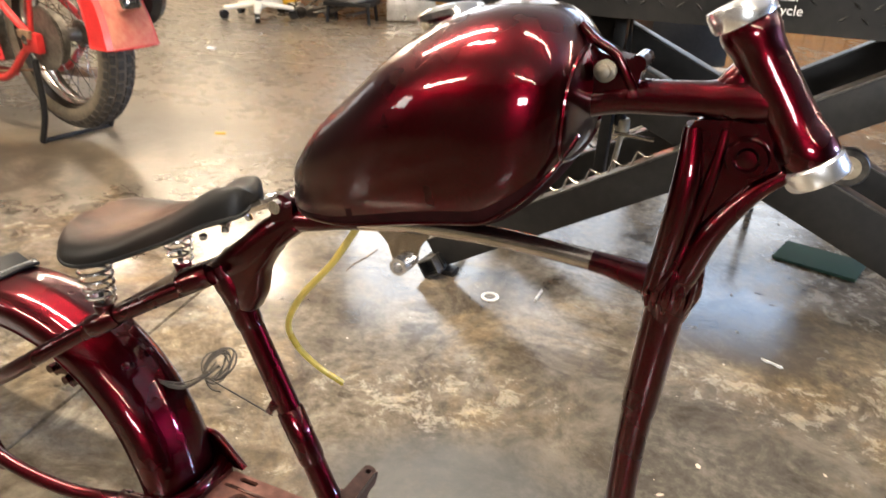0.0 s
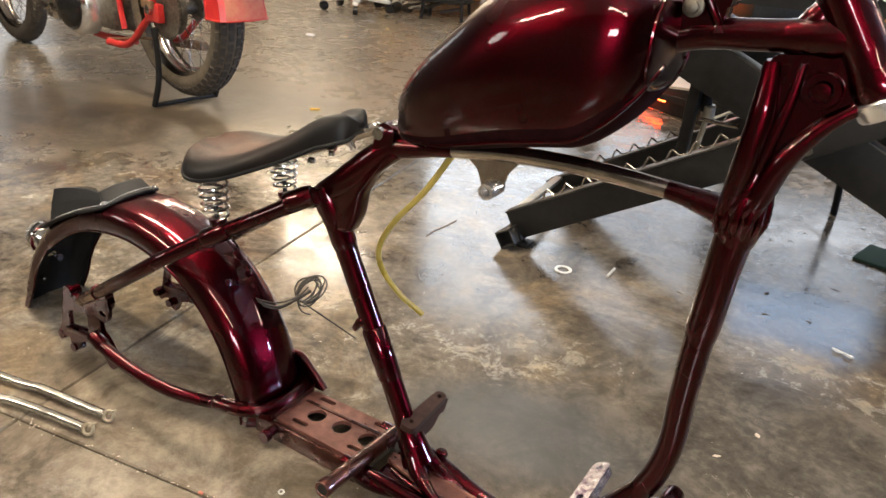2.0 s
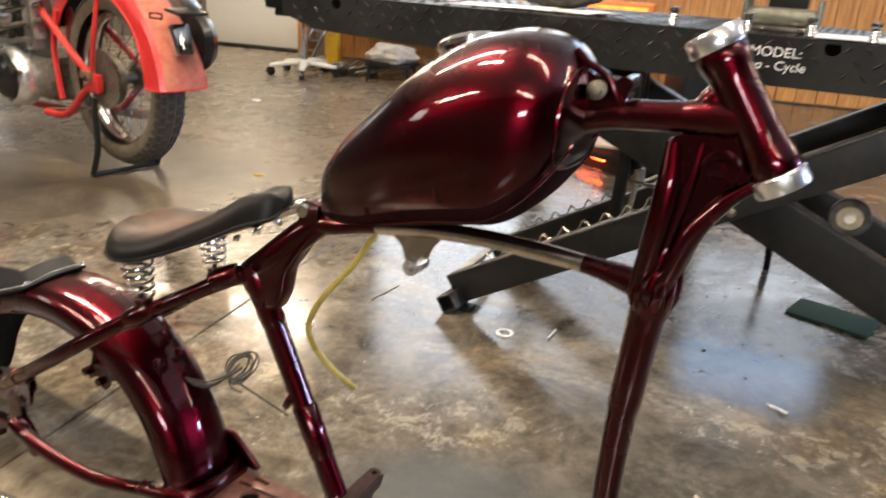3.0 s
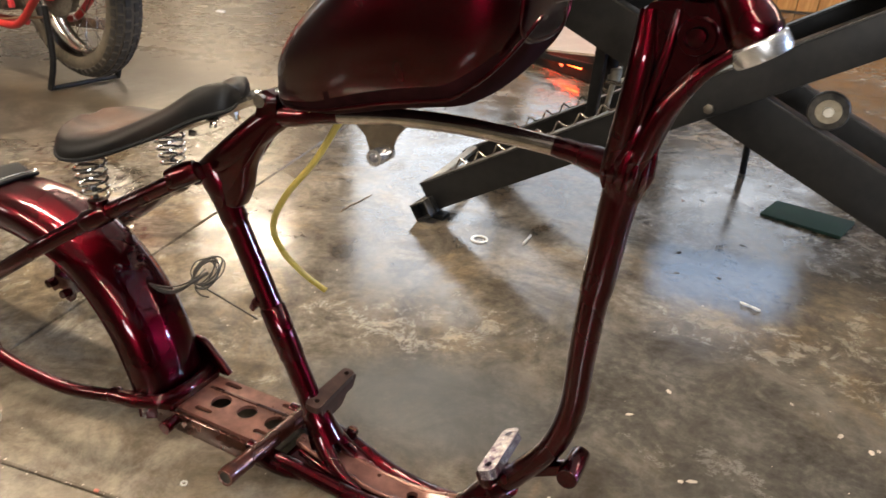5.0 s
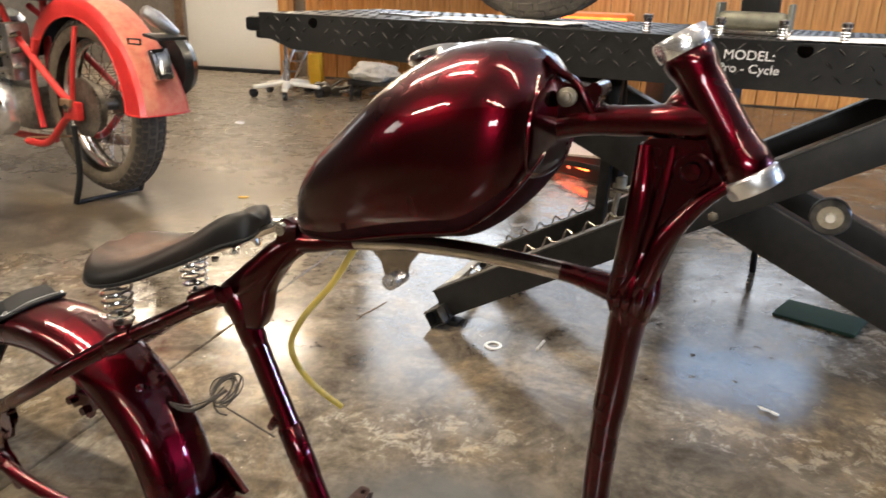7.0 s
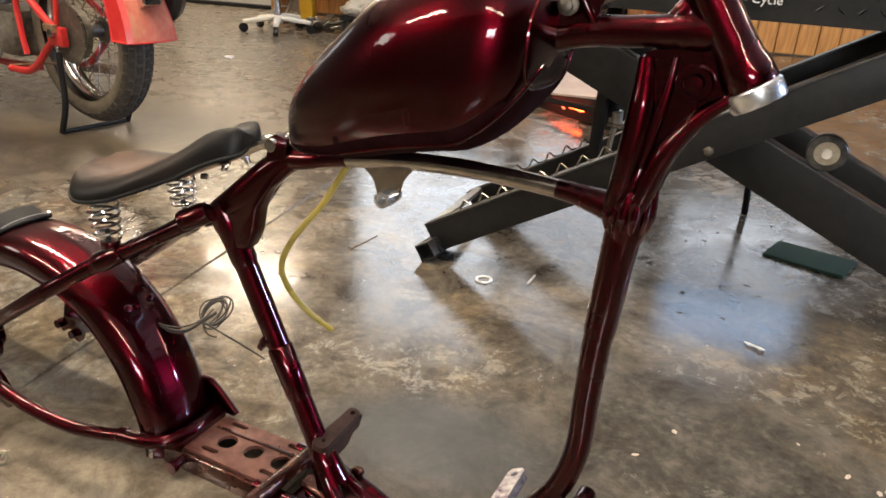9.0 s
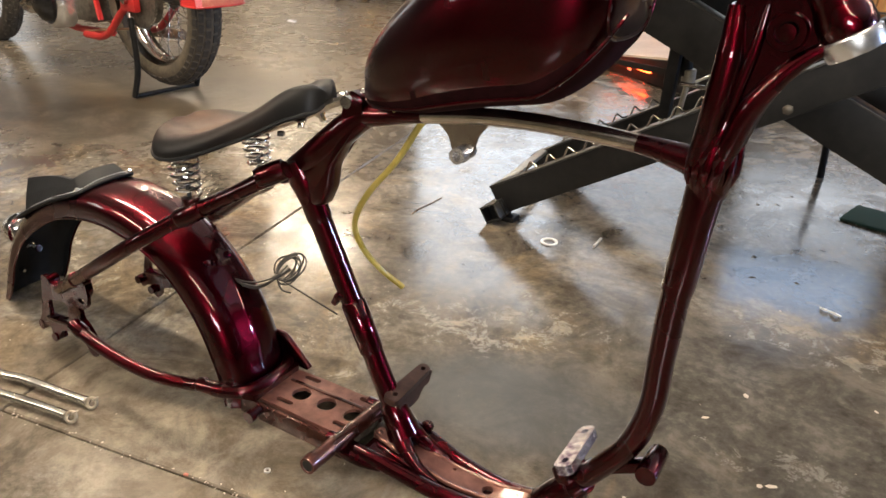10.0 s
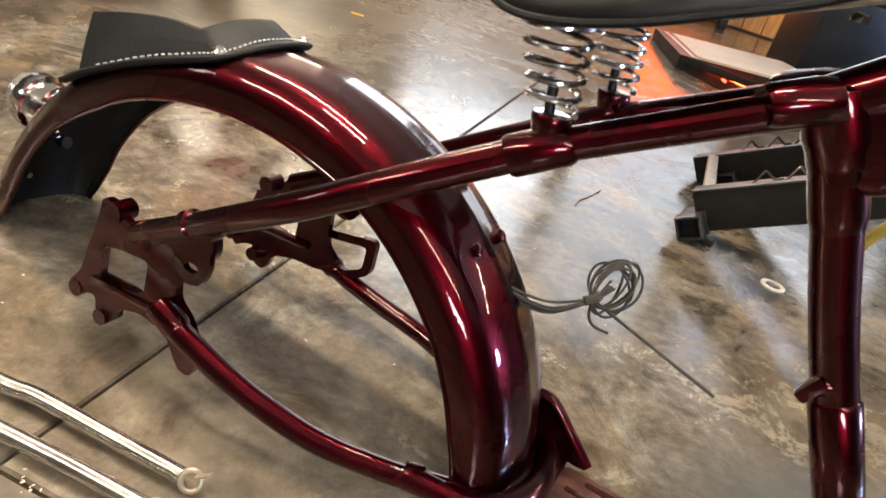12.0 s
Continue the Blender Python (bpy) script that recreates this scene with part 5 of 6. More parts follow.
for i in range(60):
    for j in range(16):
        x, y = -0.95 + 0.039 * i + (0.019 if j % 2 else 0), 0.99 + 0.040 * j
        own = Matrix.Translation(LP(x, y, DECK_Z)) @ pose(0, 0, 0, 0, 0, 45 if (i + j) % 2 else -45)
        vs = [lozenge.verts.new(own @ Vector(p)) for p in ((-0.013, 0, -0.001), (0, 0.0035, -0.001), (0.013, 0, -0.001), (0, -0.0035, -0.001), (-0.006, 0, 0.0018), (0.006, 0, 0.0018))]
        for f in ((0, 1, 4), (1, 5, 4), (1, 2, 5), (2, 3, 5), (3, 4, 5), (3, 0, 4)):
            lozenge.faces.new([vs[q] for q in f])
tagged(part("tread_pattern", lozenge, BLACK_STEEL, lift, "raised tread-plate lozenges", smooth=False), kind="stuff")
write("MODEL:", 0.029, WHITE_INK, Matrix.Translation(LP(0.364, 0.961, 0.829)) @ UPRIGHT, parent=lift)
write("Pro - Cycle", 0.027, WHITE_INK, Matrix.Translation(LP(0.366, 0.961, 0.801)) @ UPRIGHT, parent=lift)

SLOPE = 0.613
for y in (LIFT_Y + 0.022, FAR_Y):
    a, c = LP(-0.362, y, 0.060), LP(0.86, y, 0.060 + SLOPE * 1.222)
    if y == FAR_Y:
        a -= (c - a).normalized() * 0.085
    arm = part("scissor_arm", between((0.044, 0.090), a, c, bevel=0.004), BLACK_STEEL, lift)
    d = (c - a).normalized()
    up = Vector((-d.z, 0, d.x))
    part("arm_lip", between((0.050, 0.005), a + up * 0.0445, c + up * 0.0445, bevel=0.002), SCUFFED, arm, "scuffed edge lip")
    part("foot_box", box((0.055, 0.062, 0.050), Matrix.Translation(LP(-0.352, y - 0.004, 0.038)) @ pose(0, 0, 0, 0, -31, 0), 0.004), BLACK_STEEL, arm)
    sock = Matrix.Translation(LP(-0.356, y - 0.046, 0.034)) @ pose(0, 0, 0, 0, -31, 0)
    for sx, sz, dx, dz in ((0.052, 0.005, 0, 0.0235), (0.052, 0.005, 0, -0.0235), (0.005, 0.042, -0.0235, 0), (0.005, 0.042, 0.0235, 0)):
        part("foot_socket", box((sx, 0.040, sz), sock @ pose(dx, 0, dz), 0.0015), SCUFFED if dx > 0 or dz > 0 else BLACK_STEEL, arm)
    part("foot_pad", box((0.075, 0.045, 0.016), Matrix.Translation(LP(-0.340, y, 0.008)), 0.004), BLACK_STEEL, arm)
    part("pivot_bolt", turned([(0, 0.012), (0.006, 0.012), (0.009, 0.007)], LP(0.342, y - 0.022, 0.462), LP(0.342, y - 0.1, 0.462), 6), GREASE, arm)
    for k in range(9):
        s = 0.115 + 0.062 * k
        base = a + d * s + up * 0.047
        part("lock_tooth", tube([base + up * -0.004, base + d * 0.012 + up * 0.006, base + d * 0.024 + up * 0.017, base + d * 0.031 + up * 0.021, base + d * 0.036 + up * 0.014, base + d * 0.043 + up * 0.003, base + d * 0.060 + up * 0.001], 0.0028, 7, 4), STEEL, arm, "bare metal ratchet tooth")
for y in (LIFT_Y + 0.082, FAR_Y - 0.060):
    a, c = LP(-0.34, y, 0.795), LP(1.26, y, 0.055)
    arm = part("scissor_arm", between((0.044, 0.118), a, c, bevel=0.004), BLACK_STEEL, lift)
    d = (c - a).normalized()
    up = Vector((-d.z, 0, d.x))
    part("arm_lip", between((0.050, 0.005), a + up * 0.0585, c + up * 0.0585, bevel=0.002), SCUFFED, arm, "scuffed edge lip")
    part("arm_foot", box((0.10, 0.06, 0.05), Matrix.Translation(LP(1.27, y, 0.026)), 0.005), BLACK_STEEL, arm)
cross = part("cross_bar", between((0.024, 0.014), LP(-0.360, LIFT_Y + 0.046, 0.104), LP(-0.412, FAR_Y - 0.024, 0.078), bevel=0.002), WORN_STEEL, lift, "pale worn steel cross bar")
part("base_rail", between((0.05, 0.05), LP(0.95, LIFT_Y + 0.02, 0.026), LP(0.95, FAR_Y + 0.02, 0.026)), BLACK_STEEL, lift)
for y in (LIFT_Y + 0.115,):
    roller = part("roller", turned([(-0.012, 0.010), (-0.012, 0.040), (-0.008, 0.043), (0.008, 0.043), (0.012, 0.040), (0.012, 0.010)], LP(0.580, y - 0.07, 0.492), LP(0.580, y, 0.492), 28), SCUFFED, lift, "dark steel guide roller")
    part("roller_hub", turned([(-0.0135, 0.010), (-0.0135, 0.026), (-0.012, 0.027)], LP(0.580, y - 0.07, 0.492), LP(0.580, y, 0.492), 24), WORN_STEEL, roller)
    part("axle_bolt", turned([(-0.022, 0.004), (-0.022, 0.0105), (-0.012, 0.0125)], LP(0.580, y - 0.07, 0.492), LP(0.580, y, 0.492), 8), ZINC, roller)
part("stop_peg", straight(LP(0.393, 1.952, 0.0), LP(0.382, 1.89, 0.27), 0.012, 10), BLACK_STEEL, lift)
ram = part("hydraulic_ram", straight(LP(0.052, 1.22, 0.45), LP(0.030, 1.22, 0.78), 0.017, 18), BLACK_STEEL, lift)
part("ram_rod", straight(LP(0.046, 1.22, 0.300), LP(0.062, 1.22, 0.44), 0.0075, 12), WORN_STEEL, ram, "bare steel ram rod")
part("ram_collar", turned([(0, 0.016), (0.003, 0.0185), (0.034, 0.0185), (0.037, 0.016)], LP(0.062, 1.22, 0.432), LP(0.058, 1.22, 0.50), 18), WORN_STEEL, ram)
part("lock_rod", straight(LP(0.046, 1.20, 0.431), LP(0.150, 1.20, 0.428), 0.006, 10), STEEL, ram)
part("lock_lever", straight(LP(0.085, 1.20, 0.441), LP(0.125, 1.20, 0.466), 0.004, 8), ZINC, ram)
part("deck_brace", between((0.030, 0.034), LP(0.020, 1.19, 0.285), LP(0.034, 1.19, 0.78), roll_up=(0, 1, 0)), BLACK_STEEL, lift)


def stud_peg(x, y):
    ob = thing("steel_peg", "short bright threaded steel peg standing in the lift deck", "peg", pose(x, y, DECK_TOP), group="deck pegs")
    part("shank", turned([(-0.01, 0.0095), (0.030, 0.0095), (0.032, 0.0112), (0.040, 0.0112), (0.042, 0.009)], (0, 0, 0), (0, 0, 1), 12), STEEL, ob)
    for k in range(4):
        part("thread", turned([(0.003 + 0.006 * k, 0.0095), (0.0045 + 0.006 * k, 0.0106), (0.006 + 0.006 * k, 0.0095)], (0, 0, 0), (0, 0, 1), 12), CHROME, ob)


for x, y in ((0.125, 1.015), (0.286, 1.015), (0.414, 1.025), (0.536, 1.015)):
    stud_peg(x, y)
vise = thing("wheel_vise", "olive grey wheel clamp with a black upright on the lift", "clamp", pose(0.339, 1.16, DECK_TOP))
part("base", box((0.17, 0.12, 0.012), pose(0, 0, 0.008), 0.003), STEEL, vise)
part("jaw", turned([(-0.075, 0.016), (-0.060, 0.020), (0.060, 0.020), (0.075, 0.016)], (0, -0.03, 0.034), (1, -0.03, 0.034), 18), OLIVE_STEEL, vise)
for x in (-0.078, 0.078):
    part("cheek", box((0.010, 0.10, 0.065), pose(x, 0, 0.040), 0.003), OLIVE_STEEL, vise)
part("upright", box((0.085, 0.045, 0.30), pose(0.005, 0.045, 0.160), 0.006), BLACK_STEEL, vise)
part("upright_clamp", box((0.11, 0.06, 0.03), pose(0.005, 0.045, 0.200), 0.006), BLACK_STEEL, vise)
rng = random.Random(3)
for x, y, w, h, r in ((-0.36, 1.16, 0.30, 0.21, 5), (-0.22, 1.18, 0.28, 0.20, -9), (0.56, 1.10, 0.28, 0.20, 4), (0.70, 1.13, 0.21, 0.28, 14)):
    sheet = bmesh.new()
    cells = [[sheet.verts.new((w * (i / 6 - 0.5), h * (j / 4 - 0.5), 0.0006 + 0.004 * abs(math.sin(1.1 * i + 0.7 * j)) * (i / 6))) for j in range(5)] for i in range(7)]
    for i in range(6):
        for j in range(4):
            sheet.faces.new((cells[i][j], cells[i + 1][j], cells[i + 1][j + 1], cells[i][j + 1]))
    ob = tagged(part("paper_sheet", sheet, PAPER), "loose white paper sheet lying on the lift deck", "paper", "deck papers")
    ob.matrix_world = pose(x, y, DECK_TOP + 0.0022 + 0.001 * rng.random(), 0, 0, r)
wrench = thing("wrench", "bright steel open-ended wrench lying on the lift", "tool", pose(-0.59, 1.12, DECK_TOP + 0.006, 0, 0, -14))
part("shaft", box((0.16, 0.016, 0.007), Matrix(), 0.002), STEEL, wrench)
part("jaw", plate(rounded([(0.075, -0.010), (0.095, -0.020), (0.115, -0.012), (0.098, -0.004), (0.098, 0.006), (0.117, 0.012), (0.095, 0.020), (0.075, 0.010)], 0.003), [], 0.008, Matrix()), STEEL, wrench)
part("ring", plate(ring_loop(-0.085, 0, 0.016, 18), [ring_loop(-0.085, 0, 0.009, 12)], 0.008, Matrix()), STEEL, wrench)


# ---- wheels for the machines behind ----
def wheel(parent, c, radius, fat, rim_mat, side_mat, side, axle, spokes=36, knobs=46, wide=0.92):
    """A spoked wheel at c; side: the way of its axle; parts under parent."""
    c, w = Vector(c), Vector(axle).normalized()
    u = Vector((0, 0, 1)).cross(w).normalized()
    v = Vector((0, 0, 1))

    def at(ang, r, off=0.0):
        return c + u * (r * math.cos(ang)) + v * (r * math.sin(ang)) + w * off

    tyre_r, section = radius - fat / 2, fat / 2
    bm = bmesh.new()
    prof = [(math.cos(t), math.sin(t)) for t in (math.pi * (-0.68 + 1.36 * k / 12) for k in range(13))]
    rings = [[bm.verts.new(at(2 * math.pi * k / 56, tyre_r + section * px, section * wide * py)) for px, py in prof] for k in range(56)]
    for k in range(56):
        r, s = rings[k], rings[(k + 1) % 56]
        for j in range(12):
            bm.faces.new((r[j], r[j + 1], s[j + 1], s[j]))
    tyre = part("tyre", bm, side_mat, parent, "worn treaded tyre with a dusty sidewall")
    bm = bmesh.new()
    for k in range(knobs):
        for row, lift_ in ((-0.96, 0.5), (-0.60, 0), (-0.22, 0.5), (0.22, 0), (0.60, 0.5), (0.96, 0)):
            ang = 2 * math.pi * (k + lift_) / knobs
            da = 2 * math.pi / knobs * 0.40
            phi = row * 1.15
            p0, half = [], 0.16
            for dr in (0.0, 0.004):
                for sa, sp in ((-1, -1), (1, -1), (1, 1), (-1, 1)):
                    q = phi + sp * half * (0.9 if dr else 1)
                    p0.append(bm.verts.new(at(ang + sa * da * (0.85 if dr else 1), tyre_r + (section + dr) * math.cos(q), (section + dr) * wide * math.sin(q))))
            for f in ((4, 5, 6, 7), (0, 1, 5, 4), (1, 2, 6, 5), (2, 3, 7, 6), (3, 0, 4, 7)):
                bm.faces.new([p0[i] for i in f])
    tagged(part("tread", bm, RUBBER, tyre, "black tread blocks", smooth=False), kind="stuff")
    bm = bmesh.new()
    rim_r = radius - fat * 0.90
    prof = [(0.0, -0.030), (0.008, -0.030), (0.006, -0.022), (-0.008, -0.012), (-0.012, 0.0), (-0.008, 0.012), (0.006, 0.022), (0.008, 0.030), (0.0, 0.030), (-0.014, 0.014), (-0.017, 0.0), (-0.014, -0.014)]
    rings = [[bm.verts.new(at(2 * math.pi * k / 48, rim_r + px, py)) for px, py in prof] for k in range(48)]
    for k in range(48):
        r, s = rings[k], rings[(k + 1) % 48]
        for j in range(len(prof)):
            bm.faces.new((r[j], r[(j + 1) % len(prof)], s[(j + 1) % len(prof)], s[j]))
    part("rim", bm, rim_mat, parent, "bright dull metal rim")
    hub = part("hub", turned([(-0.075, 0.018), (-0.070, 0.050), (-0.055, 0.055), (-0.048, 0.026), (0.048, 0.026), (0.055, 0.055), (0.070, 0.050), (0.075, 0.018)], c, c + w, 24), GREASE, parent)
    for k in range(spokes):
        s = 1 if k % 2 else -1
        ang = 2 * math.pi * k / spokes
        lead = 0.55 if (k // 2) % 2 else -0.55
        part("spoke", straight(at(ang + lead, 0.050, s * 0.052), at(ang, rim_r - 0.012, 0), 0.0018, 5), STEEL, parent)
    return hub


# ---- the old red motorcycle on its stand ----
F = Vector((-0.990, 0.140, 0)).normalized()          # forward
N = Vector((F.y, -F.x, 0))                           # towards the far side
RB = Vector((-2.240, 1.365, 0))
redbike = thing("red_motorcycle", "old red motorcycle with dusty rear fender on its rear stand", "motorcycle", Matrix.Translation(RB) @ Matrix.Scale(1.027, 4))
AX = 0.412


def rp(fwd, out, z):
    return F * fwd + N * out + Vector((0, 0, z))


wheel(redbike, rp(-0.022, 0, AX), 0.360, 0.112, STEEL, DUSTY_RUBBER, 1, N, knobs=52, wide=1.18)
wheel(redbike, rp(1.72, 0, 0.338), 0.338, 0.105, STEEL, RUBBER, 1, N, knobs=44)
part("brake_drum", turned([(-0.078, 0.02), (-0.072, 0.098), (-0.050, 0.104), (-0.044, 0.09)], rp(-0.022, 0, AX), rp(-0.022, 1, AX), 28), GREASE, redbike)
sprocket = part("sprocket", turned([(-0.094, 0.09), (-0.094, 0.112), (-0.088, 0.112), (-0.088, 0.09)], rp(-0.022, 0, AX), rp(-0.022, 1, AX), 40), GREASE, redbike)
bm = bmesh.new()
for k in range(44):
    w = 2 * math.pi * k / 44
    box((0.010, 0.006, 0.009), Matrix.Translation(rp(-0.022 + 0.115 * math.cos(w), -0.091, AX + 0.115 * math.sin(w))) @ Matrix.Rotation(-w, 4, N), 0, bm)
part("chain", bm, GREASE, sprocket)


def red_ring(ang, grow=0.0):
    flare = max(0.0, min(1.0, (ang - 138) / 50))
    r = 0.425 + 0.062 * flare + grow
    w = 0.088 + 0.028 * flare + grow * 1.5
    skirt = 0.085 + 0.03 * flare
    d = -F * -math.cos(radians(ang)) + Vector((0, 0, math.sin(radians(ang))))
    prof = [(-w, skirt), (-w * 1.01, skirt * 0.5), (-w * 0.97, 0.022), (-w * 0.80, 0.008), (-w * 0.4, 0.001), (0, -0.002), (w * 0.4, 0.001), (w * 0.80, 0.008), (w * 0.97, 0.022), (w * 1.01, skirt * 0.5), (w, skirt)]
    return [rp(0.012, 0, AX + 0.012) + d * (r - dr) + N * y for y, dr in prof]


bm, bm2, inner = bmesh.new(), bmesh.new(), bmesh.new()
angs = [22 + 158 * k / 40 for k in range(41)]
for which, pick, grow in ((bm, (0, 1, 2, 3), 0.0), (bm, (7, 8, 9, 10), 0.0), (bm2, (3, 4, 5, 6, 7), 0.0), (inner, tuple(range(11)), -0.004)):
    rings = [[which.verts.new(red_ring(a, grow)[j]) for j in pick] for a in angs]
    for r, s in zip(rings, rings[1:]):
        for j in range(len(r) - 1):
            which.faces.new((r[j], r[j + 1], s[j + 1], s[j]))
rear = part("rear_fender", bm, RED_PAINT, redbike, "red rear fender with deep sides")
part("fender_crown", bm2, DUSTY_RED, rear, "faded dusty orange-red fender crown")
part("fender_inside", inner, BLACK_STEEL, rear)
for j in (0, 10):
    part("fender_edge", sweep([red_ring(a)[j] for a in angs], 0.004, 6), RED_PAINT, rear)
part("fender_tail_edge", sweep(red_ring(180), 0.004, 6), RED_PAINT, rear)
d = F * math.cos(radians(156)) + Vector((0, 0, math.sin(radians(156))))
T = Vector((0, 0, AX)) + d * 0.458
tail = part("tail_lamp", box((0.055, 0.075, 0.120), Matrix.Translation(T + d * 0.018) @ Matrix.Rotation(math.atan2(d.y, d.x), 4, "Z") @ pose(0, 0, 0, 0, -18, 0), 0.014), CHROME, redbike, "chrome rectangular tail lamp")
part("tail_lens", box((0.02, 0.052, 0.085), Matrix.Translation(T + d * 0.042) @ Matrix.Rotation(math.atan2(d.y, d.x), 4, "Z") @ pose(0, 0, 0, 0, -18, 0), 0.008), GLASS, tail)
part("plate_bracket", box((0.09, 0.13, 0.012), Matrix.Translation(T + Vector((0.055, 0, 0.115))) @ pose(0, 0, 0, 0, 8, -8), 0.004), BLACK_STEEL, redbike)
part("plate_frame", plate(rounded([(-0.035, -0.012), (0.035, -0.012), (0.035, 0.012), (-0.035, 0.012)], 0.004), [rounded([(-0.028, -0.006), (0.028, -0.006), (0.028, 0.006), (-0.028, 0.006)], 0.002)], 0.004, Matrix.Translation(T + Vector((-0.035, -0.065, 0.095))) @ UPRIGHT), BLACK_STEEL, redbike)
part("lamp_arm", turned([(0, 0.010), (0.01, 0.024), (0.06, 0.030), (0.11, 0.022), (0.15, 0.012)], T + Vector((-0.017, -0.033, 0.211)), T + Vector((0.060, 0.060, 0.122)), 14), ALUMINIUM, redbike, "dull silver lamp arm")
part("saddlebag", turned([(-0.04, 0.05), (-0.03, 0.11), (0.0, 0.125), (0.03, 0.11), (0.04, 0.05)], rp(-0.285, 0.17, 0.585), rp(-0.285, 1, 0.585), 24), BLACK_GLOSS, redbike, "rounded black saddlebag behind the fender")
for s in (-1, 1):
    y = s * 0.125
    part("frame_rail", tube([rp(0.62, y * 0.5, 0.78), rp(0.45, y * 0.8, 0.68), rp(0.10, y, 0.475), rp(0.0, y, 0.43)], 0.015, 10), RED_PAINT, redbike)
    part("frame_rail", tube([rp(-0.02, y, 0.385), rp(0.06, y, 0.360), rp(0.24, y, 0.235), rp(0.42, y, 0.215)], 0.0155, 10), RED_PAINT, redbike)
    part("fender_stay", tube([rp(0.0, y, 0.43), rp(-0.035, y * 0.98, 0.58), rp(-0.06, y * 0.85, 0.73)], 0.010, 8), RED_PAINT, redbike)
    part("axle_block", box((0.11, 0.030, 0.075), Matrix.Translation(rp(0.0, y, 0.400)) @ Matrix.Rotation(math.atan2(F.y, F.x), 4, "Z"), 0.008), RED_PAINT, redbike)
    part("axle_nut", turned([(0, 0.020), (0.02, 0.020), (0.024, 0.010)], rp(0, y + s * 0.012, AX), rp(0, y + s, AX), 6), STEEL, redbike)
    part("adjuster", box((0.075, 0.02, 0.03), Matrix.Translation(rp(0.01, y + s * 0.02, 0.432)) @ Matrix.Rotation(math.atan2(F.y, F.x), 4, "Z"), 0.004), RUST, redbike)
    part("front_fork", tube([rp(1.72, s * 0.085, 0.338), rp(1.50, s * 0.085, 0.70), rp(1.16, s * 0.08, 1.02)], 0.018, 10), BLACK_STEEL, redbike)
    part("stand_leg", tube([rp(-0.035, s * 0.150, 0.345), rp(-0.035, s * 0.150, 0.22), rp(-0.022, s * 0.150, 0.12), rp(0.03, s * 0.150, 0.010)], 0.0125, 10), BLACK_STEEL, redbike)
part("stand_bar", straight(rp(0.03, -0.150, 0.012), rp(0.03, 0.150, 0.012), 0.010, 10), BLACK_STEEL, redbike)
part("seat_downtube", tube([rp(0.36, 0, 0.86), rp(0.38, 0, 0.60), rp(0.40, 0, 0.30)], 0.017, 10), RED_PAINT, redbike)
part("chain_guard", tube([rp(0.28, -0.10, 0.66), rp(0.315, -0.11, 0.52), rp(0.310, -0.11, 0.38), rp(0.290, -0.112, 0.29)], 0.010, 8, flat=1.4), RED_PAINT, redbike)
part("gearbox", box((0.30, 0.24, 0.20), Matrix.Translation(rp(0.52, 0, 0.36)) @ Matrix.Rotation(math.atan2(F.y, F.x), 4, "Z"), 0.04), GREASE, redbike)
TURN = Matrix.Rotation(math.atan2(F.y, F.x), 4, "Z")
primary = part("primary_cover", turned([(-0.03, 0.130), (0.030, 0.130), (0.046, 0.122), (0.056, 0.106), (0.050, 0.098)], rp(0.60, -0.14, 0.352), rp(0.60, -1, 0.352), 36), SATIN, redbike, "dented chrome primary case")
part("front_lobe", turned([(-0.03, 0.098), (0.022, 0.098), (0.038, 0.086), (0.044, 0.050), (0.046, 0.004)], rp(0.865, -0.14, 0.352), rp(0.865, -1, 0.352), 30), CHROME, primary)
part("waist", box((0.24, 0.075, 0.150), Matrix.Translation(rp(0.74, -0.150, 0.352)) @ TURN, 0.030, segments=4), CHROME, primary)
part("clutch_dome", turned([(0.0, 0.098), (0.030, 0.094), (0.048, 0.070), (0.056, 0.012)], rp(0.600, -0.185, 0.352), rp(0.575, -1, 0.352), 30), BLACK_GLOSS, primary, "glossy black clutch dome")
part("cover_screw", turned([(0.0, 0.014), (0.014, 0.014), (0.018, 0.006)], rp(0.485, -0.186, 0.385), rp(0.485, -1, 0.385), 10), STEEL, primary)
part("cover_screw", turned([(0.0, 0.012), (0.014, 0.012), (0.018, 0.006)], rp(0.85, -0.186, 0.36), rp(0.85, -1, 0.36), 10), STEEL, primary)
for fz, mat in ((0.50, ALUMINIUM), (0.565, GREASE), (0.63, STEEL)):
    part("oil_line", tube([rp(0.36, -0.12, fz + 0.05), rp(0.50, -0.15, fz + 0.02), rp(0.66, -0.16, fz), rp(0.86, -0.14, fz + 0.04)], 0.012, 8), mat, redbike)
part("carburettor", turned([(0, 0.03), (0.02, 0.045), (0.08, 0.045), (0.10, 0.06), (0.13, 0.06), (0.14, 0.03)], rp(0.72, -0.10, 0.60), rp(0.72, -1, 0.56), 18), ALUMINIUM, redbike)
part("engine_case", turned([(-0.13, 0.10), (-0.11, 0.14), (0.11, 0.14), (0.13, 0.10)], rp(0.86, 0, 0.36), rp(0.86, 1, 0.36), 28), ALUMINIUM, redbike)
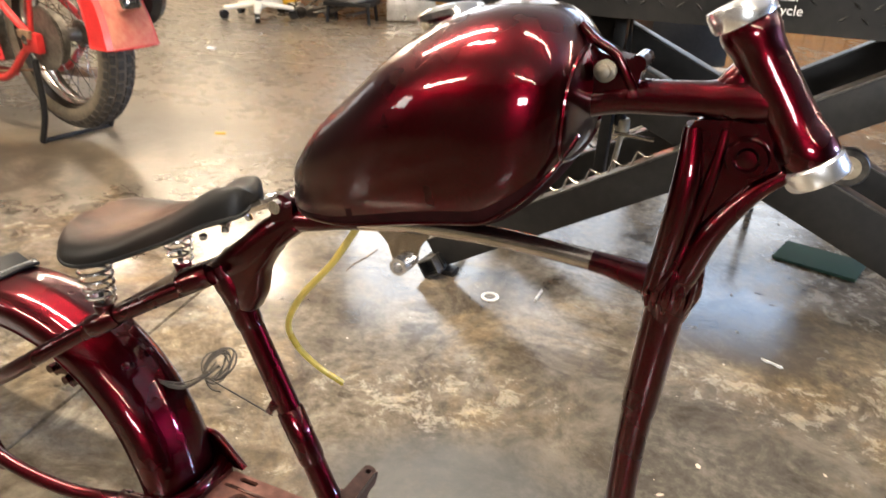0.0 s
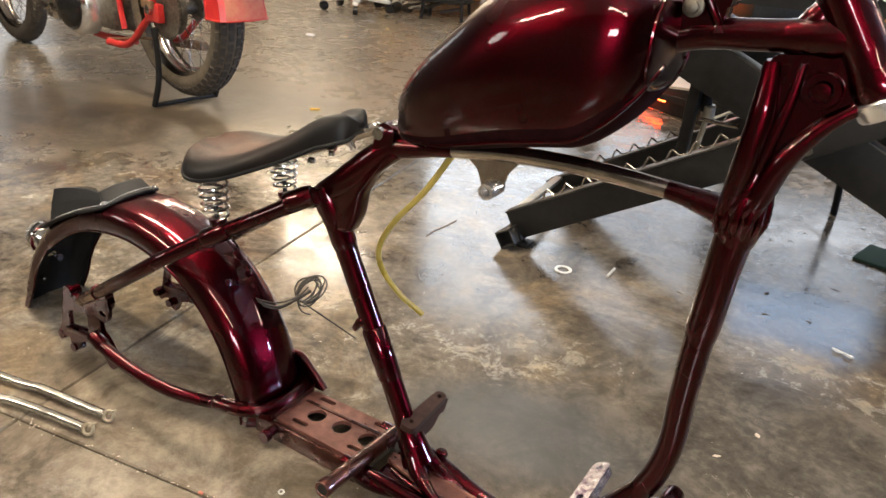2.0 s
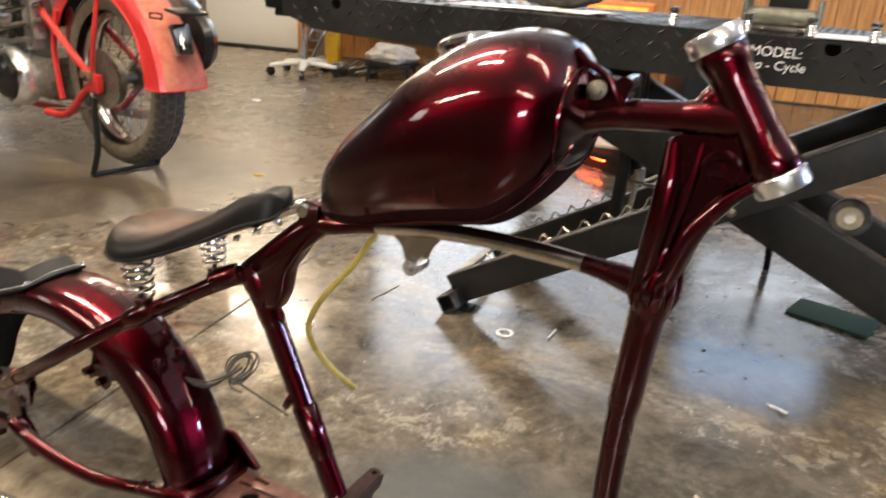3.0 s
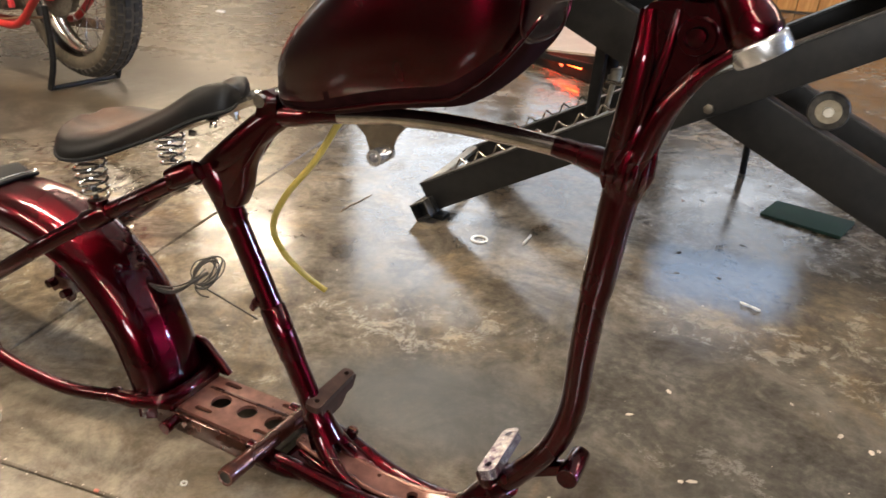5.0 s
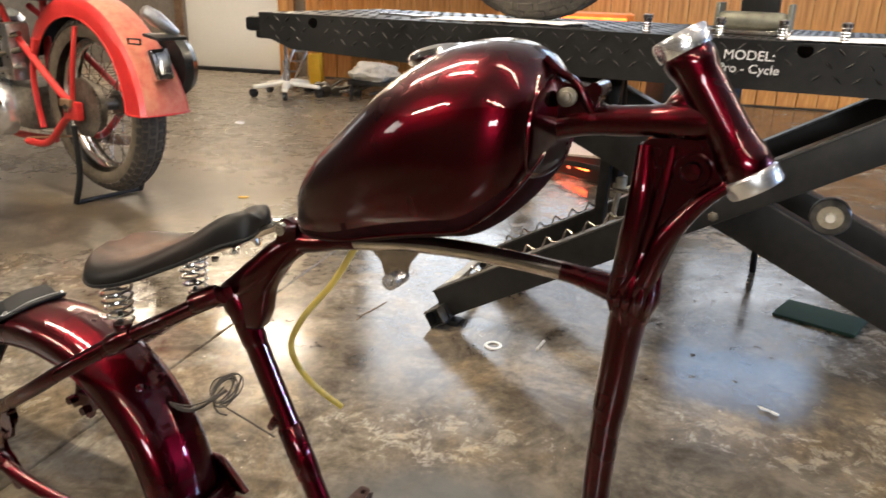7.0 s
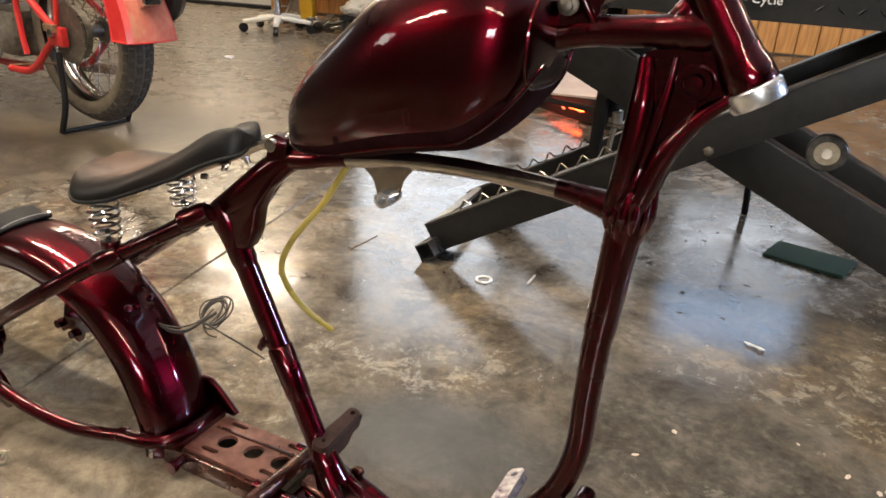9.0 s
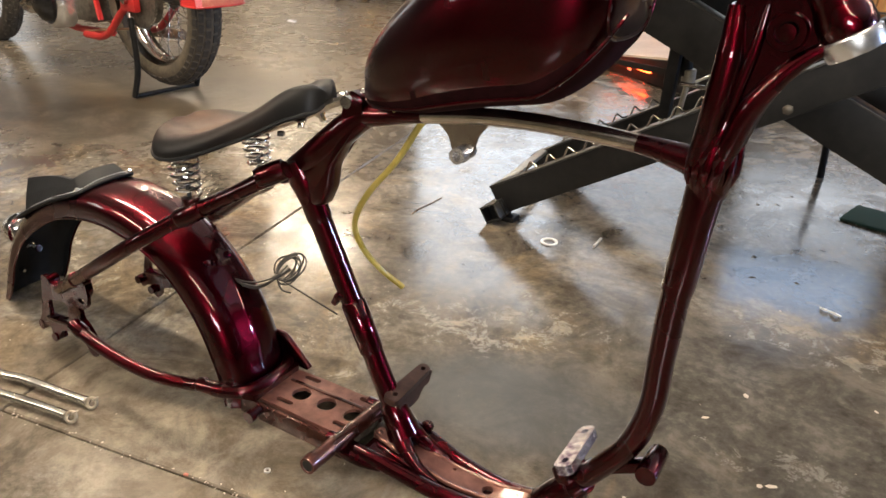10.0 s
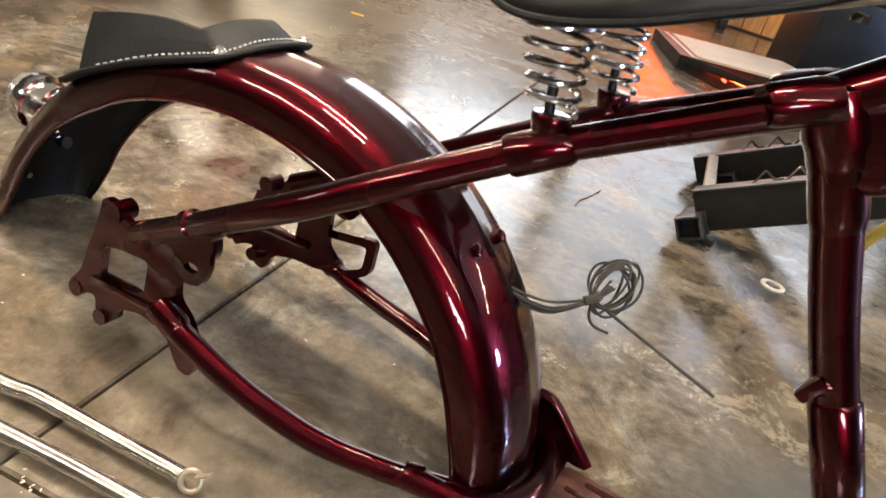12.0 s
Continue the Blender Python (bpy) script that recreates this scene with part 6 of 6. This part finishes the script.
for lean, fx in ((-20, 0.80), (25, 0.92)):
    axis = (F * math.sin(radians(lean)) + Vector((0, 0, math.cos(radians(lean))))).normalized()
    base = rp(fx, 0, 0.47)
    cyl = part("cylinder", turned([(0, 0.055), (0.26, 0.055), (0.28, 0.075), (0.30, 0.05)], base, base + axis, 20), ALUMINIUM, redbike)
    for k in range(9):
        part("fin", turned([(0.03 + 0.025 * k, 0.058), (0.030 + 0.025 * k, 0.086), (0.035 + 0.025 * k, 0.086), (0.035 + 0.025 * k, 0.058)], base, base + axis, 20), GREASE, cyl)
part("oil_tank", box((0.085, 0.10, 0.24), Matrix.Translation(rp(0.45, -0.10, 0.60)) @ Matrix.Rotation(math.atan2(F.y, F.x), 4, "Z"), 0.015), ALUMINIUM, redbike, "grey metal oil tank")
part("battery_box", box((0.09, 0.10, 0.20), Matrix.Translation(rp(0.58, -0.08, 0.62)) @ Matrix.Rotation(math.atan2(F.y, F.x), 4, "Z"), 0.01), BLACK_GLOSS, redbike)
part("seat", box((0.62, 0.30, 0.12), Matrix.Translation(rp(0.44, 0, 0.905)) @ TURN, 0.05, segments=4), TAN_LEATHER, redbike, "worn tan leather seat")
part("seat_skirt", box((0.60, 0.28, 0.03), Matrix.Translation(rp(0.44, 0, 0.832)) @ TURN, 0.01), BLACK_LEATHER, redbike)
part("petrol_tank", turned([(0, 0.04), (0.06, 0.11), (0.22, 0.15), (0.36, 0.13), (0.44, 0.05)], rp(0.70, 0, 0.93), rp(1.2, 0, 1.02), 24), BLACK_GLOSS, redbike)
part("foot_lever", tube([rp(1.02, -0.16, 0.34), rp(0.86, -0.20, 0.31), rp(0.74, -0.22, 0.34)], 0.008, 8), STEEL, redbike)
part("exhaust", tube([rp(1.0, 0.12, 0.40), rp(0.8, 0.14, 0.24), rp(0.45, 0.15, 0.20), rp(0.1, 0.16, 0.22)], 0.022, 10), RUST, redbike)
part("brake_rod", straight(rp(0.02, -0.10, 0.29), rp(0.44, -0.12, 0.225), 0.005, 8), RUST, redbike)
part("front_downtube", tube([rp(1.12, 0, 0.96), rp(1.08, 0, 0.60), rp(1.02, 0, 0.26)], 0.017, 10), RED_PAINT, redbike)
part("lower_cradle", tube([rp(1.02, 0, 0.24), rp(0.80, 0, 0.185), rp(0.42, 0, 0.205)], 0.016, 10), RED_PAINT, redbike)
part("front_fender", sweep([rp(1.72, 0, 0.338) + (F * math.cos(a) + Vector((0, 0, math.sin(a)))) * 0.375 for a in (radians(20 + 7 * k) for k in range(20))], 0.07, 10, flat=1.0), RED_PAINT, redbike)

# ---- wheel standing on the lift ----
deckwheel = thing("spare_wheel", "black tyred motorcycle wheel standing on the lift deck", "wheel", pose(-0.27, 1.30, 0))
wheel(deckwheel, (0, 0, DECK_TOP + 0.330), 0.325, 0.125, WALL_WHITE, RUBBER, 1, (0.10, 1, 0), spokes=24, knobs=30)


# ---- things by the far wall ----
stool = thing("shop_stool", "black seated workshop stool on a white five-star caster base", "stool", pose(-3.66, 4.33, 0) @ Matrix.Scale(1.16, 4))
part("seat", box((0.42, 0.40, 0.10), pose(0, 0, 0.52, 0, 0, 12), 0.03), BLACK_LEATHER, stool)
part("seat_step", box((0.34, 0.32, 0.06), pose(0.02, 0, 0.45, 0, 0, 12), 0.02), BLACK_LEATHER, stool)
part("gas_column", turned([(0.09, 0.026), (0.26, 0.026), (0.26, 0.016), (0.44, 0.016)], (0, 0, 0), (0, 0, 1), 16), CHROME, stool)
for k in range(5):
    w = 2 * math.pi * k / 5 + 0.3
    e = Vector((0.25 * math.cos(w), 0.25 * math.sin(w), 0.075))
    leg = part("base_leg", tube([(0, 0, 0.10), e * 0.55 + Vector((0, 0, 0.045)), e], [0.020, 0.018, 0.014], 8, flat=1.5), WALL_WHITE, stool)
    part("caster", turned([(-0.018, 0.010), (-0.016, 0.032), (0.016, 0.032), (0.018, 0.010)], e - Vector((0, 0, 0.043)), e - Vector((0, 0, 0.043)) + Vector((-math.sin(w), math.cos(w), 0)), 16), BLACK_GLOSS, leg)

bench = thing("workbench", "rough wooden workbench with pale legs by the wall", "workbench", ROOM @ pose(1.6, -0.42, 0))
part("top", box((1.9, 0.66, 0.05), pose(0, 0, 0.90), 0.006), RUST, bench)
for x in (-0.85, 0.85):
    for y in (-0.27, 0.27):
        part("leg", box((0.09, 0.09, 0.872), pose(x, y, 0.436), 0.006), PINE, bench)
part("lower_shelf", box((1.7, 0.56, 0.03), pose(0, 0, 0.30), 0.004), RUST, bench)
jack = thing("yellow_jack", "small yellow trolley jack standing on its end", "jack", ROOM @ pose(1.04, -0.80, 0))
part("frame", box((0.10, 0.07, 0.24), pose(0, 0, 0.16, 8, 0, 0), 0.012), YELLOW_PAINT, jack)
part("foot", box((0.16, 0.12, 0.04), pose(0, 0, 0.02), 0.010), BLACK_STEEL, jack)
part("handle", straight((0.02, 0, 0.26), (0.06, 0.03, 0.36), 0.012, 10), YELLOW_PAINT, jack)
rail = thing("aluminium_ramp", "narrow pale aluminium loading ramp leaning on the bench", "ramp", ROOM @ pose(0.80, -0.86, 0, 0, 0, 20))
for s in (-0.05, 0.05):
    part("rail", straight((s, 0, 0.01), (s + 0.14, 0.16, 0.34), 0.012, 8), ALUMINIUM, rail)
for k in range(4):
    t = 0.15 + 0.22 * k
    part("rung", straight((-0.05 + 0.14 * t, 0.16 * t, 0.01 + 0.33 * t), (0.05 + 0.14 * t, 0.16 * t, 0.01 + 0.33 * t), 0.008, 6), ALUMINIUM, rail)
stand = thing("low_creeper", "low dark stand with a crumpled grey rag on top", "stand", pose(-2.945, 4.61, 0, 0, 0, 15) @ Matrix.Scale(1.165, 4))
part("top", box((0.34, 0.24, 0.03), pose(0, 0, 0.13), 0.006), BLACK_STEEL, stand)
for x in (-0.14, 0.14):
    for y in (-0.09, 0.09):
        part("leg", straight((x, y, 0.12), (x * 1.08, y * 1.1, 0.0), 0.012, 8), BLACK_STEEL, stand)


def crumple(name, label, category, mat, size, m, seed):
    bm = bmesh.new()
    bmesh.ops.create_icosphere(bm, subdivisions=4, radius=0.5)
    for vert in bm.verts:
        k = noise.fractal(vert.co * 3.1 + Vector((seed, 0, 0)), 0.8, 2.0, 4) * 0.22
        vert.co = vert.co * (1 + k)
        vert.co.z = max(vert.co.z, -0.32)
    bmesh.ops.transform(bm, matrix=Matrix.Diagonal((*size, 1)) @ pose(0, 0, 0.32), verts=bm.verts)
    ob = tagged(part(name, bm, mat), label, category)
    ob.matrix_world = m
    return ob


crumple("shop_rag", "crumpled pale grey shop rag on a low stand", "rag", GREY_CLOTH, (0.36, 0.28, 0.16), pose(-2.945, 4.61, 0.169, 0, 0, 15) @ Matrix.Scale(1.165, 4), 2.0)
heap = thing("scrap_heap", "dark heap of small metal parts on the floor by the bench", "scrap metal", ROOM @ pose(1.38, -0.95, 0))
rng = random.Random(11)
for k in range(16):
    x, y = rng.uniform(-0.22, 0.22), rng.uniform(-0.10, 0.12)
    if k % 2:
        part("rod", straight((x - rng.uniform(.03, .12), y - .05, 0.015 + rng.random() * .03), (x + rng.uniform(.03, .12), y + .05, 0.03 + rng.random() * .10), 0.010, 8), GREASE, heap)
    else:
        part("ring", turned([(-0.012, 0.022), (-0.012, 0.045), (0.012, 0.045), (0.012, 0.022), (-0.012, 0.022)], (x, y, 0.03 + rng.random() * 0.03), (x + rng.uniform(-.5, .5), y + 0.6, 0.5), 16), GREASE, heap)

heater = thing("orange_heater", "orange portable heater glowing amber against the board wall", "heater", ROOM @ pose(3.06, -0.32, 0))
part("cabinet", box((0.56, 0.26, 0.56), pose(0, 0, 0.36), 0.03), ORANGE_PLASTIC, heater)
part("glow_panel", box((0.46, 0.02, 0.34), pose(0, -0.131, 0.44), 0.006), GLOW, heater, "glowing amber heating panel")
for k in range(6):
    part("guard_bar", straight((-0.23, -0.155, 0.29 + 0.058 * k), (0.23, -0.155, 0.29 + 0.058 * k), 0.004, 6), CHROME, heater)
for x in (-0.22, 0.22):
    part("foot", box((0.05, 0.22, 0.09), pose(x, 0, 0.045), 0.008), BLACK_STEEL, heater)
crate = thing("metal_crate", "grey ribbed metal crate on the floor", "crate", pose(-2.62, 5.02, 0, 0, 0, 28) @ Matrix.Scale(1.18, 4))
part("body", box((0.34, 0.26, 0.14), pose(0, 0, 0.075), 0.008), ALUMINIUM, crate)
for k in range(3):
    part("rib", box((0.346, 0.010, 0.012), pose(0, -0.128, 0.035 + 0.04 * k), 0.002), ALUMINIUM, crate)
slab = thing("low_platform", "low black wedge ramp with a tan board top on the floor", "ramp", pose(-0.905, 3.13, 0, 0, 0, -29) @ Matrix.Scale(1.09, 4))


def sloped(outline, thick, base, drop=False):
    """A sheet that follows the ramp's rise; with drop its underside lies on the floor."""
    bm = plate(outline, [], thick, Matrix())
    for vert in bm.verts:
        low = vert.co.z < 0
        vert.co.z += 0.058 + (0.135 if vert.co.x > 0 else 0.02) * vert.co.x + base
        if drop and low:
            vert.co.z = 0.004
    return bm


part("frame", sloped(rounded([(-0.01, 0), (0.0, 0), (0.85, 0), (0.85, 0.90), (0.06, 0.93), (-0.25, 1.15), (-0.62, 0.48)], 0.006), 0.006, 0.0, True), BLACK_STEEL, slab)
part("board", sloped(rounded([(0.105, 0.012), (0.83, 0.012), (0.83, 0.88), (0.05, 0.91), (-0.25, 1.12), (-0.50, 0.48), (0.0, 0.094)], 0.006), 0.010, 0.007), TAN_BOARD, slab, "tan board top")
part("edge_strip", sloped([(0.050, 0.02), (0.080, 0.02), (0.0, 0.081), (-0.525, 0.48), (-0.555, 0.48), (0.0, 0.058)], 0.004, 0.0045), ALUMINIUM, slab)
part("corner_lug", box((0.012, 0.010, 0.040), pose(-0.030, 0.03, 0.026, 0, 25, 0), 0.003), BLACK_STEEL, slab)
part("paint_chip", plate(rounded([(0.235, 0.040), (0.262, 0.030), (0.268, 0.042), (0.248, 0.048)], 0.004), [], 0.003, pose(0, -0.0005, 0) @ UPRIGHT), PAPER, slab, "pale chip in the black side")
# added glow, no lamp of the ramp: casts the red patch on the floor
part("glow_strip", between((0.014, 0.006), (0.14, -0.010, 0.056), (0.40, -0.010, 0.056), bevel=0.001), RED_GLOW, slab, "added red glow strip that tints the floor by the ramp")
# added lip that hides the glow strip and turns its light down
part("strip_lip", between((0.004, 0.030), (0.03, -0.021, 0.054), (0.84, -0.021, 0.100), bevel=0.001), BLACK_STEEL, slab)
chest = thing("black_chest", "closed black steel chest standing behind the ramp", "chest", pose(-0.47, 4.28, 0, 0, 0, 28) @ Matrix.Scale(1.13, 4))
part("body", box((0.46, 0.40, 0.44), pose(0.23, 0.20, 0.224), 0.010), BLACK_STEEL, chest)
part("lid", box((0.47, 0.41, 0.035), pose(0.23, 0.20, 0.463), 0.008), BLACK_STEEL, chest)
prop = thing("wooden_prop", "pale wooden stick leaning on a crate", "stick", pose(-2.26, 4.90, 0) @ Matrix.Scale(1.17, 4))
part("stick", between((0.035, 0.02), (0, 0, 0.012), (0.10, 0.14, 0.42)), PINE, prop)

# ---- loose things on the floor ----
WASHER = tagged(part("washer", plate(ring_loop(0, 0, 0.0245, 28), [ring_loop(0, 0, 0.0165, 24)], 0.0032, pose(0, 0, 0.0016)), ZINC), "large bright steel washer lying on the concrete", "washer")
WASHER.matrix_world = pose(-0.181, 0.936, 0.0004)
ob = tagged(part("steel_pin", straight((-0.030, 0, 0.0036), (0.030, 0, 0.0036), 0.0036, 10), ZINC), "short bright steel pin lying on the concrete", "pin")
ob.matrix_world = pose(-0.066, 1.006, 0, 0, 0, 92)
nut = tagged(part("small_washer", plate(ring_loop(0, 0, 0.0058, 18), [ring_loop(0, 0, 0.0032, 14)], 0.002, pose(0, 0, 0.001)), ZINC), "small bright washer lying on the concrete", "washer")
nut.matrix_world = pose(-0.206, -0.149, 0.0004)
pad_ = tagged(part("scouring_pad", box((0.24, 0.155, 0.010), Matrix(), 0.004), GREEN), "flat dark green scouring pad on the floor", "scouring pad")
pad_.matrix_world = pose(0.622, 1.637, 0.006, 0, 0, -14)
for vert in pad_.data.vertices:
    vert.co.z += 0.004 * math.sin(22 * vert.co.x) * (vert.co.z > 0)
ob = tagged(part("bright_clip", tube([(-0.022, 0.008, 0.003), (-0.010, -0.001, 0.006), (0.004, 0.003, 0.004), (0.018, -0.006, 0.007), (0.028, -0.003, 0.004), (0.022, 0.006, 0.003)], [0.0020, 0.0042, 0.0028, 0.0046, 0.0034, 0.0018], 7, flat=0.6), PAPER), "crumpled bright foil clip lying on the floor", "clip")
ob.matrix_world = pose(0.530, 0.963, 0.0, 0, 0, -12)
ob = tagged(part("thin_wire", tube([(-0.602, 0.875, 0.0014), (-0.606, 0.92, 0.0014), (-0.600, 0.965, 0.0014), (-0.596, 1.035, 0.0014)], 0.0013, 6), RUST), "thin rusty wire offcut lying on the concrete", "wire")
ob = tagged(part("paper_scrap", box((0.050, 0.036, 0.010), pose(0, 0, 0.006, 4, 5, 20), 0.004), PAPER), "small crumpled white paper scrap on the floor", "paper")
ob.matrix_world = pose(-3.08, 3.10, 0.0) @ Matrix.Scale(1.1, 4)
ob = tagged(part("orange_tag", box((0.045, 0.020, 0.004), pose(0, 0, 0.003, 0, 0, 35), 0.001), YELLOW_PAINT), "small yellow paper tag on the floor", "tag")
ob.matrix_world = pose(-1.785, 1.70, 0.0)
chip = tagged(part("red_chip", box((0.008, 0.005, 0.003), pose(0, 0, 0.0018, 0, 6, 20), 0.001), DUSTY_RED), "tiny red plastic chip lying in the floor joint", "chip")
chip.matrix_world = pose(-0.311, -0.230, 0.0)
crumple("green_leaf_scrap", "small dark green scrap on the floor", "scrap", GREEN, (0.07, 0.05, 0.03), pose(-2.043, 0.317, 0.0), 5.0)


def bent_pipe(points, m):
    ob = thing("exhaust_strut", "bent bright steel strut with an eye, lying on the floor", "pipe", m, group="chrome struts")
    part("tube", tube(points, 0.0088, 14), STRUT, ob)
    e, p = Vector(points[-1]), Vector(points[-2])
    d = (e - p).normalized()
    c, ax = e + d * 0.010, Vector((0.35, -0.75, 0.55)).normalized()
    u = ax.orthogonal().normalized()
    w = ax.cross(u)
    part("eye", sweep([c + (u * math.cos(k * math.pi / 12) + w * math.sin(k * math.pi / 12)) * 0.0095 for k in range(24)], 0.0030, 8, closed=True), WORN_STEEL, ob)
    part("end_tab", between((0.006, 0.0025), e + d * 0.014 + Vector((0, 0, 0.008)), e + d * 0.030 + Vector((0, 0, 0.020)), bevel=0.001), WORN_STEEL, ob)
    part("far_collar", turned([(0, 0.0102), (0.03, 0.0102)], points[0], points[1], 14), STEEL, ob)


bent_pipe([(-0.985, -0.268, 0.012), (-0.90, -0.262, 0.012), (-0.80, -0.243, 0.012), (-0.765, -0.232, 0.012), (-0.68, -0.219, 0.012), (-0.600, -0.207, 0.012)], Matrix())
bent_pipe([(-0.985, -0.325, 0.012), (-0.90, -0.318, 0.012), (-0.80, -0.296, 0.012), (-0.765, -0.284, 0.012), (-0.68, -0.266, 0.012), (-0.596, -0.252, 0.012)], Matrix())

# grit and small litter that nobody would count
rng = random.Random(21)
grit, pale = bmesh.new(), bmesh.new()


def fleck(bm, x, y, r):
    h = r * rng.uniform(0.25, 0.5)
    a = rng.uniform(0, 6.28)
    st = rng.uniform(1.0, 2.4)
    low = [bm.verts.new((x + r * st * math.cos(a + w) * math.cos(a) - r * math.sin(a + w) * math.sin(a), y + r * st * math.cos(a + w) * math.sin(a) + r * math.sin(a + w) * math.cos(a), 0.0)) for w in (0, 1.3, 2.6, 3.9, 5.2)]
    top = bm.verts.new((x, y, h))
    for k in range(5):
        bm.faces.new((low[k], low[(k + 1) % 5], top))


for k in range(420):
    u, w = rng.uniform(-0.4, 3.0), rng.gauss(0, 0.006)
    p = JOINT + ALONG * u + ACROSS * w
    fleck(pale if k % 3 else grit, p.x, p.y, rng.uniform(0.0006, 0.0017))
for k in range(260):
    fleck(pale if k % 2 else grit, rng.uniform(-1.6, 1.6), rng.uniform(-0.3, 2.4), rng.uniform(0.0006, 0.0018))
for k in range(34):
    fleck(grit, rng.uniform(0.0, 1.0), rng.uniform(1.0, 2.0), rng.uniform(0.004, 0.008))
for k in range(16):
    fleck(pale, rng.uniform(0.3, 1.1), rng.uniform(0.1, 1.0), rng.uniform(0.003, 0.006))
tagged(part("dark_grit", grit, GREASE, smooth=False), "scattered dark grit and shavings on the floor", "grit", kind="stuff")
tagged(part("pale_grit", pale, TAN_BOARD, smooth=False), "scattered pale crumbs along the floor joint", "grit", kind="stuff")
